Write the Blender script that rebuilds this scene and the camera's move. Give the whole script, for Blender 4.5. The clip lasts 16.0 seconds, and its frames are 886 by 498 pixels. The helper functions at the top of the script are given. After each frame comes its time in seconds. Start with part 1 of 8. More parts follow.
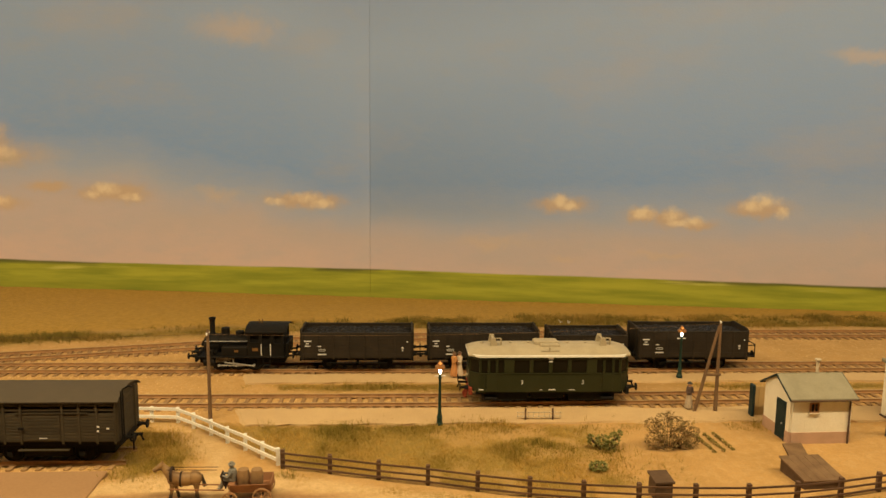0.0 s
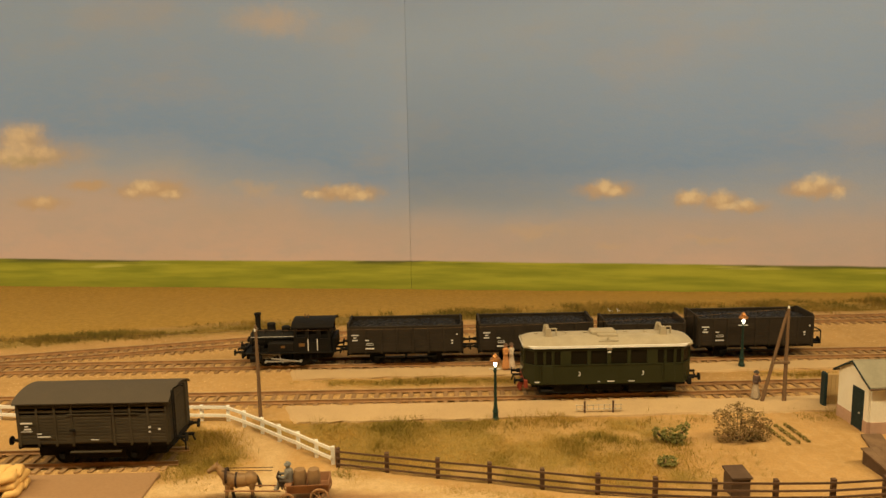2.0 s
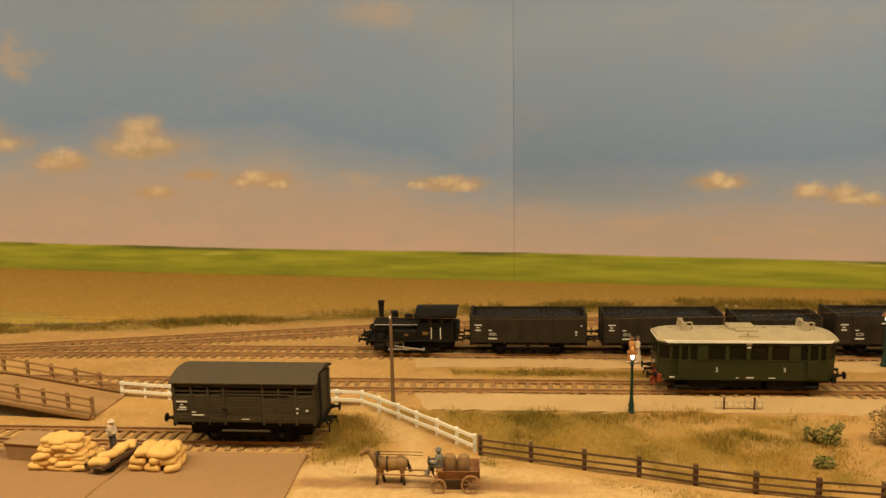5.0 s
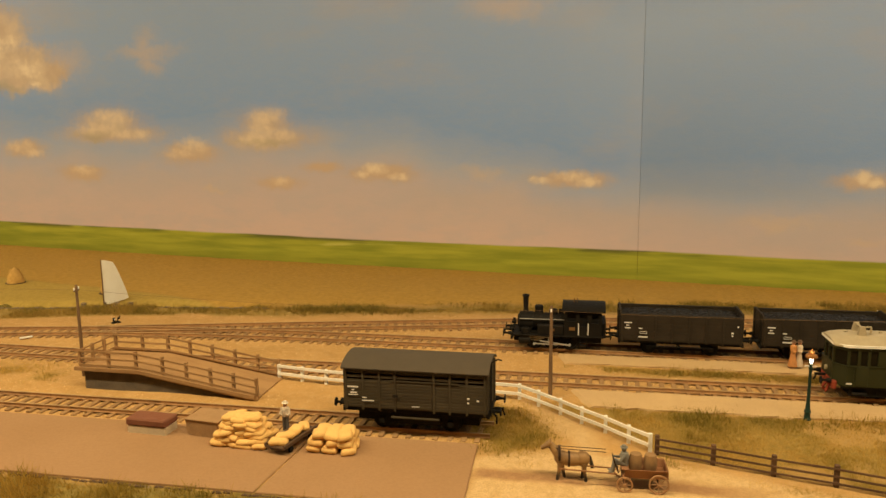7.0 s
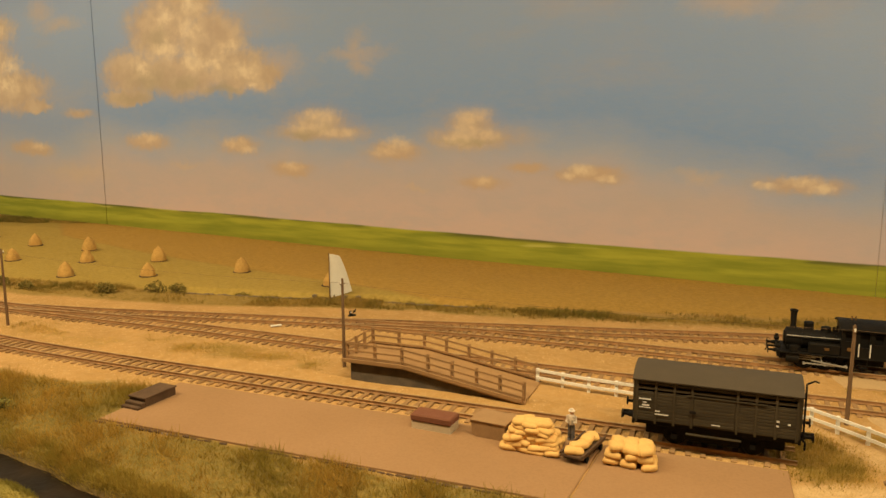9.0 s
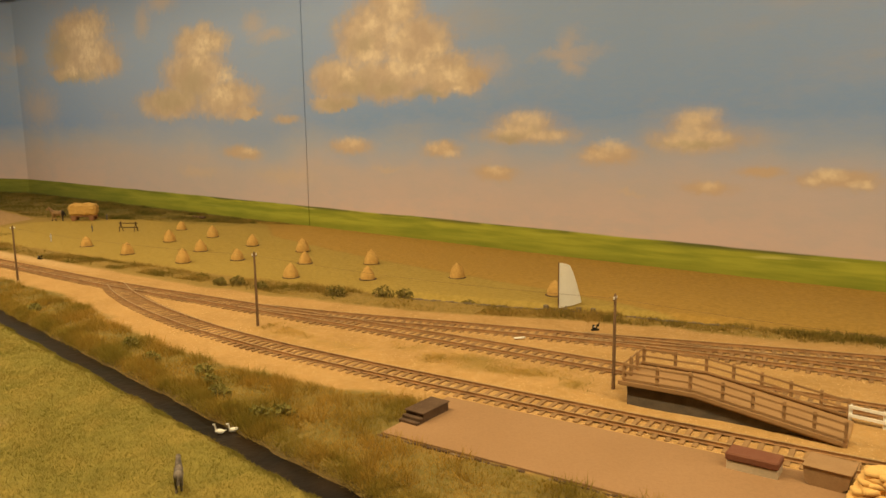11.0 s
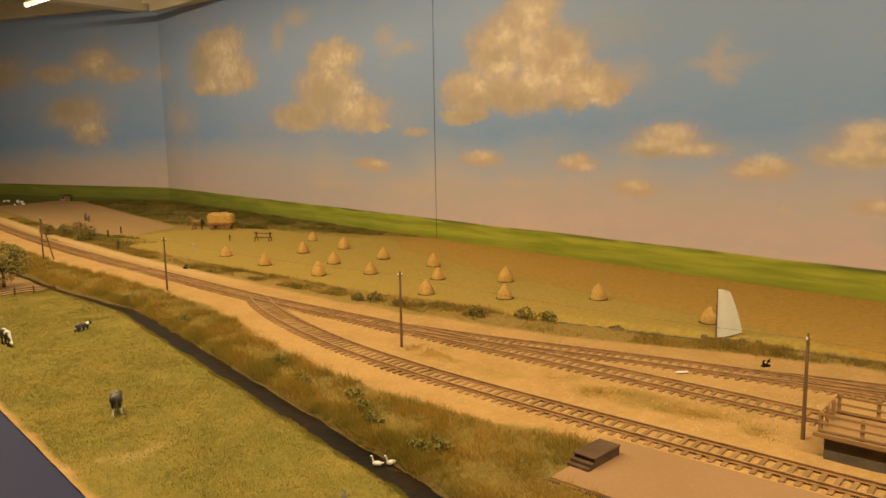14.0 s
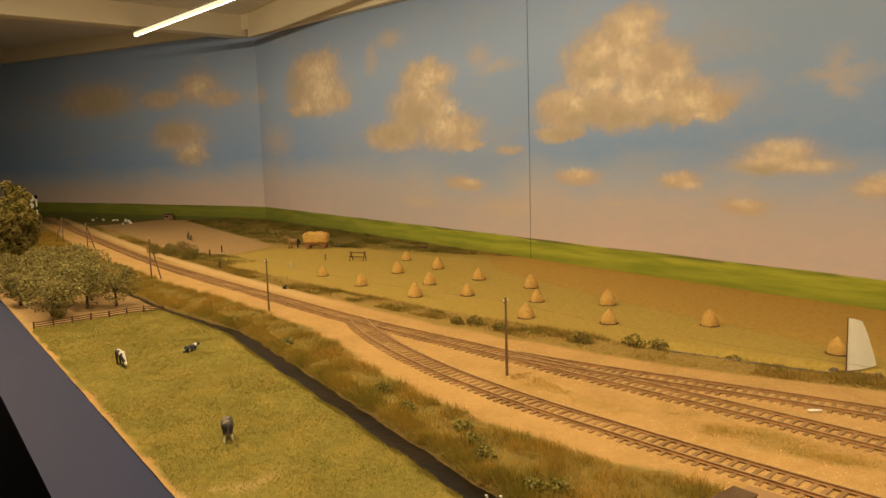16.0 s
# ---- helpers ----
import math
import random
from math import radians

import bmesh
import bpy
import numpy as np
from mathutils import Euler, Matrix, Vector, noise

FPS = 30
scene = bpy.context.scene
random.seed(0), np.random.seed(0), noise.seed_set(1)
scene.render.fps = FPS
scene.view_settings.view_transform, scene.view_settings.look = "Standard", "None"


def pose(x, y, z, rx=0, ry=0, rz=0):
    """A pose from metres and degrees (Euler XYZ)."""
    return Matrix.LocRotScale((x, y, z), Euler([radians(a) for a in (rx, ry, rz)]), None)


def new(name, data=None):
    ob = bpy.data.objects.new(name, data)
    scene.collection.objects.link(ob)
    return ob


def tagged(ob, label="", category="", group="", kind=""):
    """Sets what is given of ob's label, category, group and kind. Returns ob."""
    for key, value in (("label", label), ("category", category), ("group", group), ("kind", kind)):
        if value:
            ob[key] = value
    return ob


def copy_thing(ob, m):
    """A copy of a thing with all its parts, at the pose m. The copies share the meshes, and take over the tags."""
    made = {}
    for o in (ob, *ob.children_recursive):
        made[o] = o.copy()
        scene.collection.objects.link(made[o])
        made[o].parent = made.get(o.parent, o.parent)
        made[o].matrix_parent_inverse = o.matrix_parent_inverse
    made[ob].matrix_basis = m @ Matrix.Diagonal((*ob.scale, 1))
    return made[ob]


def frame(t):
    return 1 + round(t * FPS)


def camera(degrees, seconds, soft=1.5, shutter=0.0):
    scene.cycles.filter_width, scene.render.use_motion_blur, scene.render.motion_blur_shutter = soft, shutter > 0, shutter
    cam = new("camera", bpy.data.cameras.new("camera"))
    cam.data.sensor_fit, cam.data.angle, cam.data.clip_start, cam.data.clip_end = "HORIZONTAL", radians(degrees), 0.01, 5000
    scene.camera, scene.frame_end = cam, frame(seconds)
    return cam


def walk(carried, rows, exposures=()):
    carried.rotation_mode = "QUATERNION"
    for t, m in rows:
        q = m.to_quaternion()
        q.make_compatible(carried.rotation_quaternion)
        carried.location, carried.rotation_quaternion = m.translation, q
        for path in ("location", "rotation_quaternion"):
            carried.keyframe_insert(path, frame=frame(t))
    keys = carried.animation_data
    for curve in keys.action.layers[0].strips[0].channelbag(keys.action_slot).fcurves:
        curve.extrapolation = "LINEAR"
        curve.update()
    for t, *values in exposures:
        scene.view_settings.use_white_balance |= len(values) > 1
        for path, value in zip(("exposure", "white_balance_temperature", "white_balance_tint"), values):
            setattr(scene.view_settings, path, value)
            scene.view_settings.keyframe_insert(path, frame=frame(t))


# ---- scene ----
cam = camera(61.1, 16.0)
METRES, EYE, TILT, LEAN, TURN = 0.3622, 0.18, 0.0, 0.0, -2.6
ROWS = [
    (0.0, 0.0, 0.0, 0.0, 0.1, -8.24, -0.68),
    (0.5, -0.0111, 0.0155, -0.0043, 0.48, -8.38, -0.46),
    (1.0, -0.0176, 0.0228, -0.0052, 1.07, -8.46, 0.0),
    (1.5, -0.0247, 0.0345, -0.0082, 1.62, -8.66, 0.49),
    (2.0, -0.0349, 0.0436, -0.0104, 2.21, -8.89, 1.01),
    (2.5, -0.0481, 0.0491, -0.0134, 2.78, -9.13, 1.08),
    (3.0, -0.0659, 0.05, -0.0133, 3.55, -9.35, 0.9),
    (3.5, -0.0783, 0.0415, -0.0102, 4.49, -9.39, 0.91),
    (6.0, -0.202, 0.0371, -0.0225, 10.29, -9.23, 0.91),
    (6.5, -0.2392, 0.0409, -0.0247, 11.85, -9.33, 0.67),
    (7.0, -0.2827, 0.0255, -0.0263, 13.55, -9.36, 0.58),
    (7.5, -0.3298, 0.0197, -0.026, 15.9, -9.35, 0.46),
    (8.0, -0.392, 0.0168, -0.0239, 18.82, -9.32, 0.38),
    (8.5, -0.44, 0.0009, -0.0223, 21.32, -9.26, 0.37),
    (9.0, -0.5092, -0.0152, -0.0257, 24.09, -9.24, 0.16),
    (9.5, -0.6042, -0.0262, -0.025, 26.81, -9.23, 0.19),
    (10.0, -0.6847, -0.0524, -0.0213, 29.73, -9.17, 0.27),
    (12.5, -0.778, -0.0187, -0.0218, 40.33, -8.8, 1.12),
    (13.0, -0.8073, -0.0367, -0.0121, 40.51, -8.79, 0.75),
    (13.5, -0.8342, -0.0469, -0.0051, 41.88, -8.62, 0.72),
    (14.0, -0.863, -0.0414, 0.0006, 43.85, -8.27, 0.93),
    (14.5, -0.8985, -0.0434, 0.0104, 46.17, -7.89, 0.97),
    (15.0, -0.9164, -0.0489, 0.0177, 48.65, -7.51, 1.34),
    (15.5, -0.9247, -0.0438, 0.0204, 49.58, -7.22, 1.57),
    (16.0, -0.9294, -0.0453, 0.0188, 50.2, -6.98, 1.72),
]
walk(cam, [(t, pose(0, 0, EYE, TILT, LEAN, TURN) @ pose(METRES * x, METRES * y, METRES * z, 90 + pitch, roll, yaw)) for t, x, y, z, yaw, pitch, roll in ROWS])

# The light: two warm light strips under the lid of the layout, and a weak room light.
LAMP = (1.0, 0.76, 0.41)


def strip_lamp(name, x0, x1, y, z, watts, tilt=0.0):
    data = bpy.data.lights.new(name, "AREA")
    data.shape, data.size, data.size_y, data.energy, data.color = "RECTANGLE", x1 - x0, 0.012, watts, LAMP
    ob = new(name, data)
    ob.matrix_world = pose((x0 + x1) / 2, y, z, tilt, 0, 0)
    return ob


strip_lamp("led_light_back", -2.42, -0.90, 0.80, 0.530, 1.05)
strip_lamp("led_light_front", -2.60, 0.95, 0.18, 0.548, 19.5, 20)
world = bpy.data.worlds.new("room_light")
scene.world = world
world.use_nodes = True
world.node_tree.nodes["Background"].inputs[0].default_value = (0.5, 0.42, 0.32, 1)
world.node_tree.nodes["Background"].inputs[1].default_value = 0.12


# ---- materials ----
def nodes_of(name):
    m = bpy.data.materials.new(name)
    m.use_nodes = True
    nt = m.node_tree
    return m, nt, nt.nodes["Principled BSDF"]


def nd(nt, kind, **props):
    n = nt.nodes.new(kind)
    for k, v in props.items():
        setattr(n, k, v)
    return n


def mathn(nt, op, a, b=None, c=None, clamp=False):
    n = nd(nt, "ShaderNodeMath", operation=op, use_clamp=clamp)
    for i, v in enumerate((a, b, c)):
        if v is None:
            continue
        if isinstance(v, (int, float)):
            n.inputs[i].default_value = v
        else:
            nt.links.new(v, n.inputs[i])
    return n.outputs[0]


def mixn(nt, f, a, b, blend="MIX"):
    n = nd(nt, "ShaderNodeMix", data_type="RGBA", blend_type=blend)
    for i, v in ((0, f), (6, a), (7, b)):
        if isinstance(v, (int, float)):
            n.inputs[i].default_value = v
        elif isinstance(v, tuple):
            n.inputs[i].default_value = (*v, 1)
        else:
            nt.links.new(v, n.inputs[i])
    return n.outputs[2]


def noisen(nt, vec, scale, detail=4.0, rough=0.6):
    n = nd(nt, "ShaderNodeTexNoise")
    n.inputs["Scale"].default_value, n.inputs["Detail"].default_value, n.inputs["Roughness"].default_value = scale, detail, rough
    if vec is not None:
        nt.links.new(vec, n.inputs["Vector"])
    return n.outputs[0]


def stepn(nt, v, lo, hi):
    n = nd(nt, "ShaderNodeMapRange", interpolation_type="SMOOTHSTEP")
    nt.links.new(v, n.inputs[0])
    n.inputs[1].default_value, n.inputs[2].default_value = lo, hi
    return n.outputs[0]


def bumpn(nt, bsdf, height, dist, strength=1.0):
    b = nd(nt, "ShaderNodeBump")
    b.inputs["Strength"].default_value, b.inputs["Distance"].default_value = strength, dist
    nt.links.new(height, b.inputs["Height"])
    nt.links.new(b.outputs[0], bsdf.inputs["Normal"])


def material(name, colour, rough=0.7, metal=0.0, other=None, scale=120.0, fine=1500.0, amount=0.5, bump=0.0002, stretch=(1, 1, 1), piece=0.0, spec=0.22):
    """A surface with broad stains towards the other colour, a fine grain and a slight relief."""
    m, nt, b = nodes_of(name)
    co = nd(nt, "ShaderNodeTexCoord").outputs["Object"]
    mp = nd(nt, "ShaderNodeMapping")
    mp.inputs["Scale"].default_value = stretch
    nt.links.new(co, mp.inputs[0])
    v = mp.outputs[0]
    if other is None:
        other = tuple(c * 0.6 for c in colour)
    broad, grain = noisen(nt, v, scale, 5), noisen(nt, v, fine, 3)
    col = mixn(nt, mathn(nt, "MULTIPLY", stepn(nt, broad, 0.35, 0.7), amount), colour, other)
    col = mixn(nt, mathn(nt, "MULTIPLY", stepn(nt, grain, 0.3, 0.75), 0.35 * amount), col, tuple(c * 0.45 for c in colour))
    if piece:
        rnd = nd(nt, "ShaderNodeObjectInfo").outputs["Random"]
        col = mixn(nt, mathn(nt, "MULTIPLY", rnd, piece), col, tuple(c * 0.4 for c in colour))
    nt.links.new(col, b.inputs["Base Color"])
    nt.links.new(mathn(nt, "ADD", mathn(nt, "MULTIPLY", broad, 0.25), rough - 0.12, clamp=True), b.inputs["Roughness"])
    b.inputs["Metallic"].default_value = metal
    b.inputs["Specular IOR Level"].default_value = spec
    if bump:
        bumpn(nt, b, grain, bump)
    return m


def glow(name, colour, strength):
    m, nt, b = nodes_of(name)
    b.inputs["Base Color"].default_value = (*colour, 1)
    b.inputs["Emission Color"].default_value = (*colour, 1)
    b.inputs["Emission Strength"].default_value = strength
    return m


BLACK = material("loco_black", (0.0075, 0.0068, 0.006), 0.58, other=(0.017, 0.014, 0.011), amount=0.6, spec=0.14)
WAGON = material("wagon_brown", (0.025, 0.019, 0.0125), 0.68, other=(0.038, 0.028, 0.019), amount=0.7)
UNDER = material("underframe_black", (0.006, 0.006, 0.006), 0.8, other=(0.016, 0.012, 0.009), amount=0.7)
VAN = material("van_grey", (0.060, 0.048, 0.030), 0.72, other=(0.085, 0.067, 0.042), amount=0.6, piece=0.35)
VANROOF = material("van_roof_grey", (0.074, 0.060, 0.044), 0.8, other=(0.092, 0.074, 0.054), amount=0.5)
COAL = material("coal", (0.010, 0.009, 0.009), 0.45, other=(0.022, 0.019, 0.017), amount=0.8, bump=0.0006)
GREEN = material("railcar_green", (0.026, 0.029, 0.011), 0.42, other=(0.034, 0.036, 0.015), amount=0.5)
SILVER = material("railcar_roof_silver", (0.43, 0.365, 0.25), 0.5, other=(0.34, 0.285, 0.19), amount=0.6)
SIGNALRED = material("beam_red", (0.27, 0.05, 0.025), 0.6, other=(0.17, 0.035, 0.02), amount=0.5)
DARKGLASS = material("dark_glass", (0.012, 0.010, 0.006), 0.2, amount=0.2, bump=0, spec=0.12)
WHITE = material("white_paint", (0.86, 0.85, 0.80), 0.55, other=(0.74, 0.70, 0.62), amount=0.4)
LETTER = material("lettering_white", (0.72, 0.71, 0.68), 0.7, amount=0.2, bump=0)
STEEL = material("bright_steel", (0.42, 0.41, 0.39), 0.45, 0.25, amount=0.3)
RAIL = material("rusty_rail", (0.40, 0.225, 0.098), 0.7, 0.05, other=(0.19, 0.11, 0.06), amount=0.6)
RAILTOP = material("rail_head", (0.46, 0.32, 0.165), 0.55, 0.2, amount=0.5)
SLEEPER = material("sleeper_wood", (0.33, 0.20, 0.095), 0.9, other=(0.43, 0.27, 0.13), amount=0.6, piece=0.4)
POLE = material("pole_wood", (0.16, 0.098, 0.055), 0.85, other=(0.25, 0.16, 0.09), amount=0.7, stretch=(1, 1, 0.15))
RAMPWOOD = material("ramp_wood", (0.41, 0.248, 0.115), 0.88, other=(0.29, 0.17, 0.08), amount=0.7, stretch=(0.15, 1, 1), piece=0.3)
RAMPWALL = material("ramp_wall", (0.10, 0.085, 0.07), 0.9, other=(0.16, 0.13, 0.10), amount=0.8)
DARKWOOD = material("fence_wood", (0.115, 0.066, 0.042), 0.85, other=(0.20, 0.12, 0.072), amount=0.7, stretch=(0.2, 1, 1), piece=0.3)
CREAM = material("cream_render", (0.88, 0.83, 0.70), 0.85, other=(0.78, 0.71, 0.57), amount=0.45)
PLINTH = material("pink_plinth", (0.55, 0.36, 0.26), 0.85, other=(0.45, 0.30, 0.2), amount=0.5)
HUTROOF = material("hut_roof_grey", (0.30, 0.275, 0.20), 0.85, other=(0.23, 0.21, 0.15), amount=0.6)
TEAL = material("teal_paint", (0.014, 0.032, 0.036), 0.55, amount=0.4)
LAMPGREEN = material("lamp_green", (0.016, 0.040, 0.032), 0.45, amount=0.4)
BRASS = material("dull_brass", (0.20, 0.11, 0.04), 0.5, 0.3, amount=0.4)
COPPER = material("lamp_copper", (0.55, 0.26, 0.09), 0.35, 0.7, amount=0.4)
BULB = glow("lamp_glow", (1.0, 0.86, 0.65), 7.0)
SACK = material("sack_cloth", (0.84, 0.54, 0.20), 0.9, other=(0.70, 0.42, 0.14), amount=0.5, piece=0.15, scale=200)
BRICKRED = material("crate_red", (0.205, 0.085, 0.05), 0.8, other=(0.17, 0.06, 0.04), amount=0.5)
CRATE = material("crate_wood", (0.34, 0.24, 0.15), 0.85, other=(0.24, 0.17, 0.10), amount=0.6)
BARREL = material("barrel_wood", (0.30, 0.185, 0.09), 0.8, other=(0.22, 0.13, 0.065), amount=0.6)
TUB = material("tub_tan", (0.36, 0.225, 0.115), 0.9, other=(0.29, 0.175, 0.09), amount=0.6)
PALE = material("pale_wood", (0.62, 0.52, 0.38), 0.85, amount=0.4)
STEPWOOD = material("step_grey", (0.095, 0.058, 0.036), 0.88, other=(0.15, 0.095, 0.06), amount=0.7)
YARD = material("yard_surface", (0.35, 0.212, 0.112), 0.95, other=(0.30, 0.178, 0.09), scale=18, fine=700, amount=0.5, bump=0.0001)
PLATFORM = material("platform_gravel", (0.53, 0.37, 0.195), 0.97, other=(0.61, 0.43, 0.225), scale=40, fine=1400, amount=0.7, bump=0.0004)
HAY = material("hay", (0.70, 0.44, 0.14), 0.95, other=(0.56, 0.34, 0.10), scale=300, fine=1800, amount=0.8, bump=0.0008)
SAIL = material("sail_cloth", (0.80, 0.77, 0.70), 0.85, other=(0.68, 0.64, 0.55), scale=60, amount=0.5)
LEAF = material("tree_leaf", (0.235, 0.20, 0.068), 0.85, other=(0.37, 0.305, 0.115), scale=90, amount=0.8, bump=0)
LEAFDARK = material("dark_leaf", (0.19, 0.16, 0.042), 0.85, other=(0.29, 0.22, 0.058), scale=90, amount=0.8, bump=0)
BUSH = material("bush_leaf", (0.20, 0.205, 0.06), 0.85, other=(0.30, 0.265, 0.085), scale=150, amount=0.7, bump=0)
DRYBUSH = material("dry_bush", (0.31, 0.205, 0.085), 0.9, other=(0.21, 0.16, 0.06), scale=150, amount=0.8, bump=0)
BARK = material("bark", (0.11, 0.075, 0.05), 0.9, amount=0.6)
HARNESS = material("harness_dark", (0.05, 0.03, 0.022), 0.7, amount=0.4)
CARTWOOD = material("cart_wood", (0.30, 0.145, 0.07), 0.75, other=(0.20, 0.10, 0.05), amount=0.6)
FIG_GREY = material("figure_grey", (0.20, 0.20, 0.19), 0.7, other=(0.32, 0.29, 0.25), scale=180, amount=0.9)
FIG_PALE = material("figure_pale", (0.62, 0.58, 0.52), 0.7, other=(0.30, 0.28, 0.26), scale=110, amount=0.9)
FIG_DARK = material("figure_dark", (0.08, 0.07, 0.065), 0.7, other=(0.40, 0.34, 0.28), scale=110, amount=0.9)
BEAM = material("beam_paint", (0.78, 0.72, 0.60), 0.7, other=(0.70, 0.63, 0.50), scale=6, amount=0.4)
CEIL = material("ceiling_paint", (0.80, 0.77, 0.70), 0.8, other=(0.74, 0.70, 0.62), scale=4, amount=0.4)
LEDGE = material("ledge_blue_grey", (0.024, 0.030, 0.092), 0.6, other=(0.034, 0.04, 0.105), scale=5, amount=0.6, bump=0, spec=0.12)
DARKROOM = material("dark_cloth", (0.012, 0.012, 0.014), 0.9, amount=0.3)
LED = glow("led_glow", (1.0, 0.82, 0.52), 1.0)
STONE = material("quay_stone", (0.20, 0.15, 0.10), 0.9, other=(0.32, 0.25, 0.17), amount=0.7)


def cow_material():
    m, nt, b = nodes_of("cow_black_white")
    co = nd(nt, "ShaderNodeTexCoord").outputs["Object"]
    col = mixn(nt, stepn(nt, noisen(nt, co, 130, 1), 0.47, 0.53), (0.03, 0.03, 0.035), (0.75, 0.72, 0.68))
    nt.links.new(col, b.inputs["Base Color"])
    b.inputs["Roughness"].default_value = 0.6
    return m


COW = cow_material()


def dark_cow_material():
    m, nt, b = nodes_of("cow_dark_white_legs")
    co = nd(nt, "ShaderNodeTexCoord").outputs["Object"]
    sep = nd(nt, "ShaderNodeSeparateXYZ")
    nt.links.new(co, sep.inputs[0])
    hide = mixn(nt, stepn(nt, noisen(nt, co, 160, 2), 0.48, 0.62), (0.035, 0.033, 0.035), (0.24, 0.19, 0.15))
    nt.links.new(mixn(nt, stepn(nt, sep.outputs[2], 0.0042, 0.0056), (0.70, 0.66, 0.60), hide), b.inputs["Base Color"])
    b.inputs["Roughness"].default_value = 0.6
    return m


COWDARK = dark_cow_material()


def horse_material():
    m, nt, b = nodes_of("horse_dun")
    co = nd(nt, "ShaderNodeTexCoord").outputs["Object"]
    sep = nd(nt, "ShaderNodeSeparateXYZ")
    nt.links.new(co, sep.inputs[0])
    col = mixn(nt, stepn(nt, noisen(nt, co, 140, 3), 0.38, 0.62), (0.31, 0.185, 0.075), (0.21, 0.12, 0.05))
    dark = mathn(nt, "MAXIMUM", mathn(nt, "SUBTRACT", 1.0, stepn(nt, sep.outputs[2], 0.0022, 0.0052)), stepn(nt, sep.outputs[0], 0.0078, 0.0086))
    nt.links.new(mixn(nt, dark, col, (0.028, 0.020, 0.015)), b.inputs["Base Color"])
    b.inputs["Roughness"].default_value = 0.6
    return m


HORSE = horse_material()


def water_material():
    m, nt, b = nodes_of("ditch_water")
    co = nd(nt, "ShaderNodeTexCoord").outputs["Object"]
    nt.links.new(mixn(nt, stepn(nt, noisen(nt, co, 30, 4), 0.4, 0.7), (0.008, 0.0055, 0.0035), (0.022, 0.013, 0.007)), b.inputs["Base Color"])
    b.inputs["Roughness"].default_value = 0.35
    b.inputs["Specular IOR Level"].default_value = 0.10
    bumpn(nt, b, noisen(nt, co, 160, 3), 0.0006, 0.6)
    return m


WATER = water_material()


def grass_material(name, a, c, d):
    """Blades: colour by tuft and by broad patch."""
    m, nt, b = nodes_of(name)
    co = nd(nt, "ShaderNodeTexCoord").outputs["Object"]
    rnd = nd(nt, "ShaderNodeNewGeometry").outputs["Random Per Island"]
    col = mixn(nt, rnd, a, c)
    col = mixn(nt, stepn(nt, noisen(nt, co, 22, 4), 0.38, 0.66), col, d)
    nt.links.new(col, b.inputs["Base Color"])
    b.inputs["Roughness"].default_value = 0.9
    b.inputs["Specular IOR Level"].default_value = 0.1
    through_light = nd(nt, "ShaderNodeBsdfTranslucent")
    nt.links.new(col, through_light.inputs[0])
    both = nd(nt, "ShaderNodeMixShader")
    both.inputs[0].default_value = 0.45
    nt.links.new(b.outputs[0], both.inputs[1])
    nt.links.new(through_light.outputs[0], both.inputs[2])
    nt.links.new(both.outputs[0], nt.nodes["Material Output"].inputs[0])
    return m


MEADOW = grass_material("meadow_grass", (0.215, 0.195, 0.040), (0.255, 0.222, 0.050), (0.285, 0.222, 0.052))
BANK = grass_material("bank_grass", (0.375, 0.235, 0.045), (0.50, 0.315, 0.066), (0.275, 0.208, 0.040))
FRINGE = grass_material("ditch_grass", (0.36, 0.265, 0.055), (0.48, 0.345, 0.075), (0.30, 0.24, 0.047))
HEDGE = grass_material("hedge_weeds", (0.34, 0.235, 0.06), (0.50, 0.34, 0.095), (0.245, 0.19, 0.045))

WEED = grass_material("dark_weeds", (0.21, 0.165, 0.042), (0.36, 0.26, 0.07), (0.17, 0.145, 0.033))
TUFT = grass_material("green_tufts", (0.33, 0.245, 0.055), (0.46, 0.32, 0.08), (0.25, 0.20, 0.042))
PLOT = grass_material("plot_grass", (0.50, 0.335, 0.085), (0.68, 0.45, 0.125), (0.37, 0.275, 0.06))
BANKPLANT = material("bank_plant_leaf", (0.22, 0.205, 0.05), 0.85, other=(0.32, 0.265, 0.075), scale=150, amount=0.7, bump=0)
WHEELWOOD = material("wheel_wood", (0.42, 0.24, 0.12), 0.8, other=(0.30, 0.17, 0.085), amount=0.6)
SCREEN = material("screen_boards", (0.52, 0.36, 0.16), 0.85, other=(0.42, 0.28, 0.12), amount=0.6)

# The painted sky: dabs of paint by their place along the wall and height, half width and half height.
CLOUD_SMALL = [
    (-0.434, 0.11, 0.029, 0.009), (-0.309, 0.1, 0.017, 0.008), (-0.342, 0.096, 0.019, 0.009), (-0.367, 0.091, 0.019, 0.006), (-0.22, 0.11, 0.029, 0.008), (0.077, 0.108, 0.04, 0.009),
    (0.309, 0.113, 0.04, 0.01), (0.389, 0.12, 0.025, 0.006), (0.451, 0.099, 0.029, 0.007), (0.584, 0.137, 0.04, 0.013), (0.763, 0.111, 0.035, 0.008), (1.381, 0.136, 0.046, 0.011),
    (1.35, 0.132, 0.04, 0.011), (1.065, 0.147, 0.047, 0.012), (0.863, 0.143, 0.036, 0.012), (0.759, 0.108, 0.03, 0.01),
]
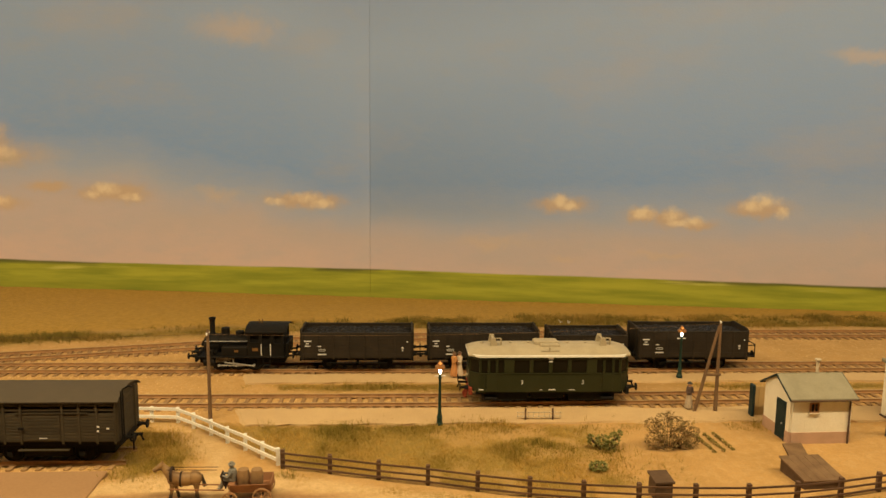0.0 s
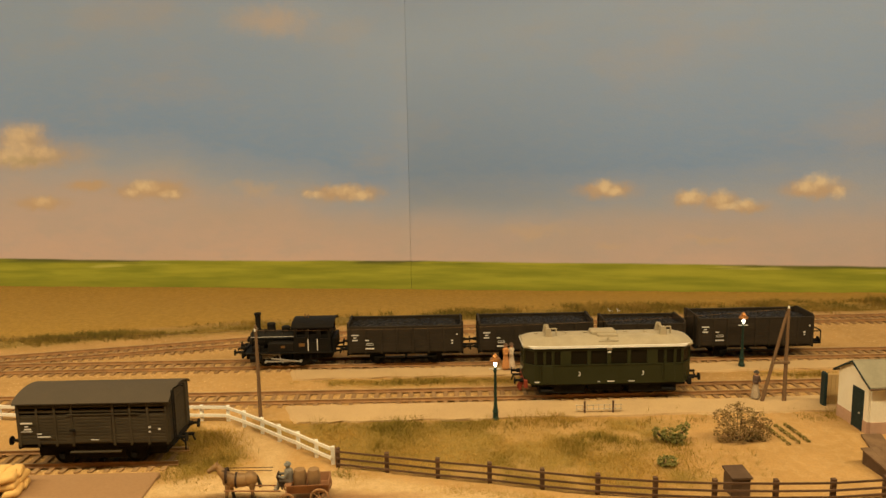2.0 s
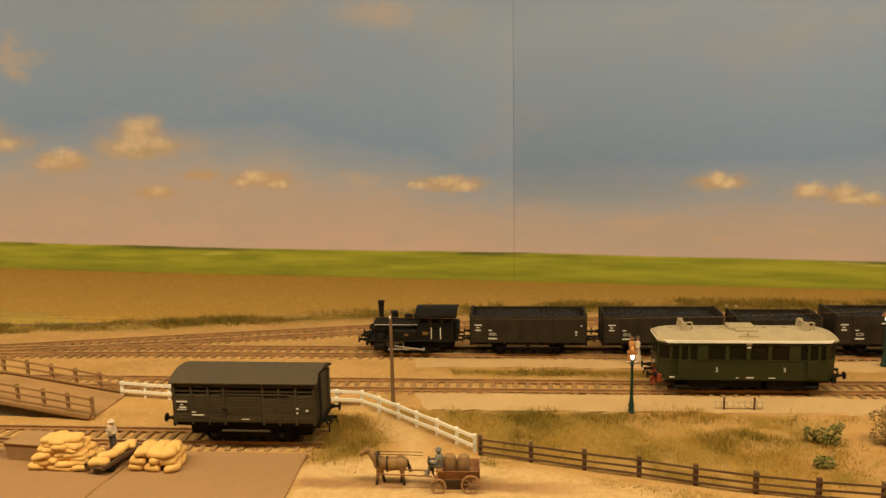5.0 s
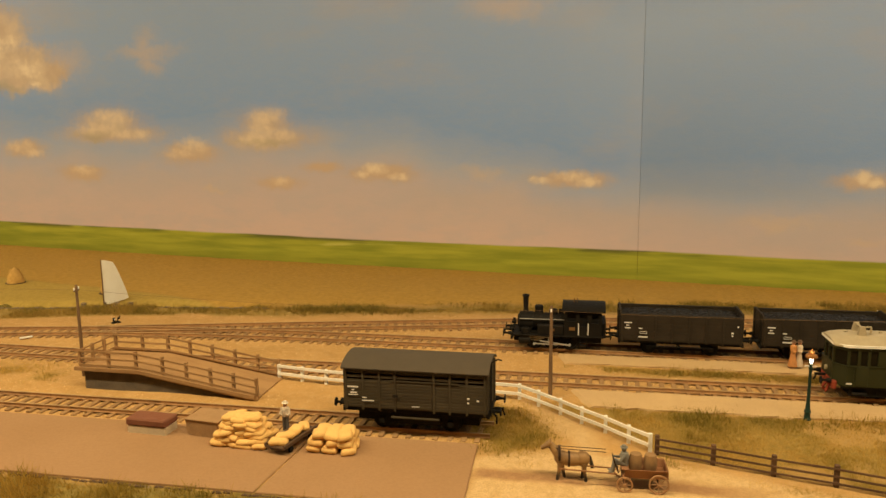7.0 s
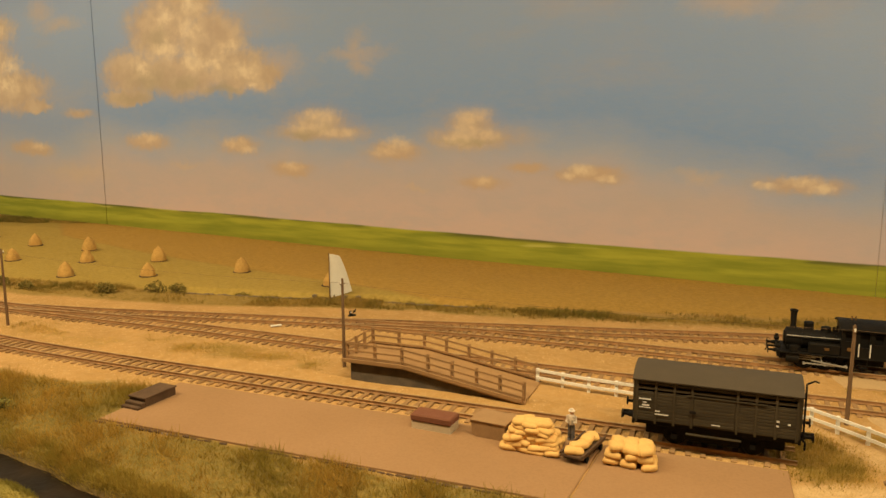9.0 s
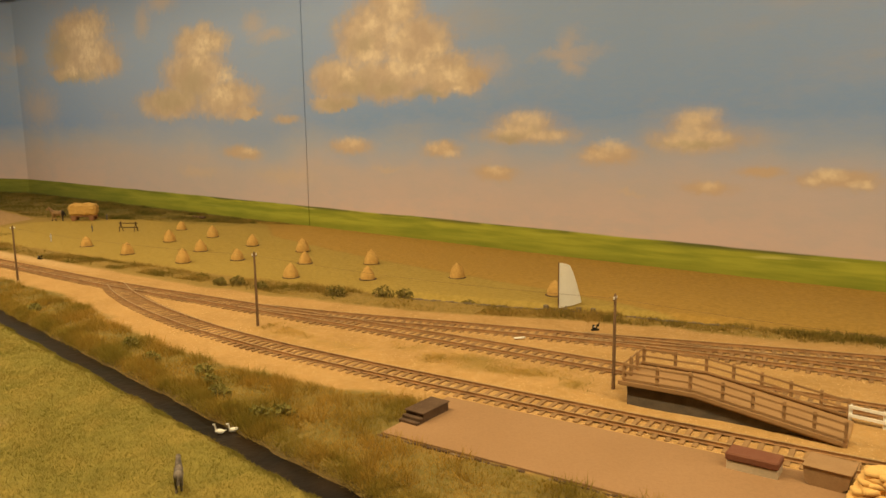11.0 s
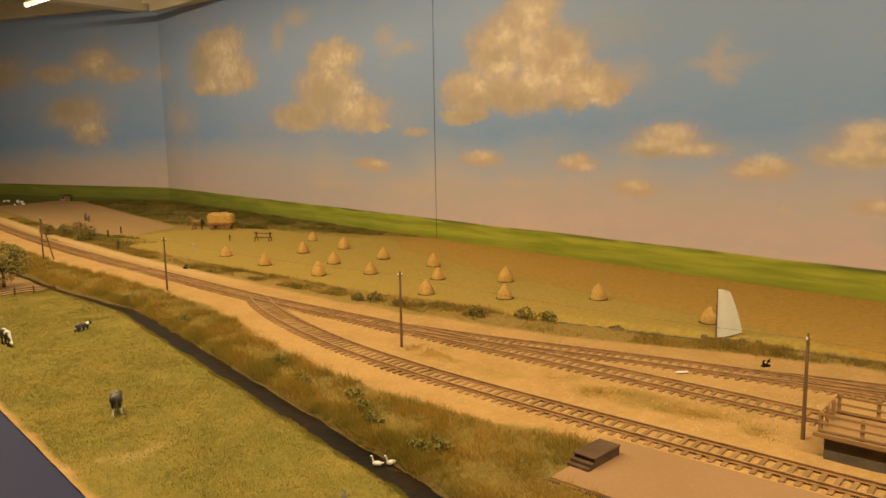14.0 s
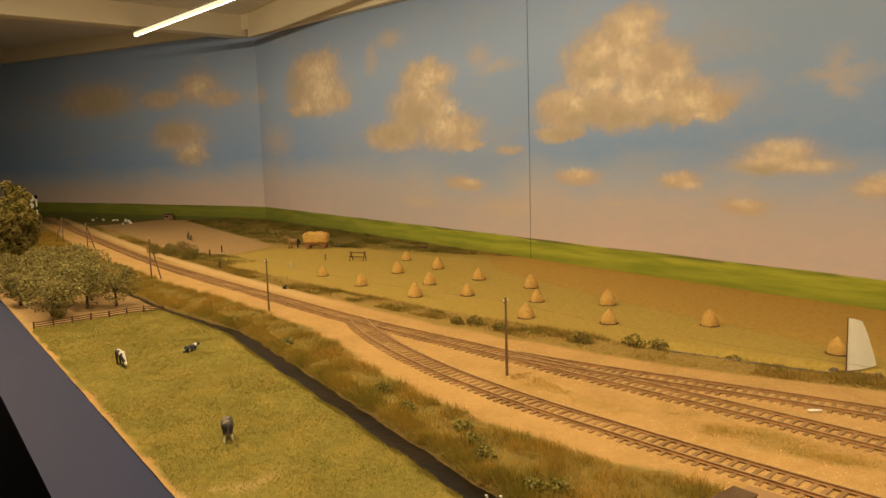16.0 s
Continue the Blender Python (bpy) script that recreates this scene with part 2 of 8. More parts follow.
CLOUD_MEDIUM = [
    (0.467, 0.173, 0.032, 0.018), (0.465, 0.156, 0.058, 0.014), (0.711, 0.175, 0.051, 0.02), (0.71, 0.164, 0.074, 0.012), (2.626, 0.427, 0.084, 0.044), (2.526, 0.388, 0.081, 0.022),
    (2.786, 0.401, 0.099, 0.028), (2.713, 0.28, 0.122, 0.045), (2.67, 0.221, 0.072, 0.035), (3.099, 0.416, 0.182, 0.051), (1.229, 0.196, 0.032, 0.007),
]
CLOUD_LARGE = [
    (0.958, 0.363, 0.065, 0.043), (1.014, 0.325, 0.082, 0.052), (0.912, 0.302, 0.076, 0.049), (1.084, 0.258, 0.077, 0.039), (0.984, 0.253, 0.106, 0.035), (0.865, 0.258, 0.07, 0.034),
    (0.808, 0.248, 0.039, 0.018), (1.104, 0.222, 0.057, 0.015), (1.494, 0.35, 0.094, 0.038), (1.518, 0.295, 0.118, 0.058), (1.416, 0.24, 0.106, 0.038), (1.61, 0.238, 0.13, 0.034),
    (1.350, 0.212, 0.050, 0.013), (2.002, 0.417, 0.14, 0.053), (1.992, 0.36, 0.165, 0.053), (2.078, 0.33, 0.088, 0.02), (1.865, 0.337, 0.057, 0.029),
]
CLOUD_SHADE = [
    (1.051, 0.247, 0.057, 0.024), (0.978, 0.239, 0.042, 0.012), (1.026, 0.311, 0.032, 0.018), (1.091, 0.22, 0.048, 0.011), (1.53, 0.272, 0.056, 0.042), (1.61, 0.241, 0.083, 0.022),
    (2.106, 0.383, 0.069, 0.05), (2.03, 0.316, 0.098, 0.014), (2.736, 0.293, 0.074, 0.032), (3.073, 0.406, 0.109, 0.037), (0.733, 0.164, 0.037, 0.008), (0.472, 0.151, 0.041, 0.006),
    (0.895, 0.231, 0.042, 0.008),
]
CREST_LARGE = [
    (0.951, 0.36, 0.031, 0.022), (1.008, 0.341, 0.029, 0.014), (0.959, 0.319, 0.032, 0.018), (0.876, 0.291, 0.02, 0.016), (1.008, 0.295, 0.041, 0.014), (0.95, 0.272, 0.038, 0.017),
    (0.901, 0.273, 0.031, 0.015), (0.844, 0.256, 0.025, 0.014), (0.831, 0.235, 0.017, 0.006), (1.064, 0.271, 0.026, 0.015), (1.474, 0.349, 0.048, 0.022), (1.496, 0.32, 0.037, 0.018),
    (1.418, 0.283, 0.027, 0.015), (1.423, 0.25, 0.039, 0.018), (1.97, 0.417, 0.074, 0.028), (1.951, 0.364, 0.055, 0.039), (2.044, 0.332, 0.04, 0.014), (2.614, 0.431, 0.037, 0.024),
    (2.662, 0.234, 0.038, 0.021),
]
CREST_SMALL = [
    (-0.439, 0.119, 0.011, 0.006), (-0.457, 0.107, 0.005, 0.005), (-0.426, 0.113, 0.009, 0.004), (-0.309, 0.103, 0.01, 0.005), (-0.342, 0.101, 0.007, 0.006), (-0.35, 0.092, 0.01, 0.003),
    (-0.367, 0.094, 0.008, 0.004), (-0.219, 0.114, 0.009, 0.005), (-0.23, 0.109, 0.006, 0.004), (0.077, 0.112, 0.013, 0.005), (0.06, 0.105, 0.009, 0.004), (0.111, 0.106, 0.009, 0.003),
    (0.317, 0.118, 0.011, 0.005), (0.288, 0.109, 0.008, 0.003), (0.334, 0.111, 0.007, 0.003),
]
CREST_MEDIUM = [
    (0.466, 0.183, 0.018, 0.008), (0.471, 0.165, 0.016, 0.008), (0.446, 0.16, 0.011, 0.006), (0.49, 0.155, 0.013, 0.005), (0.58, 0.147, 0.015, 0.008), (0.598, 0.137, 0.018, 0.005),
    (0.707, 0.186, 0.024, 0.007), (0.728, 0.17, 0.026, 0.007), (0.694, 0.163, 0.017, 0.005), (0.667, 0.163, 0.013, 0.004), (0.763, 0.115, 0.013, 0.004), (0.449, 0.102, 0.011, 0.004),
    (1.346, 0.138, 0.022, 0.005), (1.065, 0.154, 0.021, 0.007), (0.873, 0.147, 0.018, 0.006), (0.848, 0.138, 0.014, 0.004), (0.759, 0.113, 0.012, 0.005),
]
CLOUD_FAINT = [
    (-0.532, 0.272, 0.033, 0.008), (0.156, 0.303, 0.041, 0.017), (-0.143, 0.066, 0.04, 0.007), (-0.329, 0.054, 0.032, 0.004), (-0.227, 0.05, 0.016, 0.004), (0.184, 0.115, 0.026, 0.007),
    (0.642, 0.282, 0.016, 0.019), (0.645, 0.269, 0.051, 0.009), (0.636, 0.254, 0.016, 0.012), (0.813, 0.246, 0.04, 0.021), (0.548, 0.089, 0.014, 0.004), (1.63, 0.447, 0.046, 0.018),
    (1.703, 0.413, 0.03, 0.032), (1.315, 0.376, 0.031, 0.021), (1.266, 0.348, 0.049, 0.011), (2.253, 0.246, 0.101, 0.044), (2.352, 0.387, 0.047, 0.022), (1.529, 0.093, 0.065, 0.01),
    (1.24, 0.091, 0.068, 0.015), (0.977, 0.111, 0.026, 0.006), (0.781, 0.26, 0.035, 0.023),
]


def mural_material():
    m, nt, b = nodes_of("painted_sky")
    uv = nd(nt, "ShaderNodeUVMap", uv_map="metres").outputs[0]
    sep = nd(nt, "ShaderNodeSeparateXYZ")
    nt.links.new(uv, sep.inputs[0])
    u, v = sep.outputs[0], sep.outputs[1]

    def warped(scale, across, up, at=uv):
        """The place on the wall, shaken by a noise."""
        wob = nd(nt, "ShaderNodeTexNoise")
        wob.inputs["Scale"].default_value, wob.inputs["Detail"].default_value, wob.inputs["Roughness"].default_value = scale, 3, 0.6
        nt.links.new(uv, wob.inputs["Vector"])
        sh = nd(nt, "ShaderNodeVectorMath", operation="SUBTRACT")
        nt.links.new(wob.outputs[1], sh.inputs[0])
        sh.inputs[1].default_value = (0.5, 0.5, 0.5)
        ma = nd(nt, "ShaderNodeVectorMath", operation="MULTIPLY_ADD")
        nt.links.new(sh.outputs[0], ma.inputs[0])
        ma.inputs[1].default_value = (across, up, 0)
        nt.links.new(at, ma.inputs[2])
        return ma.outputs[0]

    def cover(dabs, p, grow=1.0):
        low = None
        for cu, cv, ru, rv in dabs:
            ru, rv = ru * grow, rv * grow
            q = nd(nt, "ShaderNodeVectorMath", operation="MULTIPLY_ADD")
            nt.links.new(p, q.inputs[0])
            q.inputs[1].default_value = (1 / ru, 1 / rv, 0)
            q.inputs[2].default_value = (-cu / ru, -cv / rv, 0)
            ln = nd(nt, "ShaderNodeVectorMath", operation="LENGTH")
            nt.links.new(q.outputs[0], ln.inputs[0])
            low = ln.outputs["Value"] if low is None else mathn(nt, "MINIMUM", low, ln.outputs["Value"])
        return mathn(nt, "SUBTRACT", 1.0, low)

    def curve(x, lo, hi, points):
        """A smooth height along the wall, from points of (place, height in tenths of a metre)."""
        r = nd(nt, "ShaderNodeValToRGB")
        r.color_ramp.interpolation = "B_SPLINE"
        el = r.color_ramp.elements
        while len(el) < len(points):
            el.new(0.5)
        for e, (at, c) in zip(el, points):
            e.position, e.color = (at - lo) / (hi - lo), (c, c, c, 1)
        nt.links.new(mathn(nt, "DIVIDE", mathn(nt, "SUBTRACT", x, lo), hi - lo), r.inputs[0])
        return mathn(nt, "MULTIPLY", r.outputs[0], 0.1)

    big_p, fine_p = warped(24, 0.045, 0.034), warped(75, 0.016, 0.011)
    big_p = warped(80, 0.016, 0.014, big_p)
    tiny_p = warped(130, 0.010, 0.0065)

    horizon = mathn(nt, "ADD", mathn(nt, "MULTIPLY", mathn(nt, "MAXIMUM", mathn(nt, "SUBTRACT", u, 0.3), 0.0), 0.0118), 0.0285)
    h = mathn(nt, "SUBTRACT", v, horizon)
    soft = noisen(nt, uv, 5.0, 5)
    brush = nd(nt, "ShaderNodeMapping")
    brush.inputs["Scale"].default_value = (1, 3, 1)
    nt.links.new(uv, brush.inputs[0])
    strokes = noisen(nt, brush.outputs[0], 60, 5, 0.65)
    wide = nd(nt, "ShaderNodeMapping")
    wide.inputs["Scale"].default_value = (1, 2.2, 1)
    nt.links.new(uv, wide.inputs[0])
    drift = noisen(nt, wide.outputs[0], 4.5, 5, 0.6)
    bank = noisen(nt, wide.outputs[0], 16, 5, 0.6)
    # the pale haze over the land reaches up to a bank of cloud that rises to the west
    top = curve(u, -0.6, 3.2, [(-0.6, 0.70), (-0.35, 0.62), (-0.15, 0.58), (0.02, 0.50), (0.1, 0.60), (0.24, 0.92), (0.42, 1.18), (0.6, 1.30), (0.8, 1.36), (1.14, 1.22), (1.28, 0.66), (1.5, 0.98), (1.9, 1.24), (2.3, 1.25), (2.55, 0.80), (3.0, 0.7)])
    under = mathn(nt, "MULTIPLY", mathn(nt, "DIVIDE", h, top), 0.065)
    over = mathn(nt, "ADD", mathn(nt, "SUBTRACT", h, top), 0.065)
    hw = mathn(nt, "ADD", mathn(nt, "MAXIMUM", under, over), mathn(nt, "ADD", mathn(nt, "MULTIPLY", mathn(nt, "SUBTRACT", soft, 0.5), 0.05), mathn(nt, "MULTIPLY", mathn(nt, "SUBTRACT", bank, 0.5), 0.035)))
    ramp = nd(nt, "ShaderNodeValToRGB")
    nt.links.new(hw, ramp.inputs[0])
    stops = [(0.0, (0.62, 0.50, 0.53)), (0.045, (0.52, 0.47, 0.55)), (0.075, (0.37, 0.44, 0.67)), (0.12, (0.225, 0.365, 0.745)), (0.30, (0.315, 0.44, 0.765)), (0.55, (0.24, 0.35, 0.675))]
    el = ramp.color_ramp.elements
    while len(el) < len(stops):
        el.new(0.5)
    for e, (at, c) in zip(el, stops):
        e.position, e.color = at, (*c, 1)
    col = ramp.outputs[0]
    col = mixn(nt, mathn(nt, "MULTIPLY", stepn(nt, drift, 0.48, 0.72), 0.35), col, (0.47, 0.44, 0.50))
    low_bank = mathn(nt, "MULTIPLY", mathn(nt, "SUBTRACT", 1.0, stepn(nt, hw, 0.04, 0.085)), stepn(nt, bank, 0.46, 0.66))
    col = mixn(nt, mathn(nt, "MULTIPLY", low_bank, 0.35), col, (0.50, 0.47, 0.545))
    col = mixn(nt, mathn(nt, "MULTIPLY", stepn(nt, strokes, 0.35, 0.75), 0.12), col, (0.42, 0.44, 0.52))
    # deeper blue to the right of the first joint, a pale edge to its left
    right = mathn(nt, "MULTIPLY", stepn(nt, mathn(nt, "MULTIPLY", u, -1.0), -0.0005, 0.0005), stepn(nt, u, -0.34, -0.02))
    low_sky = mathn(nt, "MULTIPLY", stepn(nt, h, 0.045, 0.075), mathn(nt, "SUBTRACT", 1.0, stepn(nt, h, 0.10, 0.26)))
    col = mixn(nt, mathn(nt, "MULTIPLY", right, mathn(nt, "ADD", mathn(nt, "MULTIPLY", low_sky, 0.30), 0.05)), col, (0.19, 0.27, 0.47))
    pale_edge = mathn(nt, "MULTIPLY", stepn(nt, u, -0.0005, 0.0005), mathn(nt, "SUBTRACT", 1.0, stepn(nt, u, 0.003, 0.025)))
    col = mixn(nt, mathn(nt, "MULTIPLY", mathn(nt, "MULTIPLY", pale_edge, 0.10), mathn(nt, "SUBTRACT", 1.0, stepn(nt, h, 0.15, 0.35))), col, (0.50, 0.50, 0.58))

    col = mixn(nt, mathn(nt, "MULTIPLY", mathn(nt, "MULTIPLY", stepn(nt, u, 0.95, 1.45), mathn(nt, "SUBTRACT", 1.0, stepn(nt, u, 1.7, 2.2))), mathn(nt, "MULTIPLY", mathn(nt, "SUBTRACT", 1.0, stepn(nt, h, 0.16, 0.30)), 0.30)), col, (0.42, 0.43, 0.55))

    puff, curl = noisen(nt, uv, 30, 3, 0.5), noisen(nt, uv, 95, 2, 0.5)
    ragged = mathn(nt, "ADD", mathn(nt, "MULTIPLY", mathn(nt, "SUBTRACT", puff, 0.5), 0.8), mathn(nt, "MULTIPLY", mathn(nt, "SUBTRACT", curl, 0.5), 0.7))

    def paint(col, f, lo, hi, full, colour, rag=1.0):
        f = mathn(nt, "ADD", f, mathn(nt, "MULTIPLY", ragged, rag))
        return mixn(nt, mathn(nt, "MULTIPLY", stepn(nt, f, lo, hi), full), col, colour)

    # faint wisps, then the clouds: a warm haze, the body, its grey parts, and the bright crests
    dabs = noisen(nt, uv, 70, 2, 0.5)
    thick = mathn(nt, "ADD", mathn(nt, "MULTIPLY", stepn(nt, dabs, 0.36, 0.62), 0.55), 0.45)
    col = paint(col, cover(CLOUD_FAINT, big_p, 1.2), -0.45, 0.95, 0.50, (0.61, 0.50, 0.45), 0.6)
    col = paint(col, cover(CLOUD_LARGE, big_p), -0.42, 0.30, 0.50, (0.50, 0.415, 0.40), 0.5)
    col = paint(col, cover(CLOUD_MEDIUM + CLOUD_SMALL, fine_p, 1.1), -0.65, 0.45, 0.50, (0.52, 0.425, 0.41), 0.6)
    warm = mixn(nt, stepn(nt, puff, 0.36, 0.66), (0.53, 0.43, 0.36), (0.62, 0.525, 0.445))
    col = paint(col, cover(CLOUD_LARGE, big_p), -0.22, 0.48, 0.88, warm, 0.45)
    col = paint(col, cover(CLOUD_MEDIUM, fine_p), -0.30, 0.65, 0.75, warm, 0.8)
    col = paint(col, cover(CLOUD_SMALL, fine_p), -0.30, 0.65, 0.72, (0.57, 0.435, 0.335), 0.9)
    col = paint(col, cover(CLOUD_SHADE, big_p, 1.25), -0.2, 0.9, 0.62, (0.415, 0.375, 0.30), 0.7)
    col = paint(col, cover(CREST_LARGE, big_p, 1.35), -0.6, 0.8, mathn(nt, "MULTIPLY", thick, 0.55), (0.74, 0.64, 0.53), 1.1)
    col = paint(col, cover(CREST_LARGE, big_p), -0.05, 0.95, mathn(nt, "MULTIPLY", thick, 0.60), (0.86, 0.78, 0.67), 1.4)
    col = paint(col, cover(CREST_MEDIUM, tiny_p, 1.3), -0.6, 0.9, mathn(nt, "MULTIPLY", thick, 0.60), (0.80, 0.69, 0.57), 1.3)
    col = paint(col, cover(CREST_SMALL, tiny_p, 1.4), -0.45, 0.8, mathn(nt, "MULTIPLY", thick, 0.72), (0.82, 0.735, 0.62), 1.3)
    # the green land and the brown field below it
    lv = nd(nt, "ShaderNodeMapping")
    lv.inputs["Scale"].default_value = (0.55, 6, 1)
    nt.links.new(uv, lv.inputs[0])
    streak = noisen(nt, lv.outputs[0], 15, 5, 0.55)
    green = mixn(nt, stepn(nt, streak, 0.30, 0.70), (0.225, 0.27, 0.030), (0.40, 0.415, 0.052))
    green = mixn(nt, mathn(nt, "MULTIPLY", stepn(nt, noisen(nt, lv.outputs[0], 11, 4, 0.5), 0.60, 0.72), mathn(nt, "MULTIPLY", stepn(nt, h, -0.022, -0.010), 0.65)), green, (0.60, 0.58, 0.17))
    green = mixn(nt, mathn(nt, "MULTIPLY", mathn(nt, "SUBTRACT", 1.0, stepn(nt, h, -0.034, -0.016)), 0.45), green, (0.20, 0.225, 0.025))
    rim = mathn(nt, "MULTIPLY", stepn(nt, h, -0.0065, -0.0012), stepn(nt, noisen(nt, lv.outputs[0], 9, 3), 0.47, 0.57))
    green = mixn(nt, mathn(nt, "MULTIPLY", rim, 0.8), green, (0.085, 0.095, 0.035))
    land = noisen(nt, brush.outputs[0], 22, 5)
    edge = mathn(nt, "ADD", h, mathn(nt, "MULTIPLY", mathn(nt, "SUBTRACT", land, 0.5), 0.006))
    green = mixn(nt, stepn(nt, edge, -0.0385, -0.0345), mixn(nt, stepn(nt, u, 0.95, 1.5), (0.52, 0.32, 0.07), (0.14, 0.135, 0.036)), green)
    green = mixn(nt, mathn(nt, "MULTIPLY", stepn(nt, u, 1.3, 2.3), 0.6), green, (0.10, 0.125, 0.035))
    rough = mathn(nt, "ADD", h, mathn(nt, "MULTIPLY", mathn(nt, "SUBTRACT", streak, 0.5), 0.004))
    col = mixn(nt, stepn(nt, rough, -0.0012, 0.0012), green, col)
    nt.links.new(col, b.inputs["Base Color"])
    b.inputs["Roughness"].default_value = 0.75
    b.inputs["Specular IOR Level"].default_value = 0.25
    bumpn(nt, b, noisen(nt, uv, 420, 3), 0.0003, 0.5)
    return m


MURAL = mural_material()


def ground_material():
    m, nt, b = nodes_of("layout_ground")
    co = nd(nt, "ShaderNodeTexCoord").outputs["Object"]
    za = nd(nt, "ShaderNodeVertexColor", layer_name="zone_a").outputs[0]
    zb = nd(nt, "ShaderNodeVertexColor", layer_name="zone_b").outputs[0]
    sa, sb = nd(nt, "ShaderNodeSeparateColor"), nd(nt, "ShaderNodeSeparateColor")
    nt.links.new(za, sa.inputs[0])
    nt.links.new(zb, sb.inputs[0])
    grain, mid, broad = noisen(nt, co, 1300, 3, 0.7), noisen(nt, co, 220, 4), noisen(nt, co, 28, 4)
    sand = mixn(nt, stepn(nt, broad, 0.35, 0.68), (0.555, 0.338, 0.13), (0.47, 0.283, 0.101))
    sand = mixn(nt, mathn(nt, "MULTIPLY", stepn(nt, mid, 0.42, 0.68), 0.4), sand, (0.61, 0.41, 0.195))
    grass = mixn(nt, stepn(nt, mid, 0.35, 0.65), (0.37, 0.25, 0.068), (0.28, 0.20, 0.05))
    pale = mixn(nt, stepn(nt, mid, 0.35, 0.68), (0.48, 0.345, 0.085), (0.39, 0.28, 0.062))
    brown = mixn(nt, stepn(nt, mid, 0.32, 0.68), (0.515, 0.318, 0.072), (0.415, 0.252, 0.053))
    road = mixn(nt, stepn(nt, mid, 0.35, 0.65), (0.43, 0.25, 0.122), (0.36, 0.205, 0.10))
    soil = mixn(nt, stepn(nt, mid, 0.35, 0.65), (0.50, 0.325, 0.16), (0.37, 0.235, 0.112))
    mead = mixn(nt, stepn(nt, mid, 0.35, 0.65), (0.285, 0.24, 0.052), (0.225, 0.195, 0.04))
    mead = mixn(nt, mathn(nt, "MULTIPLY", stepn(nt, broad, 0.45, 0.65), 0.6), mead, (0.36, 0.265, 0.06))
    col = mixn(nt, sa.outputs[0], sand, grass)
    col = mixn(nt, sa.outputs[1], col, pale)
    col = mixn(nt, sa.outputs[2], col, brown)
    col = mixn(nt, sb.outputs[0], col, road)
    col = mixn(nt, sb.outputs[1], col, soil)
    col = mixn(nt, sb.outputs[2], col, mead)
    zc = nd(nt, "ShaderNodeVertexColor", layer_name="zone_c").outputs[0]
    sc = nd(nt, "ShaderNodeSeparateColor")
    nt.links.new(zc, sc.inputs[0])
    dark = mixn(nt, stepn(nt, mid, 0.35, 0.65), (0.165, 0.135, 0.034), (0.115, 0.108, 0.026))
    light = mixn(nt, stepn(nt, mid, 0.35, 0.65), (0.68, 0.48, 0.25), (0.60, 0.41, 0.195))
    mud = mixn(nt, stepn(nt, mid, 0.35, 0.65), (0.085, 0.055, 0.028), (0.13, 0.085, 0.04))
    col = mixn(nt, sc.outputs[0], col, dark)
    col = mixn(nt, sc.outputs[1], col, light)
    col = mixn(nt, sc.outputs[2], col, mud)
    col = mixn(nt, mathn(nt, "MULTIPLY", stepn(nt, grain, 0.36, 0.72), 0.30), col, (0.16, 0.11, 0.06))
    nt.links.new(col, b.inputs["Base Color"])
    b.inputs["Roughness"].default_value = 0.95
    b.inputs["Specular IOR Level"].default_value = 0.15
    bumpn(nt, b, mathn(nt, "ADD", grain, mid), 0.0008, 0.8)
    return m


GROUND = ground_material()


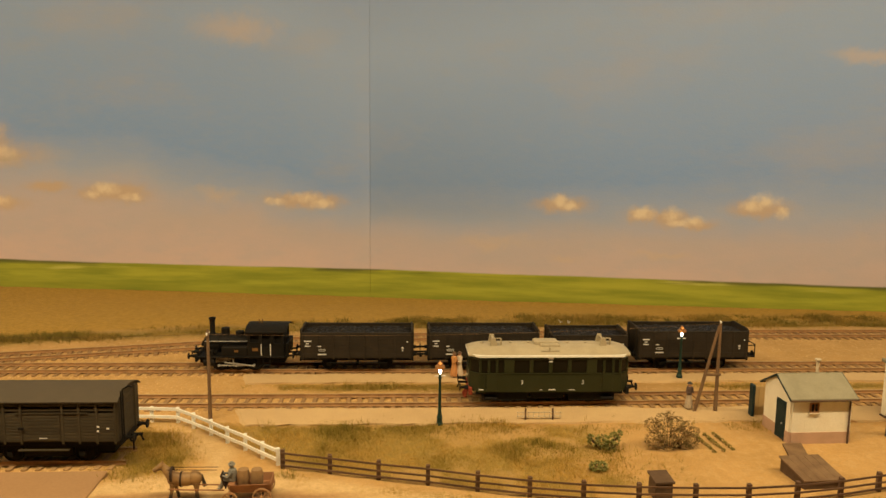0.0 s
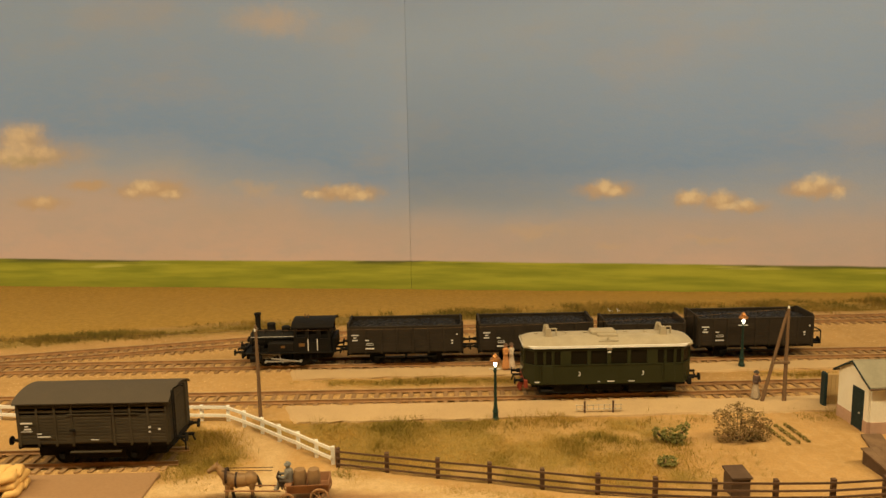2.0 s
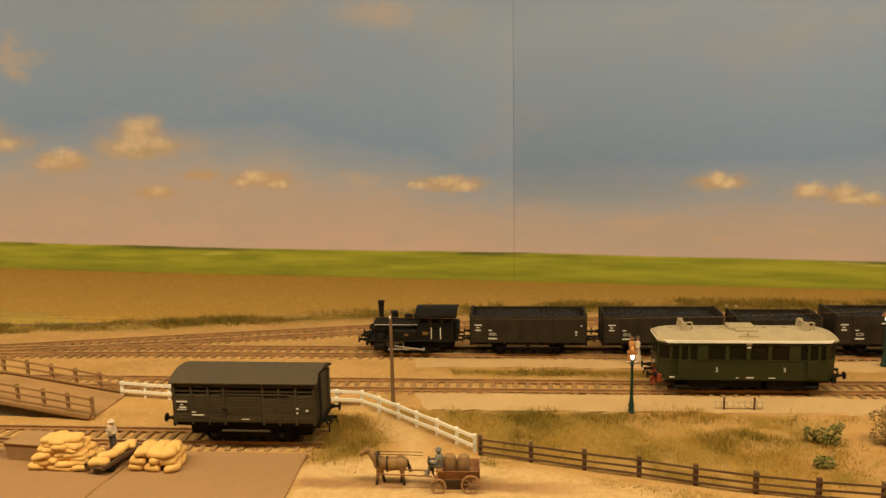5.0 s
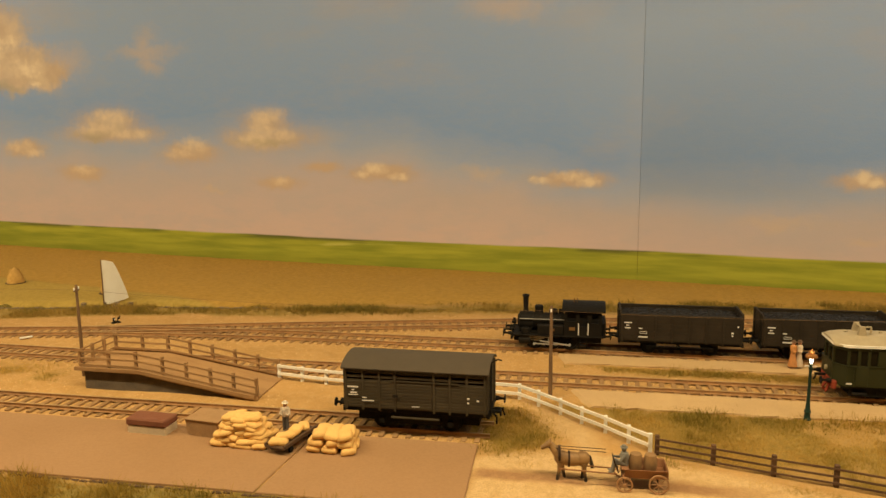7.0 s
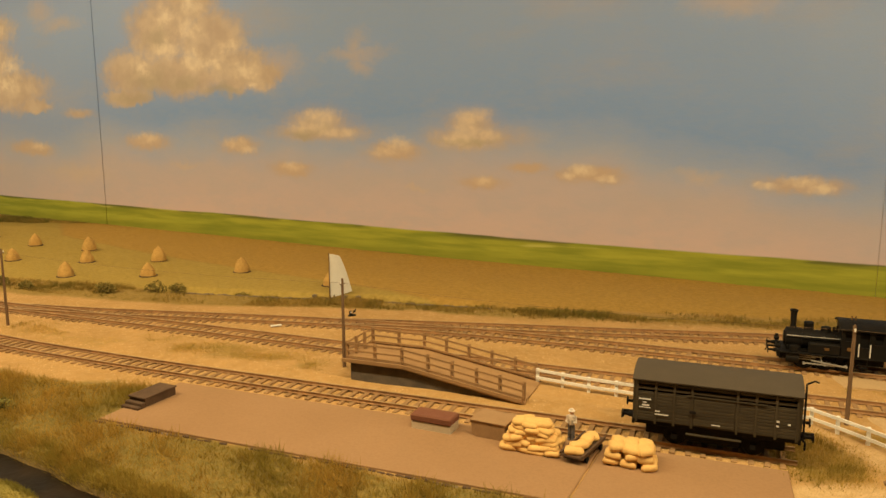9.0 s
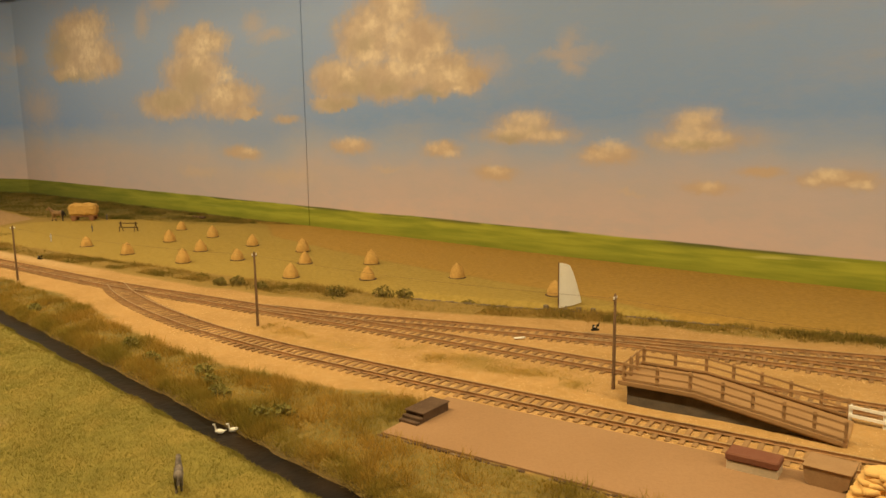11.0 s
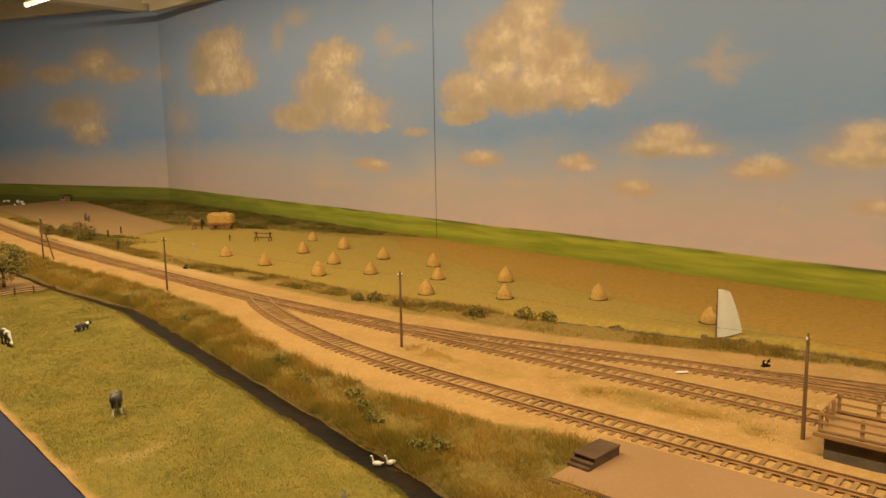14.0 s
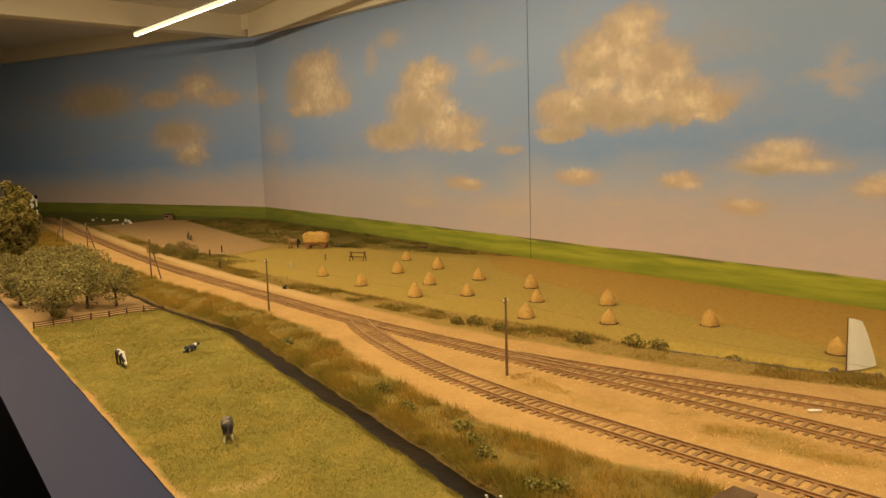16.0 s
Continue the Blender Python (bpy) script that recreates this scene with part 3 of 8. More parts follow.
# ---- building tools: shapes in millimetres, joined into one mesh a part ----
class Shape:
    def __init__(self):
        self.v, self.f = [], []

    def add(self, verts, faces):
        k = len(self.v)
        self.v += [tuple(p) for p in verts]
        self.f += [tuple(i + k for i in q) for q in faces]
        return self

    def box(self, x0, x1, y0, y1, z0, z1, c=0.0):
        """A box with its edges cut off by c."""
        if c <= 0:
            return self.add([(x, y, z) for z in (z0, z1) for y in (y0, y1) for x in (x0, x1)],
                            [(0, 2, 3, 1), (4, 5, 7, 6), (0, 1, 5, 4), (2, 6, 7, 3), (0, 4, 6, 2), (1, 3, 7, 5)])
        xs, ys, zs = (x0, x1), (y0, y1), (z0, z1)
        v, ix = [], {}
        for i in (0, 1):
            for j in (0, 1):
                for k in (0, 1):
                    s = (1 - 2 * i, 1 - 2 * j, 1 - 2 * k)
                    for a in range(3):
                        p = [xs[i] + s[0] * c, ys[j] + s[1] * c, zs[k] + s[2] * c]
                        p[a] = (xs[i], ys[j], zs[k])[a]
                        ix[i, j, k, a] = len(v)
                        v.append(p)
        f = []
        for a in range(3):
            o1, o2 = [b for b in range(3) if b != a]
            for s in (0, 1):
                q = []
                for m, n in ((0, 0), (1, 0), (1, 1), (0, 1)):
                    t = [0, 0, 0]
                    t[a], t[o1], t[o2] = s, m, n
                    q.append(ix[(*t, a)])
                f.append(tuple(q if (s == 1) != (a == 1) else q[::-1]))
        for a in range(3):
            o1, o2 = [b for b in range(3) if b != a]
            for m in (0, 1):
                for n in (0, 1):
                    t0, t1 = [0, 0, 0], [0, 0, 0]
                    t0[o1] = t1[o1] = m
                    t0[o2] = t1[o2] = n
                    t1[a] = 1
                    f.append((ix[(*t0, o1)], ix[(*t1, o1)], ix[(*t1, o2)], ix[(*t0, o2)]))
        for i in (0, 1):
            for j in (0, 1):
                for k in (0, 1):
                    f.append(tuple(ix[i, j, k, a] for a in range(3)))
        return self.add(v, f)

    def lathe(self, axis, at, profile, n=14):
        """A turned shape: profile of (along, radius) about the axis through at."""
        v, f = [], []
        for along, r in profile:
            for i in range(n):
                a = 2 * math.pi * i / n
                c, s = r * math.cos(a), r * math.sin(a)
                p = {"x": (along, c, s), "y": (s, along, c), "z": (c, s, along)}[axis]
                v.append(tuple(p[k] + at[k] for k in range(3)))
        for j in range(len(profile) - 1):
            for i in range(n):
                k = (i + 1) % n
                f.append((j * n + i, j * n + k, (j + 1) * n + k, (j + 1) * n + i))
        f.append(tuple(range(n))[::-1])
        f.append(tuple((len(profile) - 1) * n + i for i in range(n)))
        return self.add(v, f)

    def cyl(self, axis, at, a, b, r, n=12, r2=None):
        return self.lathe(axis, at, [(a, r), (b, r if r2 is None else r2)], n)

    def ball(self, c, rx, ry=None, rz=None, n=10, m=7):
        ry, rz = ry or rx, rz or rx
        v, f = [(c[0], c[1], c[2] - rz)], []
        for j in range(1, m):
            t = math.pi * j / m
            for i in range(n):
                a = 2 * math.pi * i / n
                v.append((c[0] + rx * math.sin(t) * math.cos(a), c[1] + ry * math.sin(t) * math.sin(a), c[2] - rz * math.cos(t)))
        v.append((c[0], c[1], c[2] + rz))
        for i in range(n):
            k = (i + 1) % n
            f.append((0, 1 + k, 1 + i))
            for j in range(m - 2):
                f.append((1 + j * n + i, 1 + j * n + k, 1 + (j + 1) * n + k, 1 + (j + 1) * n + i))
            f.append((1 + (m - 2) * n + i, 1 + (m - 2) * n + k, len(v) - 1))
        return self.add(v, f)

    def rod(self, p, q, r, n=6, r2=None):
        """A round bar from p to q."""
        p, q = Vector(p), Vector(q)
        d = (q - p).normalized()
        a = d.orthogonal().normalized()
        b = d.cross(a)
        v = []
        for e, w in ((p, r), (q, r if r2 is None else r2)):
            for i in range(n):
                t = 2 * math.pi * i / n
                v.append(e + w * (math.cos(t) * a + math.sin(t) * b))
        f = [(i, (i + 1) % n, n + (i + 1) % n, n + i) for i in range(n)] + [tuple(range(n))[::-1], tuple(range(n, 2 * n))]
        return self.add(v, f)

    def beam(self, p, q, w, h):
        """A square bar from p to q, w wide and h high."""
        p, q = Vector(p), Vector(q)
        d = (q - p).normalized()
        side = d.cross(Vector((0, 0, 1))).normalized() if abs(d.z) < 0.95 else Vector((1, 0, 0))
        up = side.cross(d)
        v = [e + s * side * w / 2 + t * up * h / 2 for e in (p, q) for s, t in ((-1, -1), (1, -1), (1, 1), (-1, 1))]
        return self.add(v, [(0, 1, 5, 4), (1, 2, 6, 5), (2, 3, 7, 6), (3, 0, 4, 7), (3, 2, 1, 0), (4, 5, 6, 7)])

    def prism(self, outline, x0, x1, axis="x"):
        """An outline of (across, up) drawn out along x (or y)."""
        n = len(outline)
        v = [((x, a, z) if axis == "x" else (a, x, z)) for x in (x0, x1) for a, z in outline]
        f = [(i, (i + 1) % n, n + (i + 1) % n, n + i) for i in range(n)] + [tuple(range(n))[::-1], tuple(range(n, 2 * n))]
        return self.add(v, f)

    def pierced(self, xs, zs, holes, y0, y1):
        """An upright sheet over the grid xs by zs, with whole cells left open where holes (x0, x1, z0, z1) lie."""
        def full(i, k):
            if not (0 <= i < len(xs) - 1 and 0 <= k < len(zs) - 1):
                return False
            x, z = (xs[i] + xs[i + 1]) / 2, (zs[k] + zs[k + 1]) / 2
            return not any(a < x < b and c < z < d for a, b, c, d in holes)
        m = len(zs)
        v = [(x, y, z) for y in (y0, y1) for x in xs for z in zs]
        n, f = len(xs) * m, []
        for i in range(len(xs) - 1):
            for k in range(m - 1):
                if not full(i, k):
                    continue
                a, b, c, d = i * m + k, (i + 1) * m + k, (i + 1) * m + k + 1, i * m + k + 1
                f += [(a, b, c, d), (n + d, n + c, n + b, n + a)]
                for p, q, other in ((a, b, full(i, k - 1)), (b, c, full(i + 1, k)), (c, d, full(i, k + 1)), (d, a, full(i - 1, k))):
                    if not other:
                        f.append((q, p, n + p, n + q))
        used_ = sorted({j for q in f for j in q})
        at = {j: t for t, j in enumerate(used_)}
        return self.add([v[j] for j in used_], [tuple(at[j] for j in q) for q in f])

    def mesh(self, name, mat, smooth=False):
        me = bpy.data.meshes.new(name)
        me.from_pydata([(x * 0.001, y * 0.001, z * 0.001) for x, y, z in self.v], [], self.f)
        me.materials.append(mat)
        bm = bmesh.new()
        bm.from_mesh(me)
        bmesh.ops.recalc_face_normals(bm, faces=bm.faces)
        bm.to_mesh(me)
        bm.free()
        if smooth:
            for q in me.polygons:
                q.use_smooth = True
            me.set_sharp_from_angle(angle=radians(38))
        return me


def part(name, shape, mat, parent, label="", smooth=True):
    ob = new(name, shape.mesh(name, mat, smooth) if isinstance(shape, Shape) else shape)
    ob.parent = parent
    return tagged(ob, label)


def thing(name, x, y, z, turn=0.0, label="", category="", group=""):
    """An empty at the base of a thing, in millimetres."""
    ob = new(name)
    ob.empty_display_size = 0.01
    ob.matrix_basis = pose(x * 0.001, y * 0.001, z * 0.001, 0, 0, turn)
    return tagged(ob, label, category, group)


def solid(name, shape, mat, x=0, y=0, z=0, turn=0.0, label="", category="", group="", kind="", smooth=True):
    """A thing of one mesh."""
    ob = new(name, shape.mesh(name, mat, smooth))
    ob.matrix_basis = pose(x * 0.001, y * 0.001, z * 0.001, 0, 0, turn)
    return tagged(ob, label, category, group, kind)


def put(ob, x, y, z, turn=0.0):
    return copy_thing(ob, pose(x * 0.001, y * 0.001, z * 0.001, 0, 0, turn))


def lattice(x, y, seed):
    """Smooth noise between 0 and 1 on arrays."""
    xi, yi = np.floor(x).astype(np.int64), np.floor(y).astype(np.int64)
    fx, fy = x - xi, y - yi
    fx, fy = fx * fx * (3 - 2 * fx), fy * fy * (3 - 2 * fy)

    def h(a, b):
        k = (a * 374761393 + b * 668265263 + seed * 974634777) & 0x7FFFFFFF
        k = ((k ^ (k >> 13)) * 1274126177) & 0x7FFFFFFF
        return ((k ^ (k >> 16)) & 0xFFFF) / 65535.0
    return (h(xi, yi) * (1 - fx) + h(xi + 1, yi) * fx) * (1 - fy) + (h(xi, yi + 1) * (1 - fx) + h(xi + 1, yi + 1) * fx) * fy


def fbm(x, y, scale, seed=1):
    return sum(lattice(x * scale * 2 ** k, y * scale * 2 ** k, seed + k) / 2 ** k for k in range(4)) / 1.875


def sstep(v, lo, hi):
    t = np.clip((v - lo) / (hi - lo), 0, 1)
    return t * t * (3 - 2 * t)


# ---- the plan, in metres ----
SEAM, CORNER, FAR_CORNER = (-0.046, 0.877), (-2.400, 1.140), (-3.080, 0.905)
RIGHT_END, LEFT_END = (0.95, 0.693), (-3.75, 0.645)


def wall_y(x):
    return np.interp(x, [LEFT_END[0], FAR_CORNER[0], CORNER[0], SEAM[0], RIGHT_END[0]], [LEFT_END[1], FAR_CORNER[1], CORNER[1], SEAM[1], RIGHT_END[1]])


def edge_y(x):
    return np.maximum(0.154 + (-x - 0.737) * 0.107, 0.085)


def ditch_y(x):
    return 0.300 + 0.206 * (-np.maximum(x, -1.10) - 0.73) + 0.08 * np.maximum(-x - 1.30, 0) + 0.0006 * np.sin(x * 71) + 0.0005 * np.sin(x * 163 + 1)


def ditch_half(x):
    return np.interp(x, [-1.58, -1.50, -1.30, -1.18, -1.05, -0.95, -0.83, -0.70, -0.15], [0.002, 0.004, 0.0055, 0.0070, 0.0105, 0.0105, 0.0098, 0.0093, 0.0093])


def ballast_y(x):
    """The front edge of the sand under the tracks."""
    return np.interp(x, [-3.75, -3.0, -2.68, -2.03, -1.8, -1.57, -1.45, -1.28, -1.134, -1.04, -0.95, -0.87, -0.81, -0.76, -0.717, -0.685, -0.6, -0.52, -0.51],
                     [0.74, 0.66, 0.615, 0.498, 0.482, 0.460, 0.449, 0.446, 0.435, 0.422, 0.405, 0.383, 0.368, 0.358, 0.351, 0.348, 0.348, 0.362, 0.306])


def track_y(x):
    """The middle of the line at the far end."""
    return np.interp(x, [-3.55, -3.13, -2.4, -1.8, -1.45, -1.2, -1.01, -0.8], [0.83, 0.745, 0.628, 0.541, 0.505, 0.489, 0.478, 0.478])


def canal_y(x):
    return np.interp(x, [-1.4, -0.95, -0.69, -0.59, -0.52, -0.40, -0.2], [0.555, 0.563, 0.589, 0.605, 0.620, 0.634, 0.66])


def hedge_y(x):
    """The front of the fields behind the tracks."""
    return np.interp(x, [-3.2, -2.4, -1.8, -1.37, -0.95, -0.69, -0.52, -0.33, -0.07, 0.1, 0.9], [0.80, 0.70, 0.60, 0.575, 0.566, 0.592, 0.622, 0.630, 0.664, 0.676, 0.676])


def verge_y(x):
    """The front of the weeds between the line and the fields."""
    return np.interp(x, [-3.2, -2.5, -1.77, -1.5, -1.2, -0.95, -0.81, -0.74, -0.66, -0.52, -0.45], [0.80, 0.690, 0.556, 0.545, 0.538, 0.522, 0.530, 0.538, 0.548, 0.585, 0.605])


def height(x, y):
    """The ground's height, in metres."""
    z = np.full_like(x, 0.008)
    d = y - ditch_y(x)
    inside = sstep(-x, 0.16, 0.30)
    low = (1 - sstep(d, -0.012, 0.055)) * inside
    z = z - 0.006 * low
    trench = np.exp(-(np.abs(d) / (ditch_half(x) * 1.06)) ** 4) * inside * sstep(x, -1.62, -1.48)
    z = z - 0.0055 * trench
    z = z - 0.0019 * sstep(x, -0.85, -0.65) * (1 - sstep(x, -0.15, -0.13)) * sstep(y, 0.362, 0.376) * (1 - sstep(y, 0.412, 0.424))
    field = sstep(y - hedge_y(x), 0.0, 0.03)
    z = z - 0.004 * field
    canal = np.exp(-(np.abs(y - canal_y(x) - 0.023) / 0.017) ** 4) * sstep(x, -0.80, -0.70) * (1 - sstep(x, -0.45, -0.38))
    z = z - 0.008 * canal
    back = sstep((y - hedge_y(x) - 0.05) / (wall_y(x) - hedge_y(x) - 0.05), 0.0, 1.0)
    z = z - back * np.interp(x, [-1.7, -1.2, -0.6, 0.0, 0.5, 0.95], [0, 0.0015, 0.0075, 0.009, 0.002, 0.001])
    far = sstep(-x, 1.3, 2.4) * sstep(y - hedge_y(x), 0.1, 0.4)
    z = z + 0.008 * far
    return z + 0.0016 * (fbm(x, y, 28, 3) - 0.5) + 0.0009 * (fbm(x, y, 160, 9) - 0.5)


def boundary_y(x):
    """Between the mown pale field and the brown one."""
    return np.interp(x, [-1.75, -1.6, -1.3, -1.18, -0.99, -0.82, -0.70, -0.60, -0.4], [0.80, 1.02, 0.985, 0.88, 0.815, 0.765, 0.735, 0.712, 0.65])


def plot_front(x):
    """Along the brown fence."""
    return np.interp(x, [-0.14, -0.07, 0.01, 0.06, 0.11, 0.16, 0.24], [0.445, 0.382, 0.357, 0.344, 0.337, 0.335, 0.346])


def lane_mid(x, y):
    """Across the sandy lane that runs beside the white fence."""
    return (x - np.interp(y, [0.36, 0.387, 0.415, 0.438], [-0.088, -0.094, -0.119, -0.143])) * 0.8


def lane_d(x, y):
    return np.where(x < np.interp(y, [0.36, 0.387, 0.415, 0.438], [-0.09, -0.094, -0.119, -0.143]), -0.01, y - np.interp(x, [-0.14, -0.128, -0.069, -0.04, 0.01, 0.06, 0.11], [0.448, 0.436, 0.384, 0.370, 0.355, 0.342, 0.335]))


def mound_at(x, y):
    """The grassy mound behind the horse."""
    return np.exp(-(((x + 0.142 - 0.25 * (0.40 - y)) / 0.023) ** 2 + ((y - 0.404) / 0.036) ** 2) ** 2)


def verge_at(x, y):
    """The band of weeds behind the rear track."""
    mid = np.interp(x, [-0.50, -0.37, -0.29, -0.15, 0.0, 0.1, 0.9], [0.625, 0.633, 0.652, 0.680, 0.704, 0.712, 0.714])
    wide = np.interp(x, [-0.5, -0.37, -0.15, 0.1], [0.012, 0.022, 0.027, 0.030])
    return np.exp(-((y - mid) / wide) ** 4) * sstep(x, -0.50, -0.42)


# ---- the ground: one sheet ----
def build_ground():
    nx, ny = 980, 250
    xs = np.linspace(-3.75, 0.95, nx)
    t = np.linspace(0, 1, ny)
    X = np.repeat(xs[:, None], ny, 1)
    lo, hi = edge_y(xs)[:, None], wall_y(xs)[:, None] - 0.001
    Y = lo + (hi - lo) * (t ** 1.15)[None, :]
    Z = height(X, Y)
    j = (fbm(X, Y, 45, 21) - 0.5) * 0.05 + (fbm(X, Y, 220, 5) - 0.5) * 0.02
    d = Y - ditch_y(X)
    left = sstep(-X + j, 0.13, 0.17)
    bank = sstep(d + j * 0.3, -0.003, 0.006) * (1 - sstep(Y - ballast_y(X) + j * 0.4, -0.006, 0.006)) * left
    bank = np.maximum(bank, sstep(-X, 1.28, 1.34) * sstep(d + j * 0.5, -0.018, 0.004) * (1 - sstep(Y - ballast_y(X) + j * 0.4, -0.006, 0.006)))
    orchard = sstep(-X + j * 0.3, 1.296, 1.304) * (1 - sstep(d + j * 0.5, -0.018, 0.004)) * (1 - sstep(-X + j, 1.85, 1.95))
    fringe = sstep(Y - edge_y(X) + j * 0.2, 0.001, 0.006)
    meadow = (1 - sstep(d, -0.012, -0.004)) * sstep(-X, 0.2, 0.3) * (1 - orchard) * fringe
    tall_bank = sstep(-X, 1.28, 1.34) * sstep(d + j * 0.5, -0.018, 0.004)
    meadow = meadow * (1 - tall_bank)
    # the plot between the yard, the fence and the platform
    lane = lane_d(X, Y) + j * 0.25
    plot = sstep(Y - plot_front(X) + j * 0.1, -0.004, 0.004) * sstep(lane, 0.0, 0.006) * (1 - sstep(Y + j * 0.2, 0.432, 0.441)) * (1 - sstep(X + j * 1.4, 0.085, 0.125)) * sstep(X, -0.145, -0.135)
    bare = sstep(fbm(X, Y, 26, 33), 0.56, 0.66) * sstep(X, 0.03, 0.07)
    plot = plot * (1 - 0.7 * bare) * (1 - 0.55 * sstep(fbm(X, Y, 38, 71), 0.55, 0.68))
    mound = mound_at(X + j * 0.3, Y + j * 0.3) * 1.3
    weeds = np.exp(-((Y - 0.508 + j * 0.1) / 0.007) ** 2) * sstep(X, -0.125, -0.10) * sstep(fbm(X, Y, 30, 8), 0.42, 0.56)
    between = np.exp(-((Y - 0.441 - j) / 0.014) ** 2) * sstep(-X, 0.42, 0.45) * (1 - sstep(-X, 0.68, 0.78)) * sstep(fbm(X, Y, 22, 14), 0.36, 0.56) * 0.85
    verge = sstep(Y - verge_y(X) + j * 0.2, -0.004, 0.006) * (1 - sstep(X, -0.45, -0.3)) + verge_at(X, Y + j * 0.3) * 1.1
    far_green = sstep(-X + j, 1.45, 1.62) * sstep(Y - hedge_y(X), 0.0, 0.02)
    grass = np.clip(bank + plot + mound + weeds + between + 0.9 * verge, 0, 1)
    field = sstep(Y - hedge_y(X) - 0.022 * sstep(X, -0.45, -0.2) + j * 0.25, 0.022, 0.034)
    below = 1 - sstep(Y - boundary_y(X) + j * 0.12, -0.004, 0.004)
    mown = field * below * sstep(-X, 0.40, 0.46) * (1 - sstep(-X + j, 1.72, 1.76))
    brown = field * (1 - mown) * (1 - far_green)
    road = (1 - sstep(Y + j * 0.1, 0.347, 0.351)) * sstep(Y + j * 0.1, 0.336, 0.340) * sstep(X, -0.156, -0.150) * (1 - sstep(X, -0.05, 0.0))
    plough = field * (1 - sstep(Y - np.interp(X, [-2.84, -2.67, -1.8, -1.74], [0.985, 1.005, 0.82, 0.70]) + j * 0.15, -0.004, 0.006)) * sstep(Y - np.interp(X, [-2.85, -2.08, -1.95, -1.75], [0.775, 0.625, 0.625, 0.69]) + j * 0.15, -0.004, 0.006) * sstep(-X + j * 0.3, 1.745, 1.76) * (1 - sstep(-X + j * 0.3, 2.82, 2.85))
    path = np.exp(-((Y - track_y(X) - 0.036) / 0.011) ** 4) * sstep(-X, 1.05, 1.25)
    slope = sstep(-X + j, 1.15, 1.6) * sstep(Y - wall_y(X) + np.interp(X, [-2.0, -1.2], [0.24, 0.07]) + j * 0.8, 0.0, 0.03) * (0.65 + 0.35 * sstep(fbm(X, Y * 2.5, 9, 55), 0.4, 0.55))
    strip = sstep(-X, 1.6, 1.75) * sstep(Y - hedge_y(X) + j * 0.2, -0.03, 0.0) * (1 - sstep(Y - np.interp(X, [-3.4, -2.85, -2.08, -1.95, -1.75], [0.86, 0.775, 0.625, 0.62, 0.66]), -0.01, 0.004))
    farther = sstep(-X + j * 0.3, 2.80, 2.88) * sstep(Y - track_y(X), 0.06, 0.09)
    dark = np.clip(0.5 * bank * (1 - plot) * (0.6 + 0.8 * fbm(X, Y, 30, 81)) + 0.9 * slope * (1 - plough) + 0.55 * strip + 0.7 * farther, 0, 1)
    apron = sstep(X + j * 0.2, -0.158, -0.150) * (1 - sstep(Y - np.interp(X, [-0.155, -0.14, -0.12, -0.09, -0.066, -0.04, 0.01, 0.06, 0.11, 0.3], [0.362, 0.368, 0.374, 0.376, 0.374, 0.364, 0.350, 0.338, 0.331, 0.331]) + j * 0.25, -0.004, 0.002)) * (1 - road)
    trail = np.exp(-((X + 0.728 + 0.006 * np.sin(Y * 90)) / 0.007) ** 2) * (1 - sstep(Y, 0.19, 0.235)) * sstep(fbm(X, Y, 60, 91), 0.38, 0.58)
    light = np.clip(0.45 * trail + 0.75 * path + 1.0 * apron + 0.85 * (1 - sstep(np.abs(lane_mid(X, Y) + j * 0.1), 0.006, 0.013)) * sstep(-X, 0.09, 0.10) * (1 - sstep(Y, 0.438, 0.444)), 0, 1)
    mud = np.exp(-(np.abs(d) / (ditch_half(X) * 1.05)) ** 4) * sstep(-X, 0.16, 0.30) * (1 - sstep(-X, 1.50, 1.60))
    grass, brown, mown = grass * (1 - path), brown * (1 - path), mown * (1 - path)
    me = bpy.data.meshes.new("ground")
    idx = np.arange(nx * ny).reshape(nx, ny)
    quads = np.stack([idx[:-1, :-1], idx[1:, :-1], idx[1:, 1:], idx[:-1, 1:]], -1).reshape(-1, 4)
    me.from_pydata(np.stack([X, Y, Z], -1).reshape(-1, 3).tolist(), [], quads.tolist())
    me.materials.append(GROUND)
    for name, chans in (("zone_a", (grass, mown, brown)), ("zone_b", (road, np.clip(plough + 0.75 * orchard, 0, 1), meadow)), ("zone_c", (dark, light, mud))):
        at = me.color_attributes.new(name, "FLOAT_COLOR", "POINT")
        data = np.ones((nx * ny, 4), np.float32)
        for k, c in enumerate(chans):
            data[:, k] = np.clip(c, 0, 1).reshape(-1)
        at.data.foreach_set("color", data.reshape(-1))
    me.polygons.foreach_set("use_smooth", np.ones(len(me.polygons), bool))
    return tagged(new("ground", me), "sandy modelled ground with grass and stubble fields", "ground", kind="structure")


build_ground()


def ground_z(x, y):
    """The ground's height in millimetres at a place in millimetres."""
    return float(height(np.array([x * 0.001]), np.array([y * 0.001]))[0]) * 1000


def ribbon(name, xs, mid, half, z, mat, label, category):
    """A strip of water along a line."""
    me = bpy.data.meshes.new(name)
    v = []
    for x in xs:
        w = half(x) if callable(half) else half
        v += [(x, mid(np.array(x)) - w, z), (x, mid(np.array(x)) + w, z)]
    me.from_pydata([tuple(float(c) for c in p) for p in v], [], [(2 * i, 2 * i + 2, 2 * i + 3, 2 * i + 1) for i in range(len(xs) - 1)])
    me.materials.append(mat)
    return tagged(new(name, me), label, category, kind="structure")


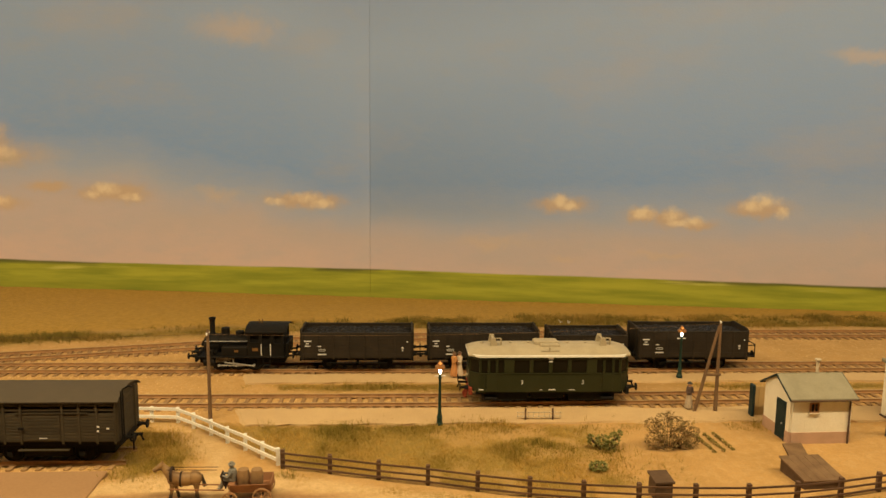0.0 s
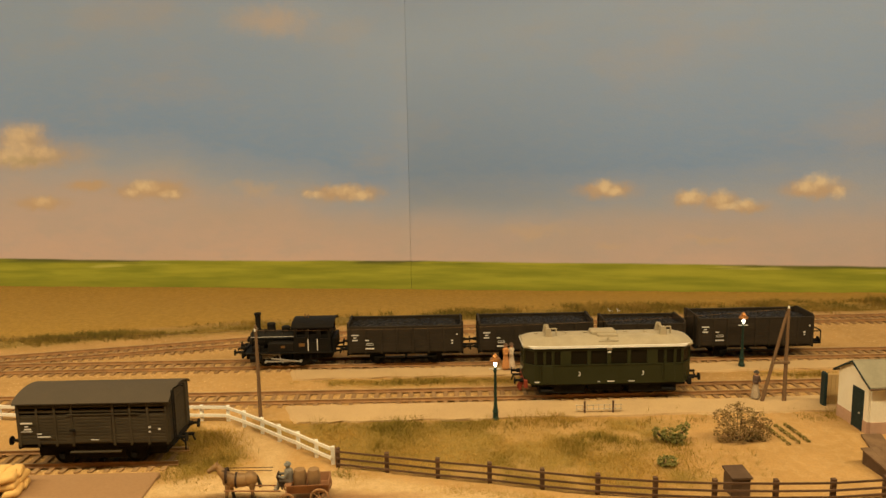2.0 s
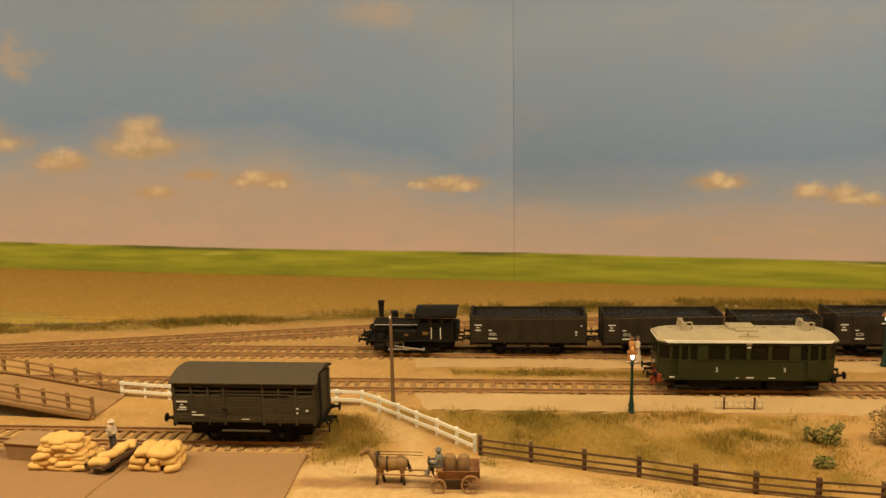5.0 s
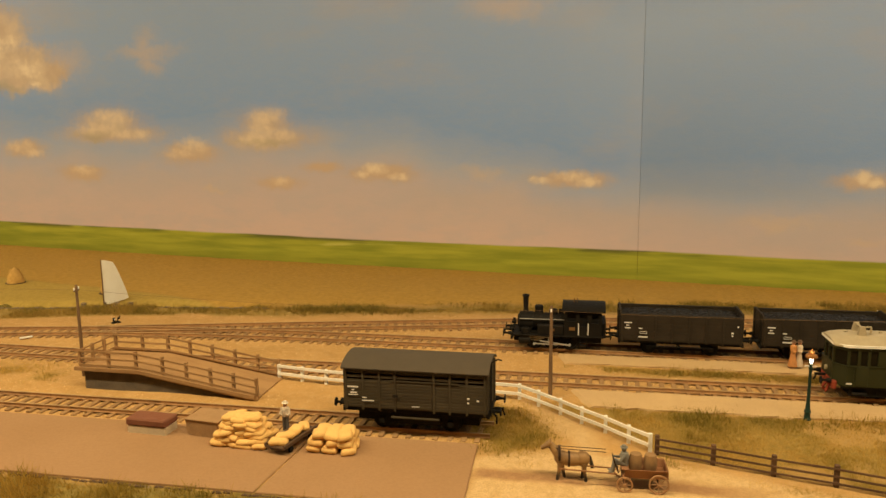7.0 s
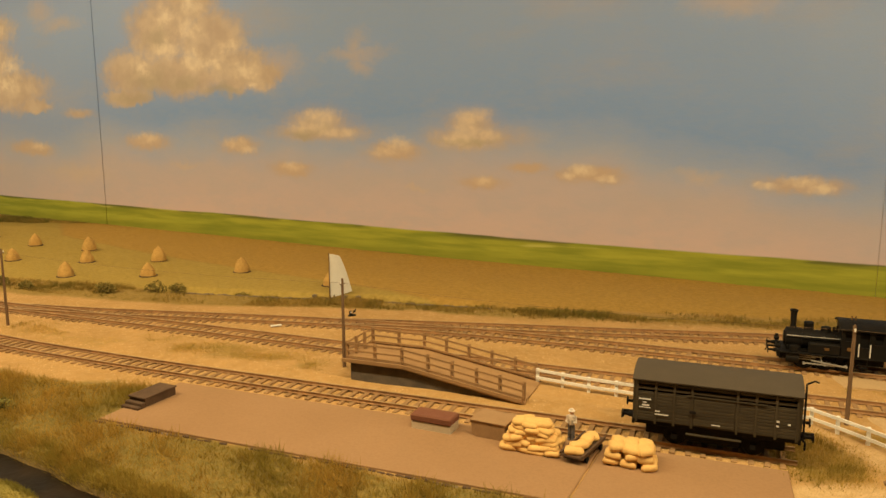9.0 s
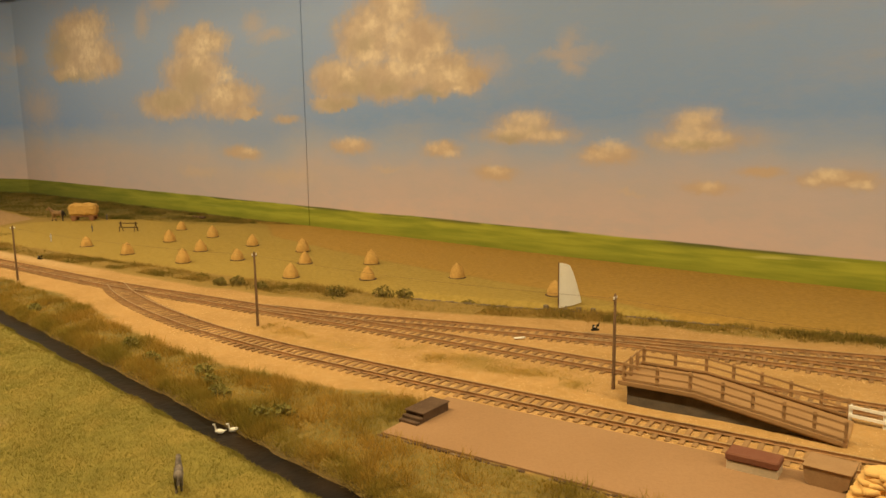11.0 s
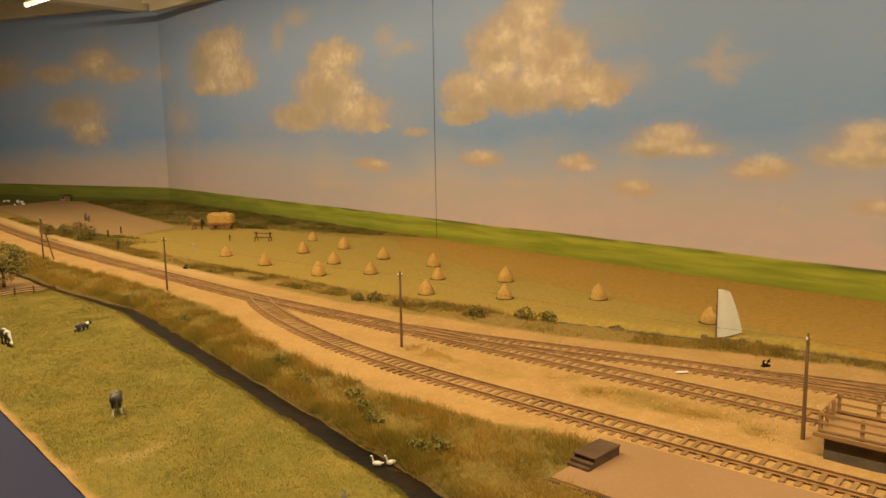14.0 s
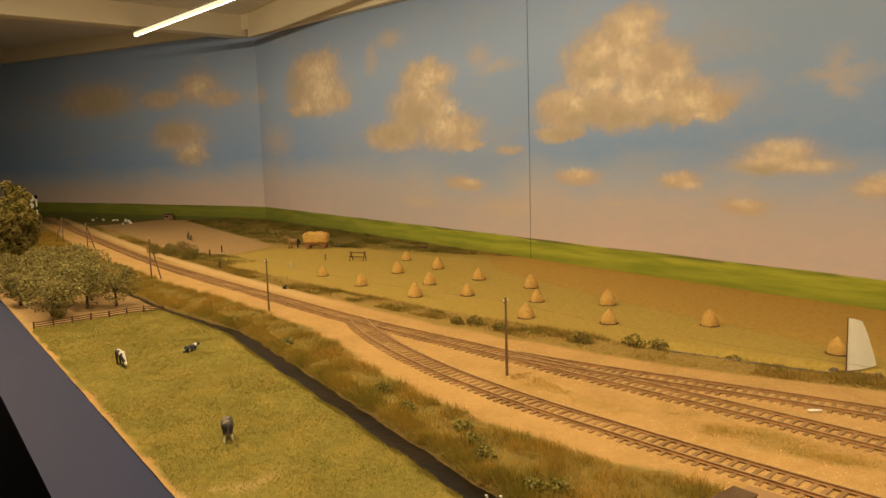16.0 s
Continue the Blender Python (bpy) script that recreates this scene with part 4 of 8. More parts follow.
ribbon("ditch_water", np.linspace(-1.55, -0.18, 200), ditch_y, lambda x: ditch_half(x) * 1.25, -0.0010, WATER, "dark still water in a narrow ditch", "water")
ribbon("canal_water", np.linspace(-0.80, -0.38, 40), lambda x: canal_y(x) + 0.024, 0.016, -0.0015, WATER, "dark water of a small canal behind a quay", "water")


# ---- the backdrop ----
def wall_panel(name, a, b, u0, u1, top_a, top_b, label):
    """An upright painted board from a to b, 12 mm thick, with its own part of the sky."""
    me = bpy.data.meshes.new(name)
    A, B = Vector((*a, 0)), Vector((*b, 0))
    out = (B - A).cross(Vector((0, 0, 1))).normalized()
    if out.y < 0:
        out = -out
    out *= 0.012
    low = -0.03
    v = [(A.x, A.y, low), (B.x, B.y, low), (B.x, B.y, top_b), (A.x, A.y, top_a)]
    v += [(p[0] + out.x, p[1] + out.y, p[2]) for p in v]
    f = [(0, 1, 2, 3), (5, 4, 7, 6), (4, 0, 3, 7), (1, 5, 6, 2), (3, 2, 6, 7), (4, 5, 1, 0)]
    me.from_pydata(v, [], f)
    uvl = me.uv_layers.new(name="metres")
    us = {0: u0, 1: u1, 2: u1, 3: u0}
    for loop in me.loops:
        i = loop.vertex_index
        uvl.data[loop.index].uv = (us[i % 4], v[i][2])
    me.materials.append(MURAL)
    return tagged(new(name, me), label, "backdrop wall", kind="structure")


def along(t):
    """The point t metres along the main wall to the left of the first joint."""
    L = math.dist(SEAM, CORNER)
    return tuple(SEAM[k] + (CORNER[k] - SEAM[k]) * t / L for k in (0, 1))


LEN = math.dist(SEAM, CORNER)
RIGHT_LEN, CORNER_LEN = math.dist(SEAM, RIGHT_END), math.dist(CORNER, FAR_CORNER)
gap = 0.00014
wall_panel("wall_right", RIGHT_END, (SEAM[0] + gap, SEAM[1] - gap * 0.2), -RIGHT_LEN, -gap, 0.56, 0.56, "painted sky board with small clouds over green land")
wall_panel("wall_middle", along(gap), along(1.1770), gap, 1.1770, 0.56, 0.56, "painted sky board with a large cumulus cloud")
wall_panel("wall_left", along(1.1790), CORNER, 1.178 + gap, LEN, 0.56, 0.575, "painted sky board with tall cream clouds")
wall_panel("wall_corner", CORNER, FAR_CORNER, LEN, LEN + CORNER_LEN, 0.585, 0.585, "painted sky board across the corner of the room")
wall_panel("wall_far", FAR_CORNER, LEFT_END, LEN + CORNER_LEN, LEN + CORNER_LEN + math.dist(FAR_CORNER, LEFT_END), 0.585, 0.65, "painted sky board in shade at the far end")


# ---- lid, beams, light strips, room ----
def mm(p):
    return [c * 1000 for c in p]


s = Shape()
s.add([(-4300, -2300, 622), (1900, -2300, 622), (1900, 1500, 622), (-4300, 1500, 622), (-4300, -2300, 640), (1900, -2300, 640), (1900, 1500, 640), (-4300, 1500, 640)],
      [(0, 1, 2, 3), (4, 5, 6, 7), (0, 1, 5, 4), (1, 2, 6, 5), (2, 3, 7, 6), (3, 0, 4, 7)])
solid("ceiling", s, CEIL, label="pale painted ceiling above the layout", category="ceiling", kind="structure", smooth=False)

s = Shape()
a, b = mm((*along(-0.02), 0.44)), mm((*CORNER, 0.557))
n = 22
s.add([(a[0], a[1], a[2]), (b[0], b[1], b[2]), (b[0], b[1], 622), (a[0], a[1], 622), (a[0] - 3, a[1] - n, a[2]), (b[0] - 3, b[1] - n, b[2]), (b[0] - 3, b[1] - n, 622), (a[0] - 3, a[1] - n, 622)],
      [(0, 1, 2, 3), (4, 5, 6, 7), (0, 1, 5, 4), (1, 2, 6, 5), (2, 3, 7, 6), (3, 0, 4, 7)])
solid("beam_back", s, BEAM, label="pale painted board along the top of the backdrop", category="beam", kind="structure", smooth=False)
for name, p, q in (("beam_corner", CORNER, FAR_CORNER), ("beam_far", FAR_CORNER, LEFT_END)):
    s = Shape()
    w = Vector((q[1] - p[1], p[0] - q[0], 0)).normalized() * 24
    if w.y > 0:
        w = -w
    pts = [(p[0] * 1000, p[1] * 1000), (q[0] * 1000, q[1] * 1000), (q[0] * 1000 + w.x, q[1] * 1000 + w.y), (p[0] * 1000 + w.x, p[1] * 1000 + w.y)]
    s.add([(x, y, 578) for x, y in pts] + [(x, y, 622) for x, y in pts], [(0, 1, 2, 3), (4, 5, 6, 7), (0, 1, 5, 4), (1, 2, 6, 5), (2, 3, 7, 6), (3, 0, 4, 7)])
    solid(name, s, BEAM, label="pale painted board along the top of the backdrop", category="beam", kind="structure", smooth=False)
s = Shape().box(-2468, -2420, -900, 1126, 560, 622, 1.5)
solid("beam_left", s, BEAM, label="pale painted beam across the lid of the layout", category="beam", kind="structure", smooth=False)

led = thing("light_strip", -2440, 800, 536, 0, "warm white led strip in a slim aluminium channel under the lid", "light strip")
part("channel", Shape().box(0, 1545, -8, 8, 10, 12, 0.5), STEEL, led, "slim aluminium channel", smooth=False)
for k in range(5):
    part("diffuser", Shape().box(2 + 308 * k, 306 + 308 * k, -4.2, 4.2, 1.2, 9.9, 0.6), LED, led, "glowing led cover", smooth=False)
dots = Shape()
for k in range(82):
    dots.box(8 + 18.7 * k, 15 + 18.7 * k, -3, 3, 0.2, 1.3)
part("led_row", dots, glow("led_dot", (1.0, 0.93, 0.8), 6.0), led, "row of bright led chips", smooth=False)

# room: floor, walls behind and beside the viewer
for name, box in (("room_floor", (-4300, 1900, -2300, 1500, -1020, -1000)), ("room_wall_back", (-4300, 1900, -2320, -2300, -1000, 622)), ("room_wall_left", (-4320, -4300, -2300, 1500, -1000, 622)),
                  ("room_wall_right", (1900, 1920, -2300, 1500, -1000, 622)), ("room_wall_front", (-4300, 1900, 1500, 1520, -1000, 622))):
    solid(name, Shape().box(*box), DARKROOM if name == "room_floor" else BEAM, label="plain surface of the darkened room", category="floor" if name == "room_floor" else "wall", kind="structure", smooth=False)

# the front board of the layout
s = Shape()
xs = [-3750, -2600, -1900, -1400, -1059, -915, -788, -600, -300, -90, 950]
top, low = [], []
for x in xs:
    y = float(edge_y(np.array(x * 0.001))) * 1000
    top.append((x, y, 1.0))
    low.append((x, max(y - 54, 30), -3.0))
v = top + low + [(p[0], p[1], -260) for p in low] + [(p[0], p[1], -260) for p in top]
n = len(xs)
f = []
for r in range(3):
    f += [(r * n + i, r * n + i + 1, (r + 1) * n + i + 1, (r + 1) * n + i) for i in range(n - 1)]
s.add(v, f)
solid("front_ledge", s, LEDGE, label="smooth blue-grey board along the front edge of the layout", category="ledge", kind="structure", smooth=False)

# ---- tracks ----
RAIL_Z = 11.3


def smooth_line(points, step):
    """Even steps along a smooth curve through the points, each with its heading."""
    P = [Vector(p) for p in points]
    P = [2 * P[0] - P[1]] + P + [2 * P[-1] - P[-2]]
    dense = []
    for i in range(1, len(P) - 2):
        for k in range(60):
            t = k / 60
            p0, p1, p2, p3 = P[i - 1:i + 3]
            dense.append(0.5 * (2 * p1 + (p2 - p0) * t + (2 * p0 - 5 * p1 + 4 * p2 - p3) * t * t + (3 * p1 - p0 - 3 * p2 + p3) * t ** 3))
    dense.append(P[-2])
    out, left = [], 0.0
    for a, b in zip(dense, dense[1:]):
        L = (b - a).length
        while left < L:
            q = a + (b - a) * (left / L)
            out.append((q.x, q.y, math.atan2(b.y - a.y, b.x - a.x)))
            left += step
        left -= L
    return out


def track(name, points, label, lift=0.0, bed=True):
    top = thing(name, 0, 0, 0, 0, label, "railway track", "tracks of the station")
    rise = lift if callable(lift) else lambda x: lift
    line = smooth_line(points, 7.4)
    sleeper = Shape().box(-1.45, 1.45, -14.5, 14.5, 0, 2.0, 0.25).mesh("sleeper", SLEEPER)
    rnd = random.Random(len(line))
    near = sorted(range(len(line)), key=lambda i: abs(line[i][0] + 420))[:300]
    for i in near:
        x, y, a = line[i]
        ob = part("sleeper", sleeper, None, top)
        ob.matrix_basis = pose(x * 0.001, y * 0.001, (RAIL_Z - 4.4 + rise(x) + rnd.uniform(-0.15, 0.15)) * 0.001, 0, 0, math.degrees(a) + rnd.uniform(-1.5, 1.5))
    rest = Shape()
    for i in set(range(len(line))) - set(near):
        x, y, a = line[i]
        c, s_ = math.cos(a), math.sin(a)
        q = Shape().box(-1.45, 1.45, -14.5, 14.5, 0, 2.0)
        rest.add([(x + c * u - s_ * w, y + s_ * u + c * w, z + RAIL_Z - 4.4 + rise(x)) for u, w, z in q.v], q.f)
    if rest.v:
        tagged(part("sleeper_row", rest, SLEEPER, top, "far wooden sleepers", smooth=False), kind="stuff")
    fine = smooth_line(points, 4.0)
    for side in (-1, 1):
        for nm, sec, mat in (("rail", [(-0.8, -2.4), (0.8, -2.4), (0.8, -2.1), (0.28, -1.8), (0.28, -0.8), (0.5, -0.55), (0.5, -0.12), (-0.5, -0.12), (-0.5, -0.55), (-0.28, -0.8), (-0.28, -1.8), (-0.8, -2.1)], RAIL),
                             ("rail_head", [(-0.52, -0.12), (0.52, -0.12), (0.42, 0.0), (-0.42, 0.0)], RAILTOP)):
            s2 = Shape()
            k = len(sec)
            v, f = [], []
            for x, y, a in fine:
                nx_, ny_ = -math.sin(a), math.cos(a)
                for w, z in sec:
                    o = side * 8.6 + w
                    v.append((x + nx_ * o, y + ny_ * o, RAIL_Z + rise(x) + z))
            for i in range(len(fine) - 1):
                f += [(i * k + j, i * k + (j + 1) % k, (i + 1) * k + (j + 1) % k, (i + 1) * k + j) for j in range(k)]
            part(nm, s2.add(v, f), mat, top, "bright worn rail head" if nm == "rail_head" else "rusty brown rail", smooth=False)
    return top


MAIN = [(-3550, 830), (-3130, 745), (-2400, 628), (-1800, 541), (-1450, 505), (-1200, 489), (-1010, 478)]
GOODS = [(-1010, 478), (-960, 455), (-880, 428), (-790, 408), (-700, 399), (-600, 395), (-480, 394), (-320, 394.5), (-150, 395)]
MAIN_EAST = [(-860, 479), (-700, 479), (-560, 479), (-400, 477), (-200, 477), (60, 478), (300, 482), (950, 484)]
SECOND = [(-790, 480), (-700, 494), (-607, 514), (-502, 534), (-427, 543), (-330, 548), (-150, 549), (300, 550), (950, 552)]
BACK = [(-500, 535), (-432, 551), (-350, 570), (-250, 592), (-150, 614), (-60, 629), (80, 643), (300, 649), (950, 650)]
track("goods_track", GOODS, "goods siding on sandy ballast beside the loading yard", lambda x: 0.12 - 1.9 * float(sstep(x, -850, -650)))
track("main_track", MAIN + MAIN_EAST, "main track with brown sleepers in sand")
track("second_track", SECOND, "second track along the gravel platform", 0.06)
track("back_track", BACK, "rear track in front of the field edge", 0.18)

# ---- yard and platforms ----


def slab(name, outline, z0, z1, mat, label, category, soft=0.8):
    s2 = Shape()
    n2 = len(outline)
    inner = []
    cx, cy = sum(p[0] for p in outline) / n2, sum(p[1] for p in outline) / n2
    for x, y in outline:
        L = math.hypot(x - cx, y - cy)
        inner.append((x - (x - cx) / L * soft, y - (y - cy) / L * soft * 0.7, z1))
    v = [(x, y, z0) for x, y in outline] + [(x, y, z1 - 0.5 * soft) for x, y in outline] + inner
    f = [(i, (i + 1) % n2, n2 + (i + 1) % n2, n2 + i) for i in range(n2)] + [(n2 + i, n2 + (i + 1) % n2, 2 * n2 + (i + 1) % n2, 2 * n2 + i) for i in range(n2)] + [tuple(range(2 * n2, 3 * n2))]
    return solid(name, s2.add(v, f), mat, label=label, category=category, kind="structure", smooth=False)


slab("loading_yard", [(-513, 306), (-247, 306), (-242.5, 373), (-512, 371)], 4, 9.2, YARD, "smooth brown loading yard beside the siding", "yard")
slab("loading_yard_east", [(-246, 306), (-152, 306), (-155, 374), (-241.5, 373)], 4, 9.2, YARD, "smooth brown loading yard beside the siding", "yard")
kerb = slab("yard_kerb", [(-515, 303.6), (-150, 303.6), (-150, 305.4), (-515, 305.4)], 3, 8.0, STONE, "broken brick edging along the yard", "kerb")
bit = Shape().box(-2.2, 2.2, -0.9, 0.9, -1.4, 1.4, 0.35).mesh("brick", STEPWOOD)
rk = random.Random(8)
for k in range(76):
    if rk.random() < 0.2:
        continue
    ob = part("brick", bit, None, kerb)
    ob.matrix_basis = pose((-513 + 4.8 * k) * 0.001, (304.3 + rk.uniform(-0.5, 0.4)) * 0.001, (7.2 + rk.uniform(-0.5, 0.4)) * 0.001, rk.uniform(-8, 8), rk.uniform(-6, 6), rk.uniform(-9, 9))


def worn(pts, seed, amount=1.3):
    """The outline with uneven edges."""
    g, out = random.Random(seed), []
    for (x0, y0), (x1, y1) in zip(pts, pts[1:] + pts[:1]):
        n3 = max(1, int(math.hypot(x1 - x0, y1 - y0) / 9))
        for k in range(n3):
            t = k / n3
            out.append((x0 + (x1 - x0) * t + g.uniform(-amount, amount) * (k > 0), y0 + (y1 - y0) * t + g.uniform(-amount, amount) * (k > 0)))
    return out


slab("platform_front", worn([(-100, 437), (430, 441), (430, 466), (-112, 464)], 3), 5, 9.1, PLATFORM, "low gravel platform with worn edges", "platform", 3.5)
slab("platform_middle", worn([(-116, 516), (430, 519), (430, 536), (-122, 535)], 4, 1.0), 5, 9.2, PLATFORM, "narrow gravel platform between two tracks", "platform", 3.5)

# ---- rolling stock ----


def wheelset(top, x, r=5.3):
    for side in (-1, 1):
        w = part("wheel", Shape().lathe("y", (x, 0, r), [(side * 7.6, r + 0.6), (side * 8.0, r + 0.55), (side * 8.2, r), (side * 9.6, r - 0.1), (side * 9.8, r - 0.9), (side * 9.3, r - 1.0), (side * 9.3, 1.4), (side * 10.2, 1.2)], 20), UNDER, top, "dark spoked wheel")
        part("hub", Shape().lathe("y", (x, 0, r), [(side * 9.4, 1.3), (side * 10.6, 0.9)], 10), STEEL, w, "worn hub")
    part("axle", Shape().cyl("y", (x, 0, r), -8, 8, 0.8, 8), UNDER, top)


def buffers(top, x, way, z=12.0):
    for y in (-9.8, 9.8):
        part("buffer", Shape().lathe("x", (x, y, z), [(0, 1.5), (way * 2.2, 1.2), (way * 2.4, 0.8), (way * 5.0, 0.8), (way * 5.1, 2.4), (way * 5.7, 2.3)], 14), UNDER, top, "round steel buffer")
    part("coupling", Shape().box(min(x, x + way * 6), max(x, x + way * 6), -0.8, 0.8, 10.4, 11.6).rod((x + way * 5, 0, 11), (x + way * 6.5, 0, 7.5), 0.5), UNDER, top, "hook coupling")


def lettering(top, spots, y, mat=LETTER):
    """Rows of small white marks too small to read: (x, z, length, height)."""
    for x, z, L, h in spots:
        part("lettering", Shape().box(x, x + L, min(y, y - 0.12), max(y, y - 0.12), z, z + h), mat, top, "small white painted marks", smooth=False)


def axle_guard(top, x, z1=10.0):
    for side in (-1, 1):
        y = side * 11.2
        part("axle_guard", Shape().prism([(x - 3.4, z1), (x + 3.4, z1), (x + 1.6, 4.0), (x - 1.6, 4.0)], y - 0.4, y + 0.4, "y").box(x - 1.5, x + 1.5, y - 0.9 + side * 0.6, y + 0.9 + side * 0.6, 4.0, 7.0, 0.3), UNDER, top, "axle guard with box", smooth=False)
        sp = Shape()
        for k in range(3):
            w = 7.5 - 2.2 * k
            sp.box(x - w, x + w, y - 0.6, y + 0.6, 9.6 - 0.55 * k - 0.5, 9.6 - 0.55 * k)
        part("leaf_spring", sp, UNDER, top, smooth=False)


def open_wagon(L, H, ribs, wheel_at, label, brake=False):
    """An open coal wagon; its middle on the rail at the origin, its body L long and H high from the rail."""
    top = thing("open_wagon", 0, 0, 0, 0, label, "goods wagon", "coal wagons of the train")
    h, f = L / 2, 10.5
    part("floor", Shape().box(-h, h, -14.6, 14.6, f, f + 1.6, 0.2), WAGON, top, smooth=False)
    for side in (-1, 1):
        y = side * 15.0
        boards = 6
        step = (H - 1.0 - f - 1.0) / boards
        wall = part("side_wall", Shape().box(-h, h, y - 0.5, y + 0.5, f, H - 0.8, 0.15), WAGON, top, "dark brown planked side", smooth=False)
        for k in range(boards):
            part("plank", Shape().box(-h + 0.3, h - 0.3, y + side * 0.4 - 0.25, y + side * 0.4 + 0.25, f + 1.0 + k * step, f + 1.0 + (k + 1) * step - 0.18, 0.08), WAGON, wall, smooth=False)
        for k in range(ribs):
            x = -h + 1.2 + (L - 2.4) * k / (ribs - 1)
            part("stanchion", Shape().box(x - 0.7, x + 0.7, min(y + side * 0.5, y + side * 1.2), max(y + side * 0.5, y + side * 1.2), f - 0.8, H - 0.5, 0.15), WAGON, top, smooth=False)
        part("top_rail", Shape().box(-h, h, y - 0.9, y + 0.9, H - 0.9, H, 0.2), WAGON, top, smooth=False)
        part("sole_bar", Shape().box(-h, h, side * 12.2 - 0.8, side * 12.2 + 0.8, f - 2.4, f, 0.2), UNDER, top, smooth=False)
    for side in (-1, 1):
        x = side * h
        part("end_wall", Shape().prism([(-15, f), (15, f), (15, H + 0.4), (12, H + 1.6), (-12, H + 1.6), (-15, H + 0.4)], x - 0.6, x + 0.6), WAGON, top, "planked end with raised middle", smooth=False)
        for y in (-9, 9):
            part("end_post", Shape().box(min(x + side * 0.6, x + side * 1.6), max(x + side * 0.6, x + side * 1.6), y - 0.7, y + 0.7, f - 1, H + 1.2, 0.15), WAGON, top, smooth=False)
        part("buffer_beam", Shape().box(min(x, x + side * 1.4), max(x, x + side * 1.4), -14, 14, f - 2.6, f + 0.3, 0.2), UNDER, top, smooth=False)
        buffers(top, x + side * 1.4, side)
    nx, ny = 46, 18
    rnd = random.Random(int(L * 10))
    v = []
    for i in range(nx):
        for j in range(ny):
            x, y = -h + 0.7 + (L - 1.4) * i / (nx - 1), -14.3 + 28.6 * j / (ny - 1)
            crown = 1.0 - (y / 15) ** 2 * 0.6 - (abs(x) / h) ** 6 * 0.6
            v.append((x + rnd.uniform(-0.5, 0.5), y, H - 3.4 + 2.0 * crown + rnd.uniform(-0.8, 0.8)))
    part("coal_load", Shape().add(v, [(i * ny + j, (i + 1) * ny + j, (i + 1) * ny + j + 1, i * ny + j + 1) for i in range(nx - 1) for j in range(ny - 1)]), COAL, top, "heaped black coal", smooth=False)
    for x in wheel_at:
        wheelset(top, x)
        axle_guard(top, x)
    part("brake_rigging", Shape().rod((wheel_at[0], -6, 4.2), (wheel_at[1], -6, 4.2), 0.5).rod((wheel_at[0], 6, 4.2), (wheel_at[1], 6, 4.2), 0.5).box(-1, 1, -9, 9, 3.6, 5.0), UNDER, top, smooth=False)
    part("step_board", Shape().box(-h * 0.55, h * 0.55, -13.6, -12.2, 6.0, 6.5), UNDER, top, smooth=False)
    y = -16.25
    lettering(top, [(-h + 2.5, H - 6.5, 5.5, 0.8), (-h + 4, H - 8.3, 2.2, 0.7), (-h + 3, H - 10.2, 4.2, 0.8), (-h + 13, H - 10.3, 2.6, 0.7), (-h + 14, H - 13.6, 4.5, 0.3), (-h + 14, H - 12.3, 4.5, 0.3), (-h + 13.7, H - 13.5, 0.3, 1.3), (-h + 18.6, H - 13.5, 0.3, 1.3), (-h + 13, H - 16.4, 6.5, 0.9), (h - 4, H - 7, 1.1, 1.0), (h - 8, H - 11.5, 1.6, 1.0), (h - 7.7, H - 13.4, 1.1, 1.0)], y)
    if brake:
        x = h + 0.6
        part("brake_platform", Shape().box(x, x + 7, -13, 13, f - 0.6, f + 0.4), UNDER, top, smooth=False)
        rail = Shape()
        for y2 in (-12.5, 12.5):
            rail.rod((x + 6.7, y2, f), (x + 6.7, y2, f + 9), 0.45).rod((x + 0.8, y2, f + 8.6), (x + 6.7, y2, f + 8.6), 0.45)
        part("hand_rail", rail.rod((x + 6.7, -12.5, f + 9), (x + 6.7, 12.5, f + 9), 0.45), UNDER, top)
        part("brake_wheel", Shape().rod((x + 3, 4, f), (x + 3, 4, H - 2), 0.5).cyl("z", (x + 3, 4, 0), H - 2, H - 1.2, 2.4, 12), UNDER, top)
    return top


